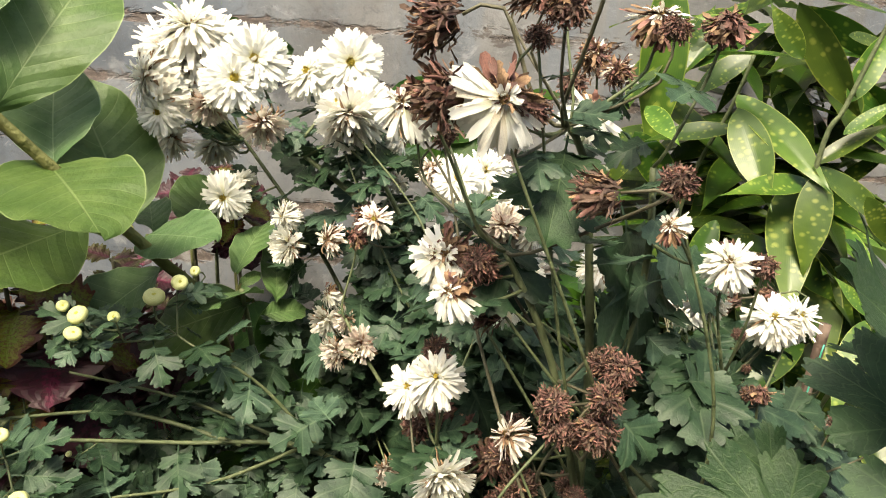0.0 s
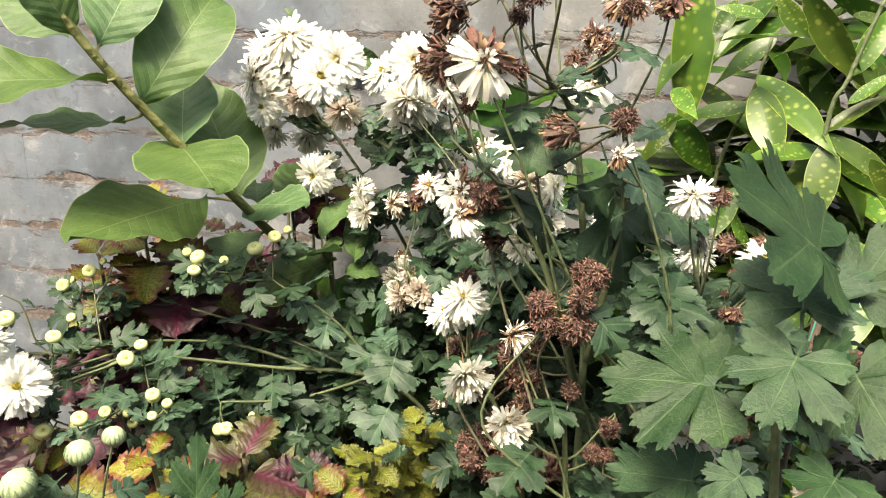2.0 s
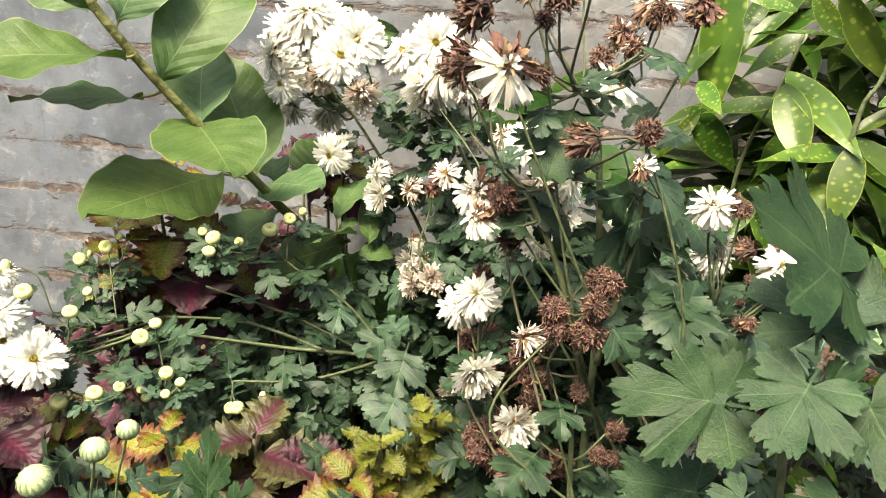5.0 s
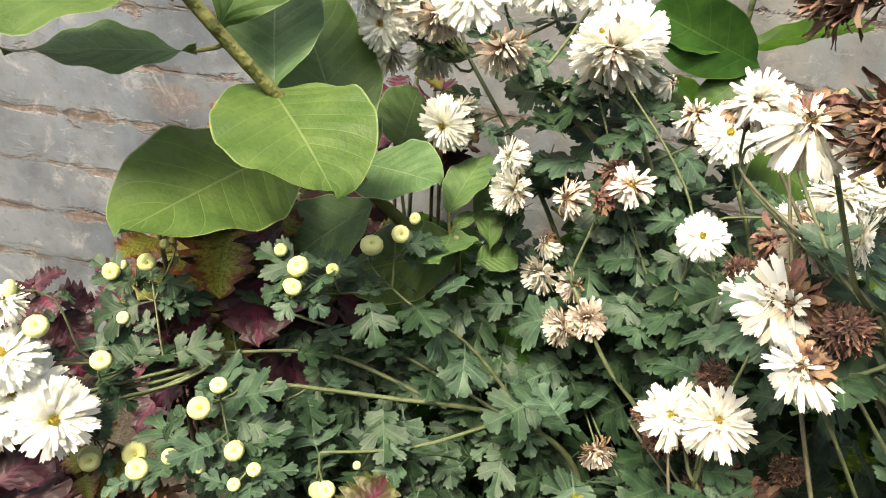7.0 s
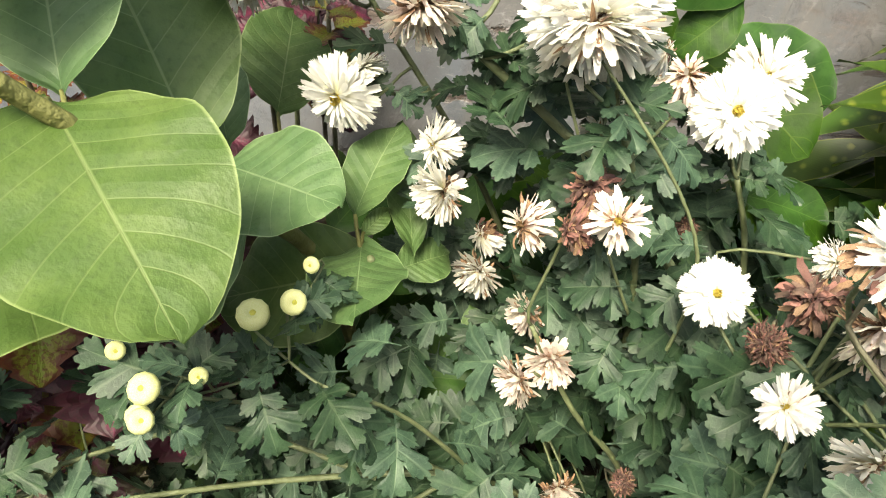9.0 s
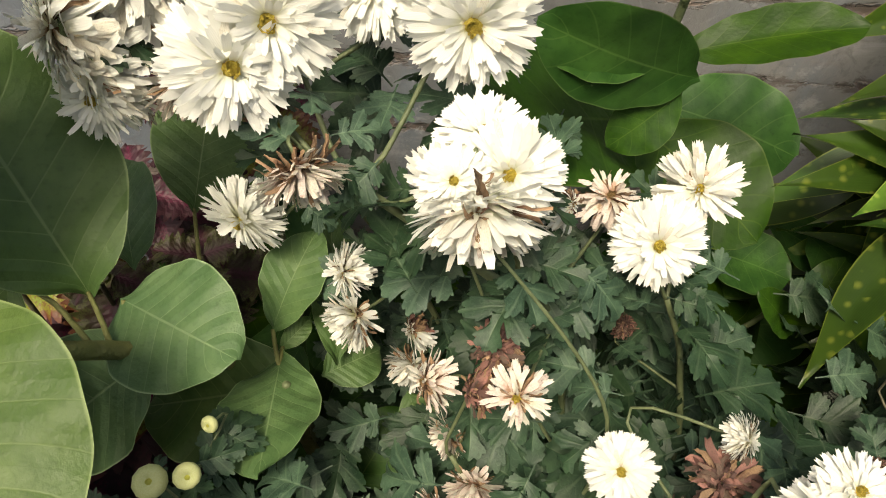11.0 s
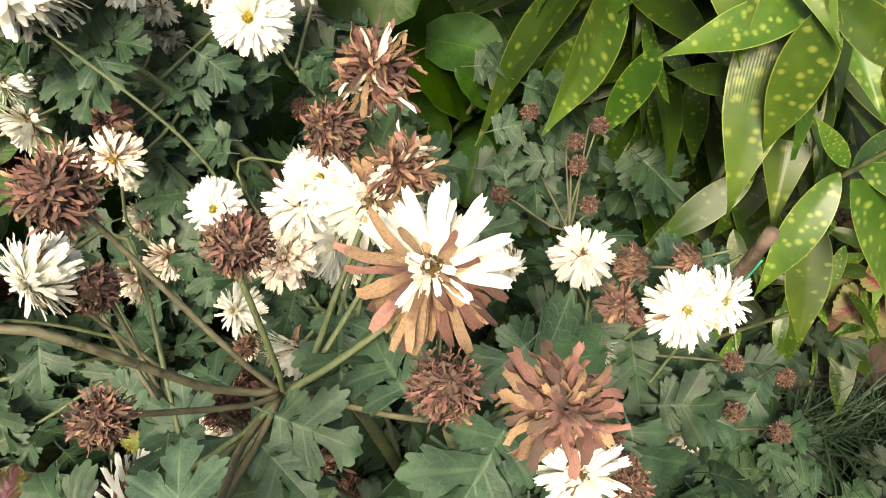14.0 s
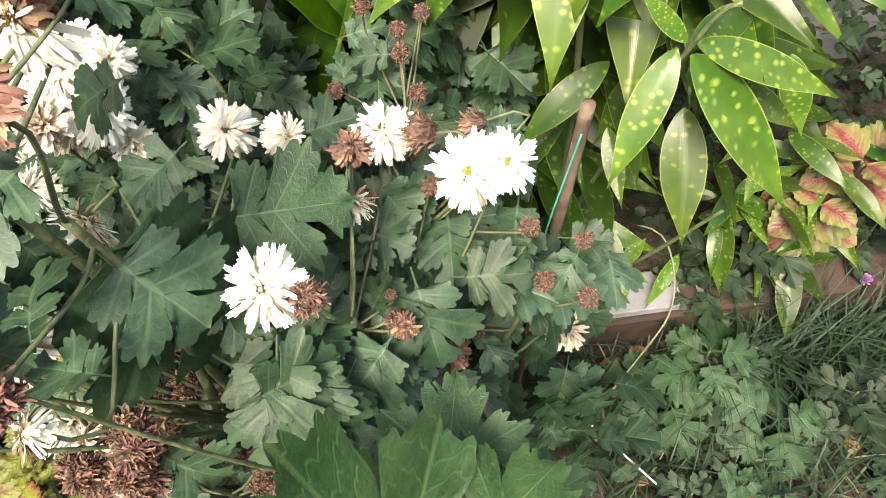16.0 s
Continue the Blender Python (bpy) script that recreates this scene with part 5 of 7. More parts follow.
tall.head("dry", (0.002, 0.456, 0.816), (-0.305, -0.683, 0.664), 0.0272, leaves=1)
tall.head("drooping", (-0.017, 0.479, 0.814), (-0.463, -0.801, 0.380), 0.0453, leaves=1)
tall.head("dry", (0.004, 0.477, 0.804), (-0.075, -0.960, 0.268), 0.0324, leaves=1)
tall.head("drylong", (0.017, 0.470, 0.777), (0.047, -0.935, -0.351), 0.0312, leaves=1)
tall.head("fading", (-0.035, 0.550, 0.677), (-0.519, -0.643, 0.563), 0.0466, leaves=1)
tall.head("fading", (-0.016, 0.522, 0.700), (-0.160, -0.650, 0.743), 0.0451, leaves=1)
tall.head("dry", (-0.014, 0.560, 0.707), (-0.273, -0.699, 0.661), 0.0279, leaves=1)
tall.head("dry", (-0.028, 0.657, 0.591), (-0.086, -0.646, 0.759), 0.0217, leaves=1)
tall.head("hangblush", (-0.044, 0.706, 0.491), (-0.288, -0.923, 0.256), 0.0258, leaves=1)
tall.head("hanging", (-0.010, 0.492, 0.633), (0.295, -0.909, -0.294), 0.0474, leaves=1)
tall.head("hanging", (0.030, 0.449, 0.609), (0.283, -0.959, -0.031), 0.0418, leaves=1)
tall.head("dry", (0.011, 0.601, 0.606), (-0.240, -0.755, -0.611), 0.0359, leaves=1)
tall.head("dry", (0.046, 0.465, 0.647), (-0.487, -0.620, -0.615), 0.0315, leaves=1)
tall.head("dry", (0.006, 0.519, 0.552), (0.046, -0.832, 0.553), 0.0383, leaves=1)
tall.head("dry", (0.107, 0.443, 0.588), (-0.586, -0.615, 0.527), 0.0215, leaves=1)
tall.head("dry", (0.120, 0.445, 0.613), (-0.336, -0.651, -0.681), 0.0214, leaves=1)
tall.head("dry", (0.085, 0.456, 0.642), (-0.047, -0.713, 0.700), 0.0201, leaves=1)
tall.head("dry", (0.081, 0.454, 0.690), (0.069, -0.514, -0.855), 0.0196, leaves=1)
tall.head("dry", (0.052, 0.427, 0.731), (0.024, -0.861, 0.509), 0.0285, leaves=1)
tall.head("dry", (0.087, 0.438, 0.756), (0.035, -0.847, -0.530), 0.0273, leaves=1)
tall.head("dry", (0.084, 0.418, 0.741), (-0.088, -0.921, 0.378), 0.0266, leaves=1)
tall.head("dry", (-0.023, 0.602, 0.614), (0.058, -0.847, 0.529), 0.0359, leaves=1)
tall.head("dry", (0.030, 0.469, 0.665), (-0.113, -0.829, 0.548), 0.0267, leaves=1)
tall.head("dry", (0.024, 0.512, 0.526), (0.175, -0.742, 0.647), 0.0328, leaves=1)
tall.head("dry", (-0.001, 0.513, 0.533), (0.057, -0.636, 0.770), 0.0328, leaves=1)
tall.head("dry", (0.015, 0.594, 0.577), (0.056, -0.901, 0.430), 0.0329, leaves=1)
tall.head("star", (0.071, 0.485, 0.539), (-0.453, -0.715, -0.532), 0.0381, leaves=1)
tall.head("hangblush", (-0.048, 0.706, 0.496), (0.197, -0.910, -0.364), 0.0369, leaves=1)
tall.head("dry", (0.094, 0.426, 0.757), (0.372, -0.326, 0.869), 0.0278, leaves=1)
tall.head("dry", (0.082, 0.422, 0.715), (0.272, -0.239, 0.932), 0.0335, leaves=1)
tall.head("dry", (0.057, 0.425, 0.717), (0.355, -0.152, 0.922), 0.0274, leaves=1)
tall.head("blush", (0.032, 0.456, 0.691), (-0.786, 0.160, 0.597), 0.0322, leaves=1)
tall.head("dry", (0.023, 0.522, 0.566), (-0.041, -0.032, 0.999), 0.0356, leaves=1)
tall.head("dry", (-0.006, 0.565, 0.692), (0.288, -0.050, 0.956), 0.0207, leaves=1)
tall.head("hanging", (0.070, 0.630, 0.757), (0.363, -0.887, 0.284), 0.0293, leaves=1)
tall.head("fading", (0.134, 0.623, 0.764), (0.119, -0.665, 0.737), 0.0372, leaves=1)
tall.head("fading", (0.171, 0.615, 0.760), (0.723, -0.607, 0.331), 0.0289, leaves=1)
tall.head("fading", (0.051, 0.694, 0.776), (0.860, -0.397, 0.321), 0.0262, leaves=1)
tall.head("fading", (0.003, 0.609, 0.748), (-0.625, -0.390, 0.677), 0.0314, leaves=1)
tall.head("half", (0.101, 0.403, 0.859), (-0.683, -0.207, 0.701), 0.0224, leaves=1)
tall.head("star", (-0.002, 0.600, 0.617), (-0.196, -0.700, 0.059), 0.0345, leaves=0)
tall.head("star", (0.023, 0.580, 0.617), (0.354, -0.700, 0.440), 0.0345, leaves=0)
tall.head("star", (0.036, 0.550, 0.609), (-0.377, -0.700, 0.166), 0.0391, leaves=0)
tall.head("dry", (-0.004, 0.540, 0.532), (0.119, -0.700, 0.601), 0.0391, leaves=0)
tall.head("dry", (0.016, 0.530, 0.514), (-0.103, -0.700, 0.568), 0.0391, leaves=0)
tall.head("dry", (0.025, 0.520, 0.559), (0.035, -0.700, 0.274), 0.0299, leaves=0)
tall.head("dry", (0.093, 0.500, 0.621), (0.185, -0.700, 0.108), 0.0253, leaves=0)
tall.head("dry", (0.130, 0.500, 0.584), (0.333, -0.700, 0.466), 0.0230, leaves=0)
tall.head("dry", (0.116, 0.500, 0.552), (0.210, -0.700, -0.228), 0.0253, leaves=0)
tall.head("star", (0.073, 0.500, 0.529), (0.094, -0.700, -0.173), 0.0322, leaves=0)
tall.head("dry", (0.049, 0.530, 0.584), (0.378, -0.700, -0.295), 0.0345, leaves=0)
tall.head("dry", (0.013, 0.560, 0.592), (0.368, -0.700, -0.134), 0.0391, leaves=0)
tall.head("dry", (0.055, 0.560, 0.638), (-0.169, -0.700, 0.661), 0.0276, leaves=0)
tall.head("star", (0.036, 0.500, 0.520), (0.301, -0.700, 0.326), 0.0345, leaves=0)
tall.head("dry", (-0.025, 0.620, 0.607), (0.353, -0.700, 0.391), 0.0276, leaves=0)
low.head("fading", (0.176, 0.473, 0.818), (-0.154, -0.500, 0.852), 0.0391, leaves=1)
low.head("dry", (0.196, 0.464, 0.819), (-0.007, -0.228, 0.974), 0.0213, leaves=1)
low.head("hanging", (0.207, 0.560, 0.762), (-0.226, -0.848, -0.480), 0.0368, leaves=1)
low.head("fading", (0.284, 0.585, 0.736), (-0.253, -0.491, 0.833), 0.0502, leaves=1)
low.head("fading", (0.308, 0.588, 0.738), (0.224, -0.639, 0.736), 0.0418, leaves=1)
low.head("fading", (0.230, 0.638, 0.726), (0.012, -0.142, 0.990), 0.0428, leaves=1)
low.head("star", (0.219, 0.560, 0.807), (0.219, -0.422, 0.880), 0.0235, leaves=1)
low.head("drylong", (0.262, 0.616, 0.743), (-0.109, -0.759, 0.642), 0.0306, leaves=1)
low.head("drylong", (0.296, 0.615, 0.748), (-0.076, -0.888, 0.453), 0.0243, leaves=1)
low.head("dry", (0.258, 0.705, 0.688), (-0.168, -0.116, 0.979), 0.0175, leaves=1)
low.head("dry", (0.249, 0.725, 0.713), (-0.019, -0.779, 0.627), 0.0180, leaves=1)
low.head("dry", (0.249, 0.741, 0.722), (0.051, -0.527, 0.848), 0.0163, leaves=1)
low.head("dry", (0.269, 0.750, 0.727), (-0.012, -0.762, 0.648), 0.0163, leaves=1)
low.head("dry", (0.191, 0.728, 0.679), (-0.804, -0.068, 0.591), 0.0172, leaves=1)
low.head("dry", (0.222, 0.784, 0.713), (0.047, -0.219, 0.975), 0.0172, leaves=1)
low.head("dry", (0.320, 0.559, 0.701), (-0.334, -0.443, 0.832), 0.0163, leaves=1)
low.head("dry", (0.355, 0.547, 0.694), (-0.404, -0.641, 0.653), 0.0148, leaves=1)
low.head("dry", (0.328, 0.537, 0.663), (0.014, -0.356, 0.935), 0.0170, leaves=1)
low.head("dry", (0.355, 0.520, 0.662), (-0.195, -0.428, 0.883), 0.0175, leaves=1)
low.head("hangblush", (0.367, 0.578, 0.480), (-0.400, -0.804, 0.439), 0.0397, leaves=1)
low.head("star", (0.232, 0.495, 0.711), (0.084, -0.262, 0.961), 0.0170, leaves=1)
low.head("dry", (0.278, 0.541, 0.590), (-0.002, -0.465, 0.885), 0.0183, leaves=1)
low.head("star", (0.257, 0.527, 0.582), (-0.269, -0.298, 0.916), 0.0294, leaves=1)
low.head("dry", (0.197, 0.456, 0.685), (0.047, -0.272, 0.961), 0.0142, leaves=1)
low.head("dry", (0.199, 0.433, 0.595), (0.094, -0.196, 0.976), 0.0175, leaves=1)
low.head("dry", (0.173, 0.433, 0.628), (0.226, -0.271, 0.936), 0.0147, leaves=1)
low.head("dry", (0.122, 0.442, 0.588), (0.213, -0.203, 0.956), 0.0179, leaves=1)
low.head("hanging", (0.184, 0.413, 0.624), (-0.120, -0.986, -0.115), 0.0412, leaves=1)
low.head("dry", (0.226, 0.500, 0.706), (-0.153, -0.781, 0.606), 0.0177, leaves=1)
low.head("dry", (0.225, 0.512, 0.722), (-0.049, -0.110, 0.993), 0.0087, leaves=1)
low.head("dry", (0.221, 0.571, 0.744), (-0.036, -0.269, 0.962), 0.0076, leaves=1)
low.head("dry", (0.258, 0.590, 0.719), (-0.005, -0.543, 0.840), 0.0148, leaves=1)
ALL_HEADS = len(FLOWERS)
budding.tuft((-0.326, 0.716, 0.552), 0.044, 15, 0.035, "chrys", 0.045)
budding.tuft((-0.247, 0.722, 0.606), 0.044, 15, 0.035, "chrys", 0.045)
budding.tuft((-0.288, 0.715, 0.506), 0.044, 15, 0.035, "chrys", 0.045)
budding.tuft((-0.313, 0.628, 0.515), 0.044, 15, 0.035, "chrys", 0.045)
budding.tuft((-0.222, 0.662, 0.500), 0.044, 15, 0.035, "chrys", 0.045)
budding.tuft((-0.140, 0.699, 0.531), 0.044, 15, 0.035, "chrys", 0.045)
budding.tuft((-0.398, 0.733, 0.582), 0.044, 15, 0.035, "chrys", 0.045)
budding.tuft((-0.133, 0.694, 0.534), 0.044, 15, 0.035, "chrys", 0.045)
budding.tuft((-0.228, 0.749, 0.587), 0.044, 15, 0.035, "chrys", 0.045)
budding.tuft((-0.298, 0.725, 0.509), 0.044, 15, 0.035, "chrys", 0.045)
budding.tuft((-0.288, 0.749, 0.572), 0.044, 15, 0.035, "chrys", 0.045)
budding.tuft((-0.232, 0.720, 0.556), 0.044, 15, 0.035, "chrys", 0.045)
budding.tuft((-0.180, 0.761, 0.584), 0.044, 15, 0.035, "chrys", 0.045)
budding.tuft((-0.130, 0.683, 0.516), 0.044, 15, 0.035, "chrys", 0.045)
budding.tuft((-0.234, 0.672, 0.491), 0.044, 15, 0.035, "chrys", 0.045)
budding.tuft((-0.314, 0.702, 0.526), 0.044, 15, 0.035, "chrys", 0.045)
budding.tuft((-0.213, 0.737, 0.594), 0.044, 15, 0.035, "chrys", 0.045)
white.tuft((-0.065, 0.784, 0.664), 0.05, 12, 0.03, "chrys", 0.07)
white.tuft((-0.032, 0.773, 0.627), 0.05, 12, 0.03, "chrys", 0.07)
white.tuft((-0.051, 0.782, 0.662), 0.05, 12, 0.03, "chrys", 0.07)
white.tuft((-0.138, 0.861, 0.733), 0.05, 12, 0.03, "chrys", 0.07)
white.tuft((-0.041, 0.851, 0.809), 0.05, 12, 0.03, "chrys", 0.07)
white.tuft((0.014, 0.810, 0.750), 0.05, 12, 0.03, "chrys", 0.07)
white.tuft((-0.112, 0.816, 0.738), 0.05, 12, 0.03, "chrys", 0.07)
white.tuft((0.014, 0.725, 0.645), 0.05, 12, 0.03, "chrys", 0.07)
white.tuft((-0.079, 0.813, 0.730), 0.05, 12, 0.03, "chrys", 0.07)
white.tuft((-0.032, 0.783, 0.772), 0.05, 12, 0.03, "chrys", 0.07)
white.tuft((0.089, 0.803, 0.681), 0.05, 12, 0.03, "chrys", 0.07)
white.tuft((-0.040, 0.886, 0.819), 0.05, 12, 0.03, "chrys", 0.07)
white.tuft((-0.140, 0.836, 0.732), 0.05, 12, 0.03, "chrys", 0.07)
white.tuft((-0.042, 0.781, 0.679), 0.05, 12, 0.03, "chrys", 0.07)
white.tuft((0.115, 0.769, 0.655), 0.05, 12, 0.03, "chrys", 0.07)
white.tuft((0.003, 0.681, 0.740), 0.05, 12, 0.03, "chrys", 0.07)
white.tuft((-0.063, 0.770, 0.661), 0.05, 12, 0.03, "chrys", 0.07)
white.tuft((0.121, 0.863, 0.626), 0.05, 12, 0.03, "chrys", 0.07)
white.tuft((0.068, 0.742, 0.558), 0.095, 4, 0.04, "chrysdark", 0.08)
white.tuft((-0.120, 0.649, 0.652), 0.06, 6, 0.035, "chrys", 0.06)
low.tuft((0.266, 0.576, 0.666), 0.065, 9, 0.035, "chrysdark", 0.07)
low.tuft((0.230, 0.513, 0.747), 0.065, 9, 0.035, "chrysdark", 0.07)
low.tuft((0.176, 0.446, 0.719), 0.065, 9, 0.035, "chrysdark", 0.07)
low.tuft((0.200, 0.475, 0.745), 0.065, 9, 0.035, "chrysdark", 0.07)
low.tuft((0.368, 0.554, 0.389), 0.065, 9, 0.035, "chrysdark", 0.07)
low.tuft((0.155, 0.468, 0.728), 0.065, 9, 0.035, "chrysdark", 0.07)
low.tuft((0.161, 0.463, 0.724), 0.065, 9, 0.035, "chrysdark", 0.07)
tall.tuft((0.138, 0.477, 0.849), 0.07, 6, 0.04, "chrysdark", 0.08)
tall.tuft((0.136, 0.446, 0.856), 0.07, 6, 0.04, "chrysdark", 0.08)
tall.tuft((0.067, 0.488, 0.672), 0.07, 6, 0.04, "chrysdark", 0.08)
budding.tuft((-0.300, 0.660, 0.440), 0.06, 18, 0.055, "chrys", 0.09, False)
budding.tuft((-0.200, 0.620, 0.420), 0.06, 18, 0.055, "chrys", 0.09, False)
budding.tuft((-0.400, 0.620, 0.460), 0.05, 14, 0.055, "chrys", 0.09, False)
budding.tuft((-0.100, 0.660, 0.460), 0.065, 16, 0.055, "chrys", 0.09, False)
tall.tuft((0.020, 0.620, 0.460), 0.07, 22, 0.055, "chrysdark", 0.09, False)
tall.tuft((0.080, 0.550, 0.480), 0.07, 22, 0.055, "chrysdark", 0.09, False)
tall.tuft((0.000, 0.550, 0.420), 0.07, 18, 0.055, "chrysdark", 0.09, False)
white.tuft((0.120, 0.680, 0.550), 0.07, 18, 0.055, "chrys", 0.09, False)
low.tuft((0.160, 0.620, 0.550), 0.07, 22, 0.055, "chrysdark", 0.09, False)
low.tuft((0.240, 0.500, 0.520), 0.07, 22, 0.055, "chrysdark", 0.09, False)
low.tuft((0.300, 0.600, 0.500), 0.06, 22, 0.055, "chrysdark", 0.09, False)
low.tuft((0.360, 0.520, 0.420), 0.06, 18, 0.055, "chrysdark", 0.09, False)
low.tuft((0.180, 0.460, 0.520), 0.07, 22, 0.055, "chrysdark", 0.09, False)
tall.tuft((0.100, 0.420, 0.480), 0.07, 18, 0.055, "chrysdark", 0.09, False)
white.tuft((-0.160, 0.800, 0.520), 0.06, 18, 0.055, "chrys", 0.09, False)
white.tuft((0.000, 0.800, 0.550), 0.06, 18, 0.055, "chrys", 0.09, False)
white.tuft((0.100, 0.830, 0.550), 0.06, 12, 0.055, "chrys", 0.09, False)
white.tuft((-0.200, 0.900, 0.620), 0.05, 14, 0.055, "chrys", 0.09, False)
tall.tuft((0.050, 0.460, 0.400), 0.08, 20, 0.055, "chrysdark", 0.09, False)
low.tuft((0.280, 0.480, 0.400), 0.07, 20, 0.055, "chrysdark", 0.09, False)
tall.tuft((-0.050, 0.500, 0.400), 0.07, 20, 0.055, "chrysdark", 0.09, False)
low.tuft((0.400, 0.600, 0.320), 0.06, 16, 0.055, "chrysdark", 0.09, False)
for base, tip, face, width, pick in (
    ((0.190, 0.339, 0.708), (0.092, 0.374, 0.698), (-0.250, -0.870, 1.420), 1.10, 0),
    ((0.214, 0.314, 0.755), (0.177, 0.271, 0.713), (-0.300, -0.620, 0.800), 1.15, 1),
    ((0.250, 0.360, 0.791), (0.155, 0.320, 0.868), (-0.250, -0.600, 0.900), 0.95, 4),
    ((0.220, 0.335, 0.754), (0.234, 0.385, 0.825), (-0.250, -0.620, 0.850), 1.15, 5),
    ((0.258, 0.360, 0.764), (0.294, 0.375, 0.825), (-0.300, -0.650, 0.800), 1.10, 0),
    ((0.248, 0.330, 0.740), (0.265, 0.270, 0.698), (-0.450, -0.800, 0.500), 1.10, 1),
    ((0.182, 0.345, 0.708), (0.159, 0.325, 0.679), (-0.350, -0.800, 0.600), 1.10, 2),
    ((0.211, 0.400, 0.686), (0.159, 0.420, 0.721), (-0.300, -0.850, 0.700), 1.00, 3),
    ((0.228, 0.340, 0.734), (0.240, 0.300, 0.742), (-0.450, -0.800, 0.500), 1.20, 4),
):
    broad.leaf("chrysbig", base, tip, face, width=width, pick=pick)
broad.leaf("chrysbig", (0.190, 0.371, 0.611), (0.105, 0.369, 0.621), (-0.239, -0.811, 1.534), width=1.00)
broad.leaf("chrysbig", (0.181, 0.287, 0.677), (0.151, 0.278, 0.653), (-0.320, -0.783, 0.533), width=1.00)
broad.leaf("chrysbig", (0.239, 0.290, 0.679), (0.201, 0.244, 0.671), (-0.427, -0.747, 0.509), width=1.00)
broad.leaf("chrysbig", (0.245, 0.373, 0.778), (0.259, 0.433, 0.790), (0.020, -0.279, 0.960), width=1.15)
broad.leaf("chrysbig", (0.273, 0.365, 0.763), (0.270, 0.391, 0.779), (-0.037, -0.199, 0.979), width=1.30)
broad.leaf("chrysbig", (0.284, 0.378, 0.725), (0.326, 0.395, 0.723), (-0.118, -0.195, 1.974), width=1.00)
tall.leaf("chrysdark", (0.109, 0.486, 0.854), (0.160, 0.451, 0.822), (0.375, -0.476, 1.795), width=1.10)
low.leaf("chryspale", (0.134, 0.533, 0.794), (0.218, 0.533, 0.794), (0.213, -0.572, 0.792), width=1.05)
tall.leaf("chryspale", (0.057, 0.486, 0.897), (0.033, 0.402, 0.858), (0.050, -0.350, 1.000), width=0.85)
low.leaf("chrysdark", (0.173, 0.479, 0.739), (0.179, 0.426, 0.707), (0.200, -0.343, 0.918), width=1.00)
tall.leaf("chrysdark", (0.140, 0.546, 0.890), (0.097, 0.536, 0.884), (0.407, -0.668, 1.623), width=1.00)
tall.leaf("chrysdark", (0.158, 0.518, 0.874), (0.127, 0.499, 0.862), (0.356, -0.603, 1.714), width=1.00)
white.leaf("chrysdark", (0.054, 0.830, 0.606), (0.152, 0.879, 0.635), (0.210, -0.732, 0.648), width=0.90)
tall.leaf("chrysdark", (0.032, 0.521, 0.819), (0.011, 0.440, 0.803), (0.317, -0.335, 1.887), width=1.00)
tall.leaf("chrysdark", (0.032, 0.537, 0.806), (0.073, 0.504, 0.763), (0.218, -0.409, 1.886), width=1.00)
tall.leaf("chrysdark", (0.009, 0.529, 0.800), (-0.040, 0.520, 0.792), (0.381, -0.404, 1.832), width=0.80)
low.leaf("chrysdark", (0.098, 0.497, 0.860), (0.153, 0.472, 0.735), (0.041, -0.351, 1.936), width=1.00)
tall.leaf("chrysdark", (0.039, 0.509, 0.865), (0.047, 0.434, 0.855), (0.494, -0.429, 0.756), width=1.10)
white.leaf("chrysdark", (-0.046, 0.802, 0.686), (-0.049, 0.757, 0.633), (-0.276, -0.701, 1.658), width=1.10)
white.leaf("chrysdark", (0.058, 0.740, 0.632), (0.062, 0.714, 0.526), (-0.423, -0.545, 1.723), width=1.25)
white.leaf("chrysdark", (-0.136, 0.875, 0.749), (-0.144, 0.841, 0.710), (-0.108, -0.841, 1.530), width=1.10)
budding.leaf("chrysdark", (-0.149, 0.715, 0.556), (-0.130, 0.674, 0.511), (-0.105, -0.523, 1.846), width=1.10)
budding.leaf("chrysdark", (-0.244, 0.678, 0.534), (-0.217, 0.630, 0.481), (0.105, -0.721, 1.684), width=0.95)
budding.leaf("chrysdark", (-0.160, 0.703, 0.543), (-0.123, 0.681, 0.492), (-0.022, -0.757, 1.653), width=1.10)
white.leaf("chrysdark", (-0.073, 0.835, 0.746), (-0.063, 0.785, 0.713), (0.095, -0.615, 1.782), width=1.10)
white.leaf("chrys", (-0.031, 0.804, 0.787), (0.009, 0.776, 0.773), (-0.015, -0.644, 1.765), width=1.00)
white.leaf("chrysdark", (0.076, 0.809, 0.683), (0.126, 0.822, 0.699), (-0.209, -0.577, 1.789), width=1.00)
budding.stem(((-0.16, 0.52, 0.30), (-0.20, 0.40, 0.42), (-0.24, 0.30, 0.55)), 0.0026, 0.0016, join=False)
budding.leaf("chryspale", (-0.190, 0.290, 0.578), (-0.193, 0.300, 0.664), (0.050, -0.750, 0.650), width=0.5)
budding.leaf("chryspale", (-0.175, 0.280, 0.598), (-0.152, 0.275, 0.645), (0.050, -0.700, 0.700), width=0.5)
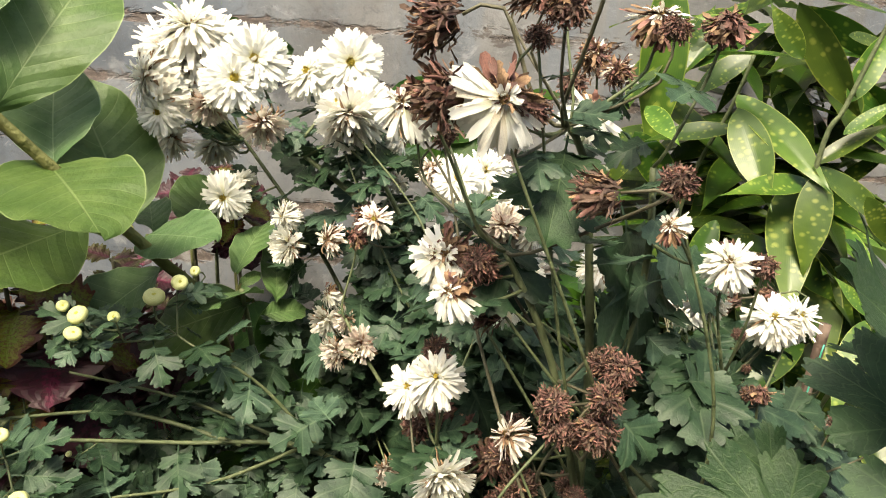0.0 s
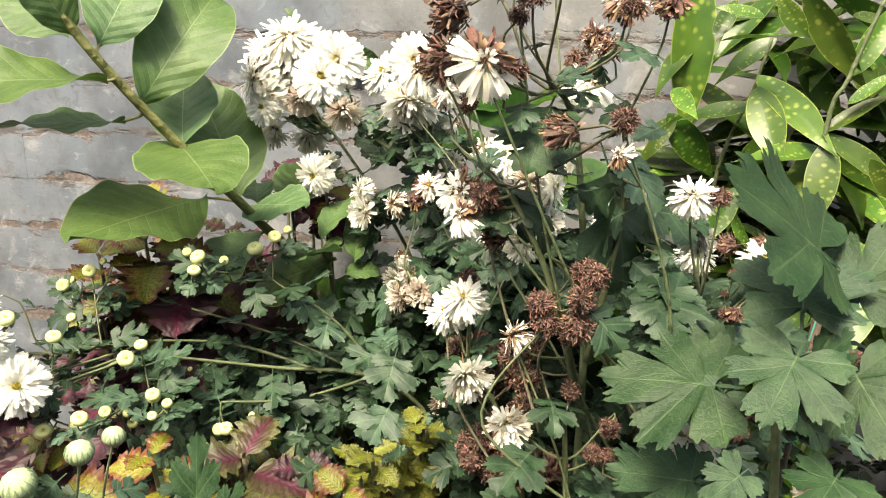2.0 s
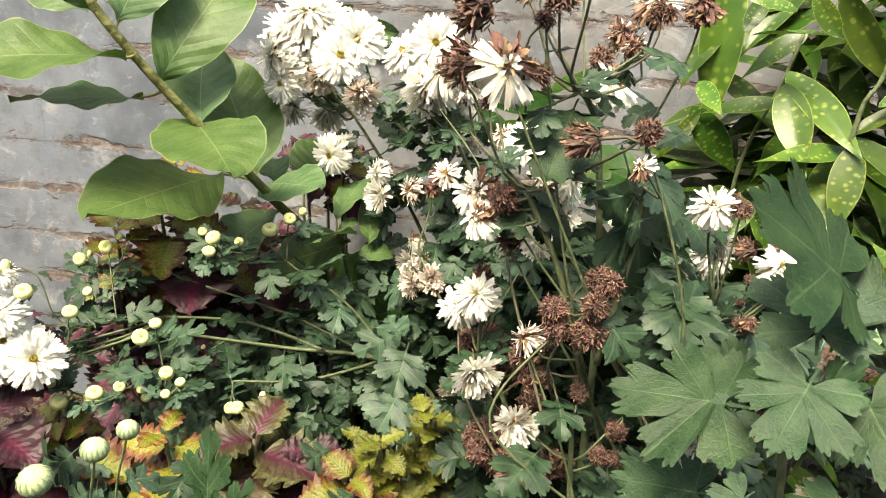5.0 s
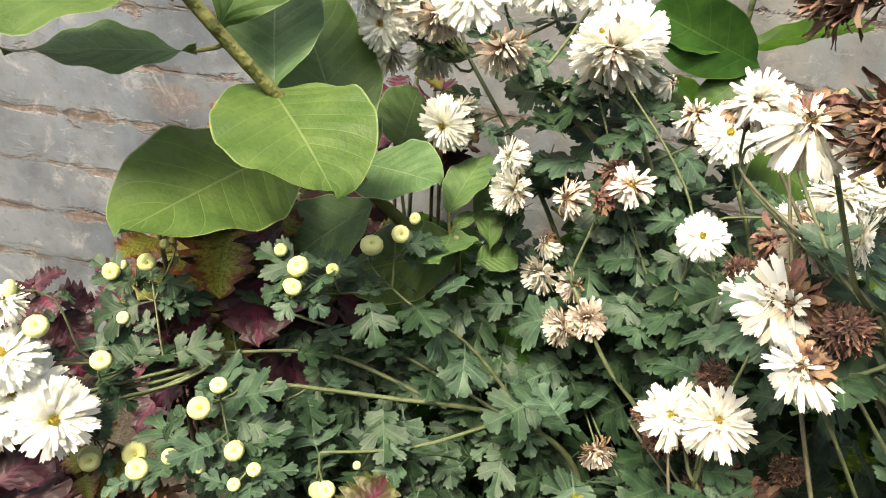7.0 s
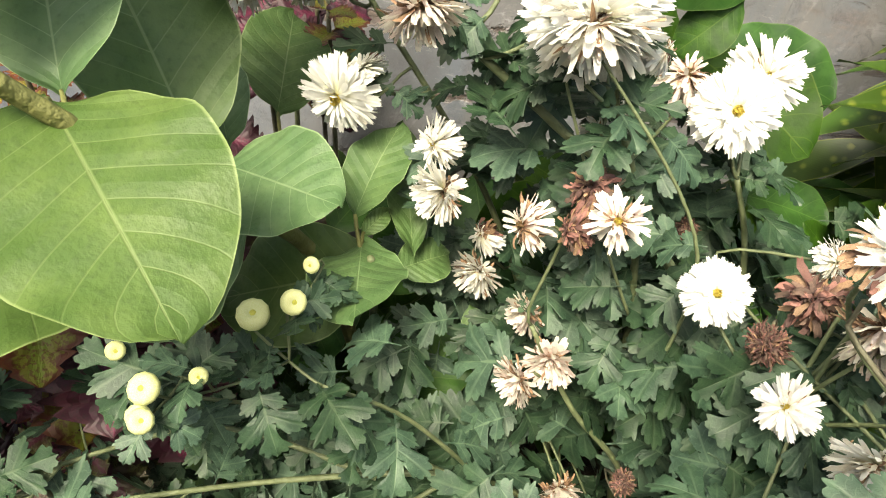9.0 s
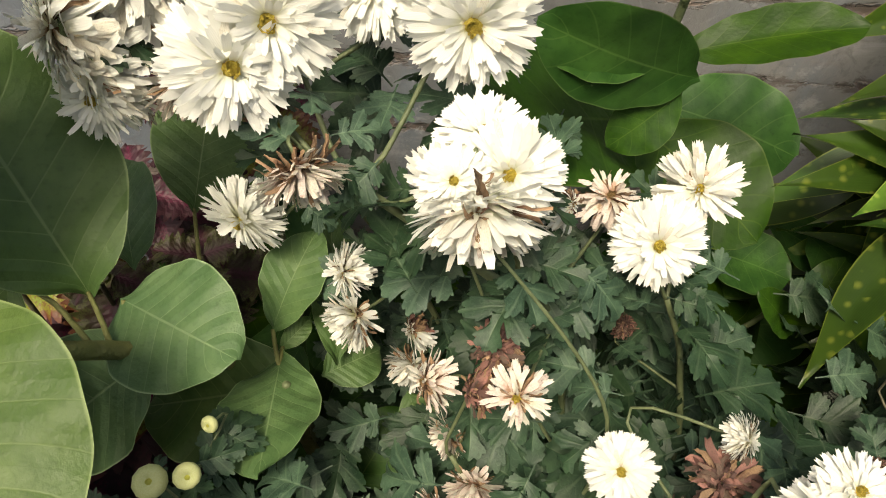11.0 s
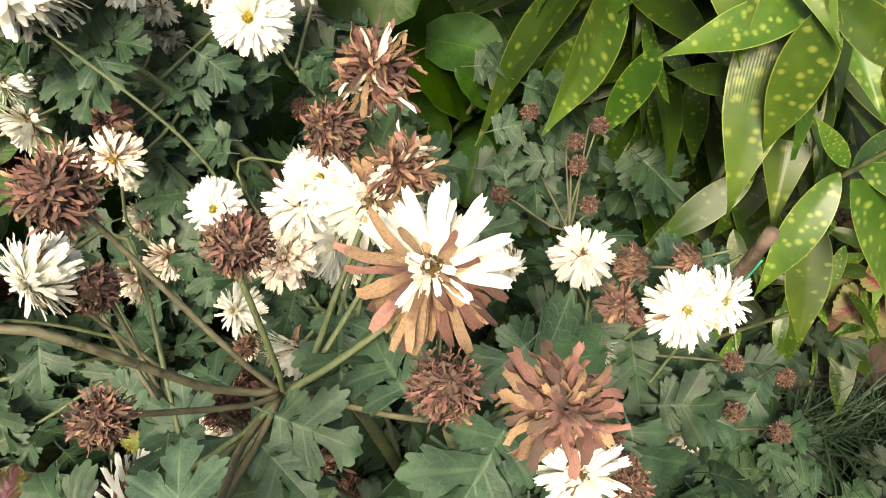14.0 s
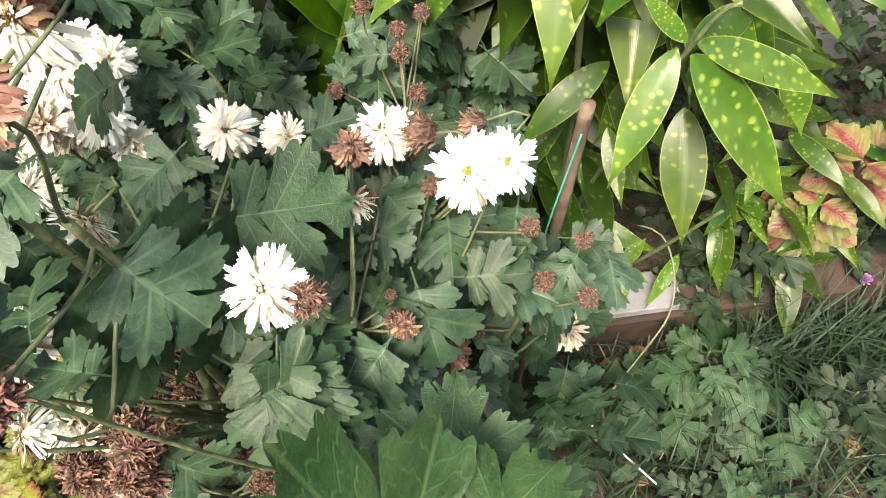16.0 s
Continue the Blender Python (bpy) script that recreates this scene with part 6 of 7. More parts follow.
# long thin stems under the upper heads
stem_rng = random.Random(77)
for at, r in FLOWERS[:ALL_HEADS]:
    plant, foot = (low, (0.235, 0.545, 0.44)) if at.x > 0.19 else (tall, (0.10, 0.485, 0.47)) if at.y < 0.6 else (white, (0.06, 0.69, 0.48))
    if at.z < 0.67 or at.x < -0.2 or stem_rng.random() < 0.82:
        continue
    foot = Vector(foot) + Vector((stem_rng.gauss(0, 0.05), stem_rng.gauss(0, 0.03), stem_rng.gauss(0.06, 0.06)))
    neck = at + Vector((0, 0.005, -0.5 * r))
    mid = foot.lerp(neck, 0.6) + Vector((stem_rng.gauss(0, 0.018), -0.016, -0.012))
    plant.stem((foot, mid, neck), 0.0016, 0.0009, stem_rng.choice((M_STEM, M_STEM, M_STEM_BROWN)), join=False)
shrub = Plant("broadleaf_shrub", (-0.20, 0.86, 0), "young shrub with large pale green oval leaves by the wall", "shrub", "broadleaf shrubs by the wall")
shrub.stem(((-0.20, 0.86, 0), (-0.22, 0.85, 0.4), (-0.26, 0.82, 0.62), (-0.309, 0.777, 0.708), (-0.36, 0.72, 0.79), (-0.415, 0.685, 0.865), (-0.46, 0.65, 0.94), (-0.52, 0.62, 1.05)), 0.0075, 0.005, M_WOODY)
shrub.stem(((-0.22, 0.85, 0.45), (-0.215, 0.82, 0.58), (-0.218, 0.778, 0.672)), 0.004, 0.003)
for kind, base, tip, face, width in (
    ("round", (-0.392, 0.728, 0.814), (-0.290, 0.590, 0.803), (0.050, -0.300, 0.950), 0.82),
    ("oval", (-0.391, 0.741, 0.806), (-0.423, 0.820, 0.911), (0.150, -0.900, 0.400), 1.10),
    ("oval", (-0.342, 0.800, 0.735), (-0.411, 0.860, 0.900), (0.600, -0.650, 0.400), 1.08),
    ("oval", (-0.425, 0.706, 0.860), (-0.351, 0.800, 1.031), (0.250, -0.920, 0.100), 0.80),
    ("oval", (-0.455, 0.680, 0.928), (-0.433, 0.760, 1.041), (0.350, -0.900, 0.100), 0.95),
    ("oval", (-0.464, 0.650, 0.939), (-0.484, 0.600, 1.023), (0.450, -0.700, 0.500), 0.95),
    ("oval", (-0.435, 0.658, 0.890), (-0.630, 0.580, 0.905), (0.050, -0.340, 0.940), 0.82),
    ("oval", (-0.441, 0.700, 0.842), (-0.575, 0.645, 0.844), (0.000, -0.220, 1.000), 1.00),
    ("oval", (-0.400, 0.820, 0.728), (-0.462, 0.600, 0.728), (0.250, -0.550, 0.800), 1.00),
    ("round", (-0.330, 0.810, 0.722), (-0.242, 0.754, 0.742), (-0.200, -0.400, 0.900), 0.95),
    ("oval", (-0.302, 0.794, 0.690), (-0.413, 0.746, 0.621), (-0.100, -0.400, 0.920), 1.12),
    ("oval", (-0.205, 0.790, 0.655), (-0.342, 0.795, 0.600), (0.100, -0.550, 0.830), 1.15),
    ("oval", (-0.235, 0.820, 0.673), (-0.212, 0.869, 0.742), (-0.450, -0.650, 0.570), 1.05),
    ("oval", (-0.227, 0.812, 0.660), (-0.224, 0.706, 0.688), (-0.100, -0.050, 1.000), 1.10),
    ("oval", (-0.229, 0.812, 0.664), (-0.206, 0.835, 0.676), (0.500, -0.300, 0.800), 0.75),
    ("oval", (-0.310, 0.915, 0.700), (-0.311, 1.023, 0.751), (0.170, -0.878, 0.448), 1.15),
):
    shrub.leaf(kind, base, tip, face, width=width)
    near = min(shrub.nodes, key=lambda q: (q - Vector(base)).length)
    if (near - Vector(base)).length > 0.008:
        along = (Vector(tip) - Vector(base)).normalized()
        shrub.stem((near, near.lerp(Vector(base), 0.55) - along * 0.004, Vector(base) + along * 0.004), 0.0022, 0.0016, M_WOODY, join=False)
shrub.leaf("oval", (-0.186, 0.813, 0.645), (-0.203, 0.930, 0.700), (-0.009, -0.807, 0.590), width=0.50)
shrub.leaf("oval", (-0.332, 0.842, 0.714), (-0.370, 0.942, 0.748), (0.252, -0.835, 0.489), width=0.70)
shrub.leaf("oval", (-0.485, 0.671, 0.937), (-0.578, 0.703, 1.004), (0.565, -0.825, 0.018), width=1.00)
shrub.leaf("oval", (-0.130, 0.837, 0.572), (-0.111, 0.804, 0.536), (-0.124, -0.669, 1.733), width=1.10)
shrub.leaf("oval", (-0.199, 0.813, 0.629), (-0.153, 0.840, 0.634), (-0.041, -0.742, 1.669), width=1.30)
shrub_back = Plant("broadleaf_shrub", (0.07, 1.04, 0), "small shrub with glossy dark oval leaves against the wall", "shrub", "broadleaf shrubs by the wall")
shrub_back.stem(((0.07, 1.04, 0), (0.06, 1.035, 0.4), (0.055, 1.022, 0.72), (0.045, 0.97, 0.86), (0.04, 0.95, 0.92)), 0.006, 0.003, M_STEM)
shrub_back.stem(((0.07, 1.04, 0.2), (0.16, 0.98, 0.42), (0.20, 0.93, 0.56), (0.21, 0.92, 0.62)), 0.004, 0.0025, M_STEM)
shrub_back.leaf("ovaldark", (0.034, 0.937, 0.857), (-0.056, 0.913, 0.881), (-0.180, -0.823, 1.539), width=0.85)
shrub_back.leaf("ovaldark", (0.040, 0.938, 0.858), (0.144, 0.914, 0.911), (-0.377, -0.789, 1.485), width=0.60)
shrub_back.leaf("ovaldark", (0.049, 0.981, 0.765), (0.135, 0.880, 0.750), (-0.329, -0.693, 1.641), width=1.15)
shrub_back.leaf("ovaldark", (0.049, 1.007, 0.748), (-0.084, 0.884, 0.849), (-0.150, -0.775, 1.614), width=1.00)
shrub_back.leaf("ovaldark", (0.056, 1.028, 0.740), (-0.011, 1.005, 0.808), (-0.197, -0.793, 1.576), width=1.25)
shrub_back.leaf("ovaldark", (0.076, 1.038, 0.749), (0.209, 0.992, 0.746), (-0.364, -0.733, 1.575), width=0.95)
shrub_back.leaf("ovaldark", (0.113, 0.961, 0.660), (0.235, 0.989, 0.545), (-0.368, -0.601, 1.709), width=1.30)
shrub_back.leaf("ovaldark", (0.225, 0.892, 0.601), (0.268, 0.946, 0.660), (-0.478, -0.542, 0.691), width=0.70)
shrub_back.leaf("ovaldark", (0.222, 0.894, 0.603), (0.184, 0.906, 0.650), (0.564, -0.548, 0.781), width=1.00)
shrub_back.leaf("ovaldark", (0.235, 0.978, 0.486), (0.345, 0.930, 0.453), (-0.444, -0.486, 1.753), width=1.25)
shrub_back.leaf("ovaldark", (0.194, 0.900, 0.620), (0.292, 0.910, 0.632), (0.000, 0.000, 1.000), width=0.60)
shrub_back.leaf("ovaldark", (0.158, 1.036, 0.567), (0.213, 0.983, 0.538), (-0.250, -0.644, 1.723), width=1.50)
shrub_back.leaf("ovaldark", (0.155, 0.989, 0.534), (0.123, 0.891, 0.523), (-0.202, -0.583, 1.787), width=1.20)
shrub_back.leaf("ovaldark", (0.184, 0.953, 0.484), (0.333, 0.943, 0.462), (-0.323, -0.538, 1.778), width=0.90)
shrub_back.leaf("ovaldark", (0.167, 0.961, 0.517), (0.227, 1.013, 0.561), (-0.265, -0.617, 1.741), width=1.20)
shrub_back.leaf("ovaldark", (-0.173, 0.780, 0.499), (-0.134, 0.834, 0.547), (0.084, -0.416, 1.906), width=1.20)
shrub_back.leaf("ovaldark", (0.165, 0.966, 0.475), (0.235, 1.054, 0.528), (0.064, -0.757, 1.650), width=1.20)
shrub_back.leaf("ovaldark", (0.232, 0.946, 0.463), (0.321, 0.972, 0.479), (-0.020, -0.717, 1.697), width=1.20)
shrub_back.leaf("ovaldark", (0.195, 0.975, 0.480), (0.144, 1.053, 0.527), (0.097, -0.758, 1.645), width=1.20)
shrub_back.leaf("ovaldark", (0.060, 0.932, 0.844), (-0.053, 0.873, 0.890), (-0.206, -0.966, 0.153), width=0.90)
shrub_back.leaf("ovaldark", (0.050, 0.927, 0.836), (0.004, 0.902, 0.798), (-0.229, -0.951, 0.210), width=1.00)
shoot = Plant("broadleaf_shrub", (-0.33, 1.12, 0), "thin shoot with pale oval leaves against the wall", "shrub", "broadleaf shrubs by the wall")
shoot.stem(((-0.33, 1.12, 0), (-0.33, 1.13, 0.5), (-0.34, 1.13, 0.96)), 0.004, 0.0025)
shoot.leaf("oval", (-0.349, 1.206, 0.967), (-0.378, 1.201, 1.091), (0.274, -0.959, -0.077), width=0.90)
shoot.leaf("oval", (-0.334, 1.209, 0.973), (-0.253, 1.200, 1.034), (0.227, -0.972, -0.060), width=0.90)
shoot.leaf("oval", (-0.319, 1.196, 0.911), (-0.219, 1.178, 0.926), (0.213, -0.977, 0.001), width=0.90)
shoot.leaf("oval", (-0.338, 1.206, 0.962), (-0.448, 1.191, 1.077), (0.295, -0.953, -0.071), width=0.90)
shoot.leaf("oval", (-0.359, 1.184, 0.878), (-0.294, 1.179, 0.963), (0.254, -0.967, -0.000), width=0.90)
spotted = Plant("dracaena", (0.40, 0.84, 0), "leafy dracaena with gold-spotted glossy green leaves", "houseplant")
spotted.stem(((0.40, 0.84, 0), (0.44, 0.80, 0.35), (0.48, 0.716, 0.688), (0.50, 0.70, 0.74)), 0.0038, 0.0022)
spotted.stem(((0.39, 0.85, 0), (0.34, 0.89, 0.45), (0.315, 0.895, 0.745), (0.338, 0.845, 0.905), (0.345, 0.83, 0.96)), 0.0038, 0.0022)
spotted.stem(((0.41, 0.84, 0), (0.41, 0.78, 0.5), (0.388, 0.738, 0.845), (0.400, 0.729, 0.915), (0.42, 0.72, 1.0)), 0.0038, 0.0022)
spotted.stem(((0.43, 0.83, 0), (0.52, 0.76, 0.25), (0.58, 0.72, 0.42)), 0.0038, 0.0022)
spotted.leaf("spot", (0.394, 0.790, 0.825), (0.349, 0.664, 0.709), (-0.400, -0.644, 0.652), width=1.25)
spotted.leaf("spot", (0.467, 0.842, 0.735), (0.431, 0.696, 0.629), (-0.366, -0.656, 0.660), width=1.15)
spotted.leaf("spot", (0.468, 0.715, 0.688), (0.401, 0.641, 0.609), (-0.289, -0.603, 1.744), width=1.15)
spotted.leaf("spot", (0.479, 0.709, 0.685), (0.596, 0.641, 0.528), (-0.413, -0.540, 1.734), width=1.0)
spotted.leaf("spot", (0.484, 0.717, 0.689), (0.614, 0.680, 0.645), (-0.446, -0.596, 1.668), width=0.90)
spotted.leaf("spot", (0.504, 0.738, 0.586), (0.490, 0.634, 0.500), (-0.334, -0.526, 0.782), width=1.30)
spotted.leaf("spotshaded", (0.480, 0.718, 0.690), (0.567, 0.756, 0.690), (-0.408, -0.657, 0.634), width=1.20)
spotted.leaf("spot", (0.476, 0.718, 0.690), (0.434, 0.735, 0.735), (-0.325, -0.690, 0.647), width=1.00)
spotted.leaf("spot", (0.610, 0.769, 0.605), (0.625, 0.715, 0.537), (-0.464, -0.559, 0.687), width=1.50)
spotted.leaf("spotshaded", (0.429, 0.755, 0.642), (0.330, 0.713, 0.593), (-0.184, -0.647, 1.740), width=1.10)
spotted.leaf("spot", (0.435, 0.744, 0.565), (0.438, 0.674, 0.524), (-0.251, -0.563, 0.788), width=1.10)
spotted.leaf("spotshaded", (0.499, 0.747, 0.649), (0.547, 0.747, 0.591), (-0.377, -0.622, 1.687), width=1.30)
spotted.leaf("spotshaded", (0.400, 0.773, 0.560), (0.336, 0.724, 0.518), (-0.151, -0.607, 1.780), width=1.00)
spotted.leaf("spotshaded", (0.484, 0.792, 0.595), (0.420, 0.748, 0.533), (-0.264, -0.627, 1.734), width=1.10)
spotted.leaf("spot", (0.550, 0.737, 0.608), (0.621, 0.719, 0.552), (-0.439, -0.561, 1.702), width=1.20)
spotted.leaf("spot", (0.651, 0.812, 0.282), (0.628, 0.711, 0.187), (-1.354, -0.312, 0.893), width=1.30)
spotted.leaf("spot", (0.713, 0.810, 0.212), (0.707, 0.712, 0.153), (0.587, -0.520, 0.756), width=1.20)
spotted.leaf("spot", (0.730, 0.815, 0.203), (0.730, 0.725, 0.161), (-1.408, -0.288, 0.880), width=1.00)
spotted.leaf("spotshaded", (0.761, 0.768, 0.184), (0.736, 0.663, 0.121), (-0.429, -0.355, 0.831), width=1.20)
spotted.leaf("spotshaded", (0.761, 0.768, 0.184), (0.811, 0.711, 0.127), (-0.453, -0.368, 0.812), width=1.00)
spotted.leaf("spotshaded", (0.760, 0.765, 0.182), (0.839, 0.763, 0.181), (-0.466, -0.391, 1.794), width=1.20)
spotted.leaf("spot", (0.658, 0.814, 0.307), (0.764, 0.837, 0.321), (-0.433, -0.493, 1.754), width=1.00)
spotted.leaf("spot", (0.729, 0.777, 0.262), (0.805, 0.821, 0.289), (-0.468, -0.450, 1.761), width=1.00)
spotted.leaf("spotshaded", (0.671, 0.842, 0.265), (0.751, 0.791, 0.235), (-0.415, -0.464, 1.782), width=1.20)
spotted.leaf("spot", (0.485, 0.730, 0.303), (0.427, 0.774, 0.329), (-0.214, -0.478, 1.852), width=1.60)
spotted.leaf("spot", (0.482, 0.730, 0.303), (0.475, 0.778, 0.331), (-0.236, -0.478, 1.846), width=1.60)
spotted.leaf("spot", (0.488, 0.726, 0.301), (0.518, 0.707, 0.289), (-0.261, -0.434, 1.862), width=1.60)
spotted.leaf("spot", (0.484, 0.724, 0.299), (0.481, 0.684, 0.275), (-0.240, -0.422, 1.874), width=1.60)
spotted.leaf("spot", (0.485, 0.730, 0.303), (0.522, 0.757, 0.319), (-0.262, -0.463, 1.847), width=1.60)
spotted.leaf("spot", (0.478, 0.728, 0.301), (0.419, 0.725, 0.300), (-0.205, -0.451, 1.869), width=1.60)
spotted.leaf("spot", (0.319, 0.892, 0.743), (0.233, 0.746, 0.728), (0.502, -0.661, 0.746), width=1.25)
spotted.leaf("spotshaded", (0.331, 0.955, 0.764), (0.147, 0.916, 0.773), (-0.403, -0.705, 1.584), width=0.85)
spotted.leaf("spot", (0.305, 0.944, 0.777), (0.193, 0.884, 0.770), (-0.429, -0.686, 1.588), width=1.10)
spotted.leaf("spotshaded", (0.312, 0.897, 0.745), (0.214, 0.915, 0.744), (0.000, 0.000, 1.000), width=0.80)
spotted.leaf("spot", (0.336, 0.864, 0.731), (0.348, 0.804, 0.670), (-1.532, -0.426, 0.579), width=0.96)
spotted.leaf("spotshaded", (0.324, 0.897, 0.748), (0.351, 0.770, 0.786), (-0.572, -0.558, 1.601), width=1.10)
spotted.leaf("spot", (0.302, 0.876, 0.705), (0.245, 0.895, 0.547), (-0.409, -0.560, 1.721), width=1.20)
spotted.leaf("spotshaded", (0.322, 0.899, 0.749), (0.389, 0.923, 0.775), (-0.549, -0.624, 1.556), width=1.20)
spotted.leaf("spotshaded", (0.344, 0.843, 0.718), (0.380, 0.812, 0.702), (-0.570, -0.511, 1.644), width=1.30)
spotted.leaf("spot", (0.233, 0.837, 0.896), (0.242, 0.760, 0.869), (-0.534, -0.652, 0.539), width=1.30)
spotted.leaf("spotshaded", (0.321, 0.892, 0.743), (0.284, 0.828, 0.718), (-0.501, -0.583, 0.640), width=1.20)
spotted.leaf("spotshaded", (0.293, 0.921, 0.796), (0.192, 0.954, 0.804), (-0.419, -0.725, 1.547), width=1.00)
spotted.leaf("spotshaded", (0.366, 0.854, 0.675), (0.354, 0.808, 0.617), (-0.531, -0.484, 0.695), width=1.20)
spotted.leaf("spotshaded", (0.396, 0.851, 0.677), (0.389, 0.787, 0.607), (-0.565, -0.458, 0.686), width=1.20)
spotted.leaf("spotshaded", (0.422, 0.865, 0.690), (0.423, 0.790, 0.638), (-0.601, -0.465, 0.650), width=1.30)
spotted.leaf("spot", (0.268, 0.910, 1.053), (0.263, 0.881, 0.807), (-0.249, -0.968, -0.031), width=0.96)
spotted.leaf("spot", (0.276, 0.805, 0.955), (0.356, 0.743, 0.968), (0.000, 0.000, 1.000), width=1.10)
spotted.leaf("spotshaded", (0.344, 0.829, 0.877), (0.234, 0.871, 0.865), (-0.295, -0.954, 1.055), width=0.96)
spotted.leaf("spot", (0.338, 0.839, 0.914), (0.394, 0.706, 0.833), (-0.366, -0.929, 1.046), width=1.02)
spotted.leaf("spot", (0.329, 0.814, 0.901), (0.341, 0.723, 0.805), (-0.350, -0.934, 0.079), width=1.30)
spotted.leaf("spot", (0.392, 0.736, 0.845), (0.372, 0.692, 0.740), (-0.412, -0.901, 0.134), width=1.28)
spotted.leaf("spot", (0.351, 0.767, 1.014), (0.428, 0.736, 0.891), (-1.395, -0.981, -0.073), width=0.96)
spotted.leaf("spot", (0.384, 0.737, 0.851), (0.477, 0.706, 0.795), (-0.453, -0.885, 1.111), width=1.10)
spotted.leaf("spot", (0.386, 0.738, 0.854), (0.453, 0.726, 0.907), (-0.441, -0.896, 1.050), width=1.00)
spotted.leaf("spot", (0.403, 0.727, 0.887), (0.446, 0.711, 0.931), (-0.452, -0.892, 1.019), width=1.00)
spotted.leaf("spot", (0.411, 0.743, 0.918), (0.452, 0.750, 1.009), (-0.445, -0.894, -0.038), width=1.10)
spotted.leaf("spotshaded", (0.240, 0.889, 0.860), (0.312, 0.867, 0.768), (-0.261, -0.959, 0.110), width=1.40)
spotted.leaf("spot", (0.250, 0.878, 0.854), (0.194, 0.855, 0.785), (-0.219, -0.971, 0.099), width=0.96)
spotted.leaf("spot", (0.399, 0.754, 0.832), (0.282, 0.724, 0.821), (-0.365, -0.925, 1.110), width=1.00)
spotted.leaf("spotshaded", (0.383, 0.761, 0.749), (0.313, 0.762, 0.767), (-0.360, -0.916, 1.178), width=1.30)
spotted.leaf("spot", (0.408, 0.762, 0.985), (0.465, 0.763, 0.978), (-0.437, -0.897, 0.942), width=1.28)
spotted.leaf("spotshaded", (0.366, 0.875, 0.962), (0.287, 0.877, 0.910), (-0.309, -0.951, 0.991), width=1.30)
spotted.leaf("spotshaded", (0.405, 0.892, 0.942), (0.469, 0.870, 0.851), (-0.399, -0.917, 0.028), width=1.40)
spotted.leaf("spot", (0.351, 0.740, 0.958), (0.313, 0.753, 1.012), (-0.355, -0.933, -0.064), width=1.40)
spotted.leaf("spot", (0.426, 0.702, 0.828), (0.466, 0.688, 0.770), (-0.476, -0.868, 0.139), width=1.30)
spotted.leaf("spotshaded", (0.309, 0.776, 0.779), (0.271, 0.753, 0.704), (-0.303, -0.932, 0.200), width=1.30)
spotted.leaf("spotshaded", (0.381, 0.743, 0.760), (0.444, 0.729, 0.698), (-0.424, -0.881, 0.208), width=1.40)
spotted.leaf("spotshaded", (0.280, 0.848, 0.959), (0.313, 0.868, 1.022), (-0.286, -0.956, -0.063), width=1.30)
spotted.leaf("spot", (0.331, 0.827, 0.986), (0.269, 0.829, 1.004), (-0.298, -0.952, 0.930), width=1.30)
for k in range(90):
    spotted.spray("spotshaded", (0.43 + 0.16 * math.sin(k * 2.4) * ((k % 7) / 7), 0.98 + 0.10 * math.cos(k * 1.7) * ((k % 5) / 5), 0.62 + 0.42 * ((k * 0.618) % 1)), 0.19, (0, -0.3, -0.3))
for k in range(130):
    spotted.spray("spot" if k % 6 == 0 else "spotshaded", (0.45 + 0.17 * math.sin(k * 2.4) * ((k % 7) / 7), 0.92 + 0.16 * math.cos(k * 1.7) * ((k % 5) / 5), 0.22 + 0.6 * ((k * 0.618) % 1)), 0.17, (0, -0.3, -0.2))
coleus((-0.510, 0.580, 0.428), "col_yellow", 12, 0.12, "coleus with yellow leaves edged and flecked in red")
coleus((-0.344, 0.515, 0.506), "col_yellow", 16, 0.085, "coleus with yellow leaves edged and flecked in red")
coleus((-0.615, 0.607, 0.391), "col_purple", 10, 0.1, "coleus with dark purple scalloped leaves and magenta ribs")
coleus((-0.119, 0.516, 0.508), "col_lime", 14, 0.07, "coleus with lime yellow leaves flecked in brown")
coleus((-0.254, 0.544, 0.493), "col_green", 10, 0.115, "coleus with green leaves flushed dark purple")
coleus((-0.300, 0.526, 0.458), "col_lime", 12, 0.08, "coleus with lime yellow leaves flecked in brown")
coleus((-0.573, 0.532, 0.483), "col_purple", 10, 0.12, "coleus with dark purple scalloped leaves and magenta ribs")
coleus((-0.508, 0.725, 0.664), "col_yellow", 12, 0.085, "coleus with yellow leaves edged and flecked in red")
coleus((-0.462, 0.760, 0.685), "col_yellow", 12, 0.11, "coleus with yellow leaves edged and flecked in red")
coleus((-0.426, 0.763, 0.648), "col_purple", 14, 0.125, "coleus with dark purple scalloped leaves and magenta ribs")
coleus((-0.502, 0.709, 0.583), "col_purple", 12, 0.075, "coleus with dark purple scalloped leaves and magenta ribs")
coleus((-0.300, 1.080, 0.740), "col_purple", 10, 0.075, "coleus with dark purple scalloped leaves and magenta ribs")
coleus((-0.403, 0.899, 0.662), "col_green", 10, 0.07, "coleus with green leaves flushed dark purple")
coleus((-0.191, 0.549, 0.481), "col_purple", 8, 0.07, "coleus with dark purple scalloped leaves and magenta ribs")
coleus((-0.538, 0.603, 0.440), "col_yellow", 10, 0.075, "coleus with yellow leaves edged and flecked in red")
coleus((-0.583, 0.573, 0.436), "col_purple", 10, 0.08, "coleus with dark purple scalloped leaves and magenta ribs")
coleus((-0.055, 0.574, 0.530), "col_lime", 12, 0.06, "coleus with lime yellow leaves flecked in brown")
coleus((-0.106, 0.518, 0.525), "col_lime", 12, 0.06, "coleus with lime yellow leaves flecked in brown")
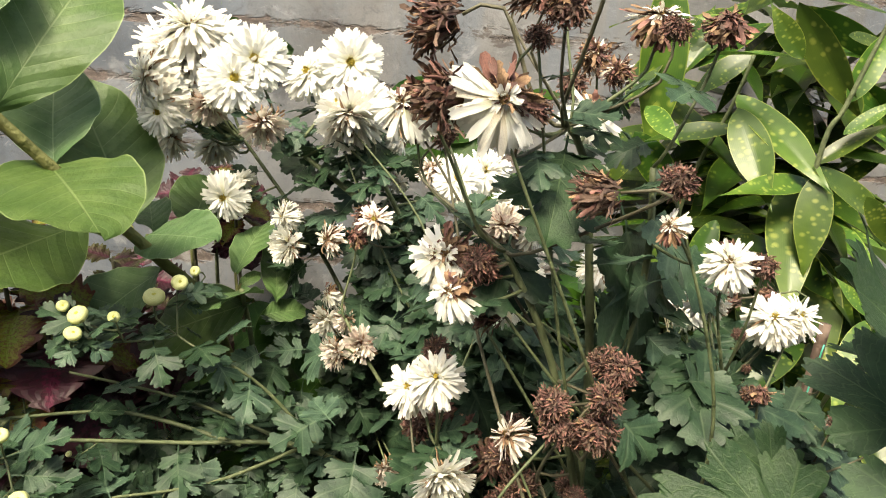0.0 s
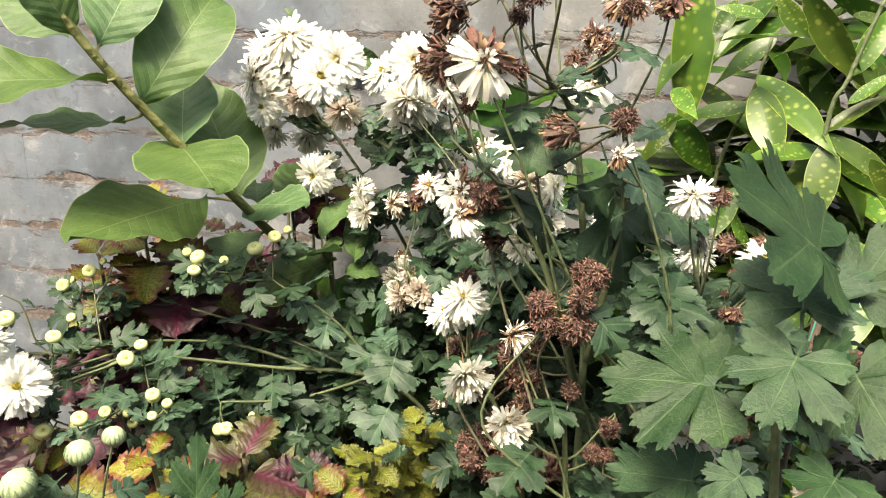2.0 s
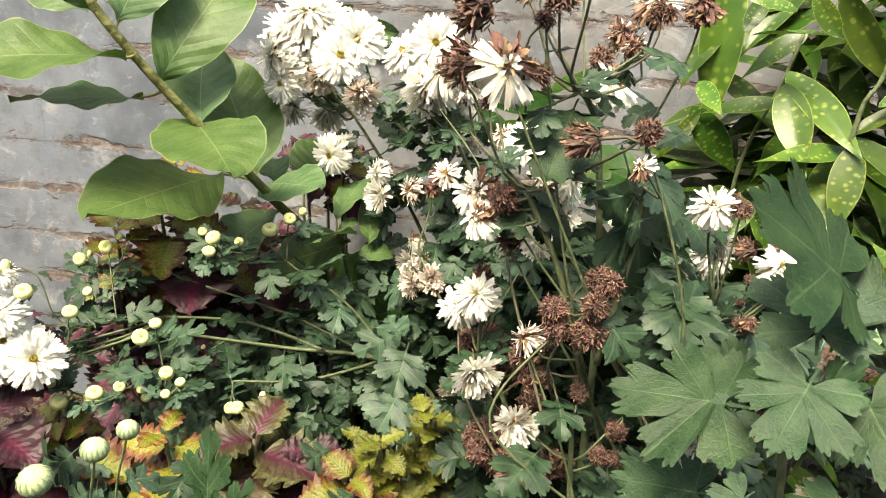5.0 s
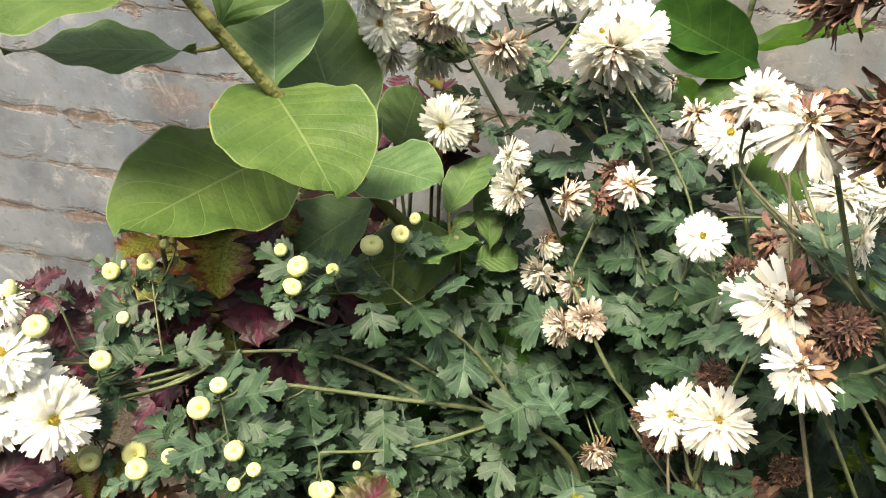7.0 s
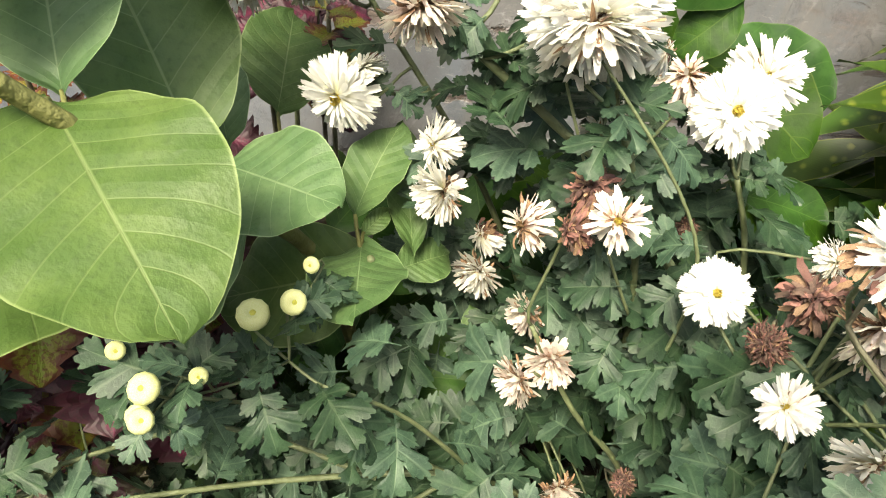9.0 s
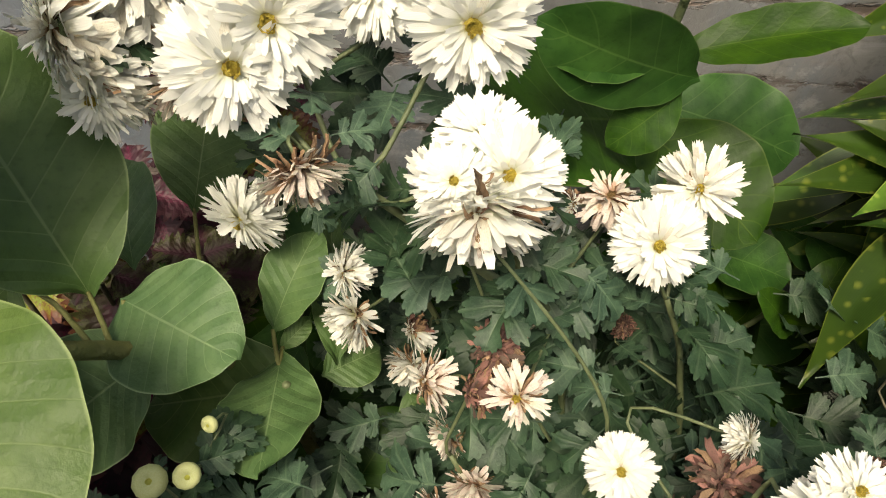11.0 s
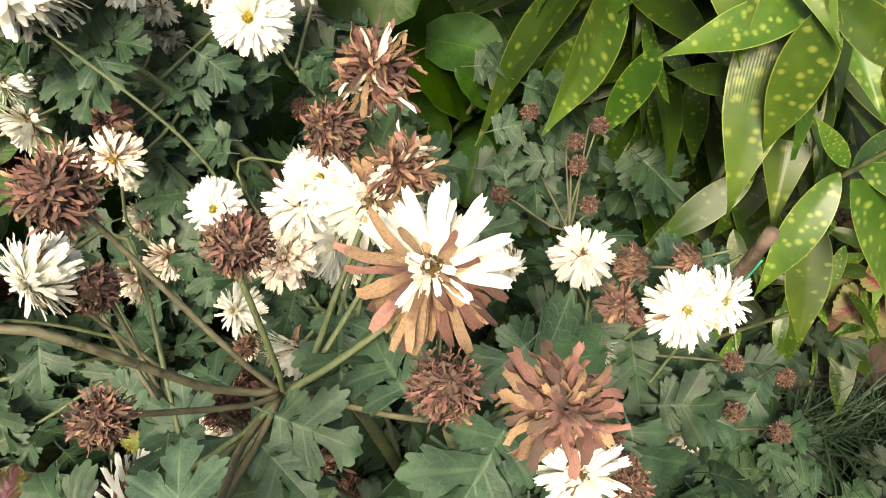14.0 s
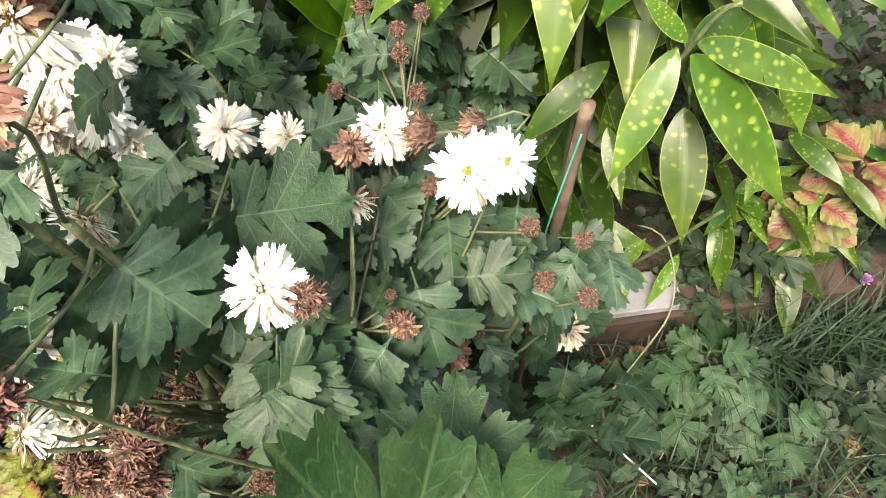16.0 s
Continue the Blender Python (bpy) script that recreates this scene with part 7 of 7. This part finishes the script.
coleus((-0.066, 0.570, 0.533), "col_lime", 10, 0.055, "coleus with lime yellow leaves flecked in brown")
coleus((-0.130, 0.495, 0.492), "col_yellow", 12, 0.08, "coleus with yellow leaves edged and flecked in red")
coleus((-0.147, 0.631, 0.449), "col_lime", 10, 0.055, "coleus with lime yellow leaves flecked in brown")
coleus((-0.385, 0.783, 0.565), "col_purple", 10, 0.08, "coleus with dark purple scalloped leaves and magenta ribs")
coleus((-0.454, 0.715, 0.520), "col_green", 10, 0.06, "coleus with green leaves flushed dark purple")
coleus((-0.343, 1.025, 0.742), "col_purple", 8, 0.07, "coleus with dark purple scalloped leaves and magenta ribs")
coleus((-0.281, 1.025, 0.749), "col_yellow", 8, 0.06, "coleus with yellow leaves edged and flecked in red")
coleus((-0.529, 0.943, 0.706), "col_yellow", 8, 0.06, "coleus with yellow leaves edged and flecked in red")
coleus((0.818, 0.811, 0.338), "col_pink", 9, 0.125, "coleus with pink and cream leaves ribbed in magenta")
coleus((0.769, 0.789, 0.290), "col_pink", 8, 0.095, "coleus with pink and cream leaves ribbed in magenta")
coleus((-0.491, 0.768, 0.562), "col_purple", 10, 0.08, "coleus with dark purple scalloped leaves and magenta ribs")
coleus((-0.576, 0.641, 0.443), "col_green", 8, 0.06, "coleus with green leaves flushed dark purple")
for k in range(95):
    q = Vector((-0.16 + 0.5 * ((k * 0.618) % 1), 0.96 + 0.15 * ((k * 0.414) % 1), 0.20 + 0.42 * ((k * 0.732) % 1)))
    shrub_back.spray("ovaldark", q, shrub_back.rng.uniform(0.09, 0.15), (0, -0.6, -0.2))
for k in range(70):
    q = Vector((-0.42 + 0.3 * ((k * 0.618) % 1), 0.88 + 0.2 * ((k * 0.414) % 1), 0.12 + 0.40 * ((k * 0.732) % 1)))
    shrub.spray("ovaldark", q, shrub.rng.uniform(0.08, 0.14), (0, -0.6, -0.2))
for k in range(170):
    q = Vector((-0.22 + 0.58 * ((k * 0.618) % 1), 0.70 + 0.22 * ((k * 0.414) % 1), 0.30 + 0.40 * ((k * 0.732) % 1)))
    white.tuft(q, 0.06, 1, 0.02, "chrysdark", 0.05)
for k in range(170):
    q = Vector((-0.48 + 0.5 * ((k * 0.618) % 1), 0.46 + 0.30 * ((k * 0.414) % 1), 0.30 + 0.20 * ((k * 0.732) % 1)))
    budding.tuft(q, 0.05, 1, 0.02, "chrys", 0.05)
coleus((-0.780, 1.050, 0.400), "col_purple", 14, 0.085, "coleus with dark purple scalloped leaves and magenta ribs")
coleus((-0.680, 1.000, 0.400), "col_green", 14, 0.085, "coleus with green leaves flushed dark purple")
coleus((-0.580, 1.060, 0.460), "col_purple", 14, 0.085, "coleus with dark purple scalloped leaves and magenta ribs")
coleus((-0.500, 1.000, 0.550), "col_yellow", 14, 0.085, "coleus with yellow leaves edged and flecked in red")
coleus((-0.420, 1.050, 0.600), "col_purple", 14, 0.085, "coleus with dark purple scalloped leaves and magenta ribs")
coleus((-0.350, 1.000, 0.550), "col_green", 14, 0.085, "coleus with green leaves flushed dark purple")
coleus((-0.640, 0.900, 0.360), "col_purple", 14, 0.085, "coleus with dark purple scalloped leaves and magenta ribs")
coleus((-0.520, 0.880, 0.450), "col_green", 14, 0.085, "coleus with green leaves flushed dark purple")
coleus((-0.400, 0.900, 0.500), "col_purple", 14, 0.085, "coleus with dark purple scalloped leaves and magenta ribs")
coleus((-0.900, 1.000, 0.360), "col_purple", 14, 0.085, "coleus with dark purple scalloped leaves and magenta ribs")
for q, r in list(FLOWERS[:WHITE_HEADS]):
    if q.z > 0.6:
        for k in range(3):
            white.tuft(q + Vector((white.rng.gauss(0, 0.02), 0.03, -0.035 - 0.035 * k)), 0.042 + 0.006 * k, 2, 0.025, "chrys" if k < 2 else "chrysdark", 0.03)
for q, r in list(FLOWERS[WHITE_HEADS:ALL_HEADS]):
    if 0.55 < q.z < 0.83 and q.x > -0.1:
        for k in range(2):
            tall.tuft(q + Vector((tall.rng.gauss(0, 0.02), 0.03, -0.05 - 0.05 * k)), 0.045 + 0.008 * k, 2, 0.03, "chrysdark", 0.04)
for q in budding.nodes[::4]:
    if q.z > 0.3:
        budding.spray("chrys", q, budding.rng.uniform(0.042, 0.068))
for q in white.nodes[::4]:
    if q.z > 0.5:
        white.spray("chrys", q, white.rng.uniform(0.045, 0.07))
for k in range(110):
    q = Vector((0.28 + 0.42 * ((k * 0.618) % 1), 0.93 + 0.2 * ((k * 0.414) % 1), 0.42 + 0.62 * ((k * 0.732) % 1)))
    spotted.spray("spotshaded", q, spotted.rng.uniform(0.12, 0.2), (0, -0.4, -0.4))
spike = Plant("white_flower_spike", (-0.532, 0.590, 0), "thin spike of small whitish lilac flowers", "wildflower")
spike.stem(((-0.532, 0.590, 0), (-0.537, 0.570, 0.265), (-0.542, 0.560, 0.442)), 0.0018, 0.001)
for k in range(16):
    _v, _f, _u, _fm = [], [], [], []
    for j in range(5):
        petal(_v, _f, _u, _fm, Matrix.Rotation(j * 1.257, 4, "Z"), 0.006, 0.002, 0.5, 0.2, 0.2, 0.0, 0, random.Random(k * 7 + j))
    a = k * 2.4
    spike.part("floret", mesh_from("lilac_floret", _v, _f, _u, (M_LILAC,), _fm), Matrix.Translation((Vector((-0.542, 0.560, 0.442)) + Vector((0.006 * math.cos(a), 0.006 * math.sin(a), -0.0035 * k)))) @ Euler((-1.1, 0, a - 1.57)).to_matrix().to_4x4())
for k in range(34):
    q = Vector((0.60 + 0.24 * ((k * 0.618) % 1), 0.79 + 0.08 * ((k * 0.414) % 1), 0.20 + 0.20 * ((k * 0.732) % 1)))
    spotted.spray("spot" if k % 3 == 0 else "spotshaded", q, spotted.rng.uniform(0.07, 0.12), (0.2, -0.5, -0.3))

# ---- weeds, grass, edging and odds and ends ----


def grass_mesh(seed, count, box, height, mat):
    rng = random.Random(seed)
    v, f, uv = [], [], []
    for _ in range(count):
        x, y = rng.uniform(box[0], box[1]), rng.uniform(box[2], box[3])
        h, a = height * rng.uniform(0.3, 1.2), rng.random() * 6.3
        lean = rng.uniform(0.2, 1.3)
        half = rng.uniform(0.0014, 0.0036)
        s = len(v)
        for i in range(5):
            t = i / 4
            r = h * lean * t * t * 0.9
            z = h * (t - 0.40 * lean * t * t)
            wi = half * (1 - t * 0.9)
            for sd in (-1, 1):
                v.append((x + r * math.cos(a) - sd * wi * math.sin(a), y + r * math.sin(a) + sd * wi * math.cos(a), z - 0.01))
                uv.append((0.5 + sd * 0.5, t))
        for i in range(4):
            q = s + 2 * i
            f.append((q, q + 1, q + 3, q + 2))
    return mesh_from("grass", v, f, uv, (mat,))


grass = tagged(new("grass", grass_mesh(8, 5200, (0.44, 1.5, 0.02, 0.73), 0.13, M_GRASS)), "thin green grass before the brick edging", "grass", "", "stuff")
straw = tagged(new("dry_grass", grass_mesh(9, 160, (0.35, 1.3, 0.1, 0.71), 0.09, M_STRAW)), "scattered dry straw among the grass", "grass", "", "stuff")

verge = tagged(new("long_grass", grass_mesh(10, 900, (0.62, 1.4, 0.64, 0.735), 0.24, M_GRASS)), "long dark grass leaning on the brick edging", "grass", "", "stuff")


def scatter_mesh(name, source, seed, count, box, ln, lift):
    """Many leaves of one kind joined into one mesh, lying and standing at random in a box."""
    rng = random.Random(seed)
    v, f, uv = [], [], []
    for _ in range(count):
        me = rng.choice(source)
        q = Vector((rng.uniform(box[0], box[1]), rng.uniform(box[2], box[3]), box[4] + (box[5] - box[4]) * rng.random()))
        m = Matrix.Translation(q) @ Euler((rng.uniform(-lift, lift), rng.uniform(-lift, lift), rng.random() * 6.3)).to_matrix().to_4x4() @ Matrix.Scale(ln * rng.uniform(0.6, 1.3), 4)
        o = len(v)
        layer = me.uv_layers[0].data
        where = {}
        for poly in me.polygons:
            f.append(tuple(o + i for i in poly.vertices))
            for li, vi in zip(poly.loop_indices, poly.vertices):
                where[vi] = tuple(layer[li].uv)
        v += [m @ x.co for x in me.vertices]
        uv += [where[i] for i in range(len(me.vertices))]
    return mesh_from(name, v, f, uv, (source[0].materials[0],))


litter = tagged(new("leaf_litter", scatter_mesh("leaf_litter", LEAF["litter"], 4, 260, (-0.8, 0.9, 0.15, 1.15, 0.012, 0.05), 0.05, 0.5)), "dead brown leaves fallen on the soil", "leaf litter", "", "stuff")
clover = tagged(new("clover", scatter_mesh("clover", LEAF["clover"], 5, 700, (0.50, 1.35, 0.80, 1.17, 0.115, 0.24), 0.022, 0.6)), "low clover behind the brick edging", "clover", "", "stuff")
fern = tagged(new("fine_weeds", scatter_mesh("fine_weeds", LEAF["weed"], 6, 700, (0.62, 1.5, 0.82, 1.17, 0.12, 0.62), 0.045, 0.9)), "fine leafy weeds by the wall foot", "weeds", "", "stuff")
undergrowth = tagged(new("undergrowth", scatter_mesh("undergrowth", LEAF["chrysdark"], 7, 420, (-0.45, 0.42, 0.36, 0.86, 0.10, 0.36), 0.065, 0.7)), "dark lobed leaves low in the bed", "undergrowth", "", "stuff")


def weed(at, count, ln, kind="weed", label="small lobed green weed in the grass"):
    p = Plant("weed", (at[0], at[1], 0), label, "weed", "weeds by the edging")
    p.stem(((at[0], at[1], 0), (at[0] + 0.004, at[1], at[2] * 0.5), at), 0.002, 0.0012)
    for k in range(count):
        q = Vector(at) - Vector((0, 0, at[2] * 0.75 * k / count))
        a = k * 2.4
        d = Vector((math.cos(a), math.sin(a) - 0.2, p.rng.uniform(-0.1, 0.45))).normalized() * ln * p.rng.uniform(0.7, 1.2)
        p.leaf(kind, q, q + d, (0, -0.2, 1))
    return p


weed((0.62, 0.66, 0.14), 9, 0.085, "chryspale", "young lobed pale green weed before the edging")
weed((0.66, 0.64, 0.10), 8, 0.05)
weed((0.70, 0.565, 0.09), 9, 0.085, "chryspale", "young lobed pale green weed before the edging")
weed((0.735, 0.545, 0.08), 8, 0.05)
weed((0.69, 0.66, 0.13), 8, 0.035)
weed((0.60, 0.56, 0.08), 8, 0.05)
weed((0.56, 0.62, 0.10), 8, 0.085, "chryspale", "young lobed pale green weed before the edging")
weed((0.64, 0.45, 0.08), 8, 0.085, "chryspale", "young lobed pale green weed before the edging")
weed((0.55, 0.48, 0.10), 8, 0.06)
weed((0.80, 0.60, 0.10), 8, 0.04)
weed((0.85, 0.50, 0.08), 8, 0.05)

for k in range(5):
    weed((0.47 + 0.7 * ((k * 0.618) % 1), 0.30 + 0.42 * ((k * 0.414) % 1), 0.07 + 0.07 * ((k * 0.732) % 1)), 9, 0.05 + 0.02 * (k % 3))

for k in range(7):
    weed((0.60 + 0.62 * ((k * 0.618) % 1), 0.765 + 0.05 * ((k * 0.414) % 1), 0.16 + 0.10 * ((k * 0.732) % 1)), 12, 0.05 + 0.012 * (k % 3), "weed", "small dark weed growing over the brick edging")

# the brick edging, with a cement-capped block
edging = tagged(new("edging", box_mesh("edging_bed", 0.40, 1.62, 0.752, 0.80, -0.02, 0.10, M_MORTAR)), "low brick edging of the bed", "edging", "", "structure")
_rng = random.Random(31)
for k in range(5):
    x0 = 0.41 + 0.245 * k
    b = new("brick", box_mesh("edging_brick", x0, x0 + 0.235, 0.735, 0.84, 0.0, 0.118 + _rng.uniform(-0.008, 0.004), M_EDGING, 0.005, 0.002, _rng))
    b.parent = edging
slab = tagged(new("cement_slab", box_mesh("cement_slab", 0.440, 0.606, 0.736, 0.800, 0.124, 0.140, M_SLAB, 0.002, 0.001, _rng)), "grey cement slab lying on the brick edging", "slab")

# a cane stake with green twine, a straw, and a strip of plastic
stake = Plant("garden_stake", (0.312, 0.606, 0), "weathered wooden garden stake with green twine", "stake")
_me, _path = tube_mesh("cane", ((0.312, 0.606, 0), (0.335, 0.622, 0.25), (0.358, 0.640, 0.48), (0.3807, 0.6543, 0.7065)), 0.0048, 0.0056, M_CANE, 10)
stake.part("cane", _me, Matrix())
for z0, turns in ((0.50, 1.5),):
    c = Vector((0.3807, 0.6543, 0.7065)).lerp(Vector((0.312, 0.606, 0)), (0.7065 - z0) / 0.7065)
    pts = [c + Vector((0.0085 * math.cos(a), 0.0085 * math.sin(a), 0.006 * a / 3)) for a in [turns * 6.283 * i / 14 for i in range(15)]]
    stake.part("twine", tube_mesh("twine", pts, 0.0009, 0.0009, M_TWINE, 5)[0], Matrix())
stake.part("twine", tube_mesh("twine", ((0.374, 0.640, 0.69), (0.350, 0.624, 0.58), (0.348, 0.620, 0.503)), 0.0009, 0.0009, M_TWINE, 5)[0], Matrix())
_straw = tagged(new("straw", tube_mesh("straw", ((0.47, 0.63, 0.09), (0.53, 0.68, 0.10), (0.580, 0.725, 0.135), (0.588, 0.765, 0.19), (0.575, 0.81, 0.225), (0.54, 0.84, 0.22)), 0.0016, 0.0012, M_STRAW, 6)[0]), "dry pale straw bent over the edging", "straw")
strip = tagged(new("plastic_strip", box_mesh("plastic_strip", -0.055, 0.055, -0.0012, 0.0012, -0.0004, 0.0004, M_STRIP)), "thin pale blue plastic strip among leaves", "plastic strip")
strip.matrix_basis = Matrix.Translation((0.462, 0.531, 0.15)) @ Euler((0.5, 0.25, -0.85)).to_matrix().to_4x4()
mauve = Plant("mauve_flower", (0.885, 0.742, 0), "small mauve flower on a thin stem in the grass", "wildflower")
mauve.stem(((0.885, 0.742, 0), (0.887, 0.742, 0.07), (0.884, 0.742, 0.125)), 0.0012, 0.0008)
_v, _f, _u, _fm = [], [], [], []
for k in range(26):
    petal(_v, _f, _u, _fm, Matrix.Rotation(k * 2.4, 4, "Z"), 0.012, 0.0022, 0.2 + 1.2 * k / 26, 0.1, 0.2, 0.0, 0, random.Random(k))
mauve.part("flower_head", mesh_from("mauve_petals", _v, _f, _u, (M_MAUVE,), _fm), Matrix.Translation((0.884, 0.742, 0.125)))

# ---- the wall's bricks ----
_rng = random.Random(77)
KINDS = [box_mesh(f"brick_{k}", -0.1165, 0.1165, 0.0, 0.05, -0.0480, 0.0480, M_BRICK) for k in range(7)]
rest_v, rest_f = [], []
for row in range(-10, 12):
    zc = TOP_JOINT + COURSE * (row + 0.5)
    if zc < -0.02 or zc > 2.0:
        continue
    for col in range(-25, 26):
        xc = col * 0.233 + (0.1165 if row % 2 else 0.0) + _rng.uniform(-0.0004, 0.0004)
        depth = WALL_Y + _rng.uniform(0.0, 0.0006)
        if -1.75 < xc < 1.3 and zc < 1.25:
            b = new("brick", KINDS[_rng.randrange(7)])
            b.parent = wall
            b.matrix_basis = Matrix.Translation((xc, depth, zc)) @ Euler((_rng.gauss(0, 0.001), 0, _rng.gauss(0, 0.0006))).to_matrix().to_4x4()
        else:
            o = len(rest_v)
            me = KINDS[_rng.randrange(7)]
            rest_v += [x.co + Vector((xc, depth, zc)) for x in me.vertices]
            rest_f += [tuple(o + i for i in pl.vertices) for pl in me.polygons]
brickwork = new("brickwork", mesh_from("brickwork", rest_v, rest_f, None, (M_BRICK,), smooth=False))
brickwork.parent = wall
brickwork["kind"] = "stuff"
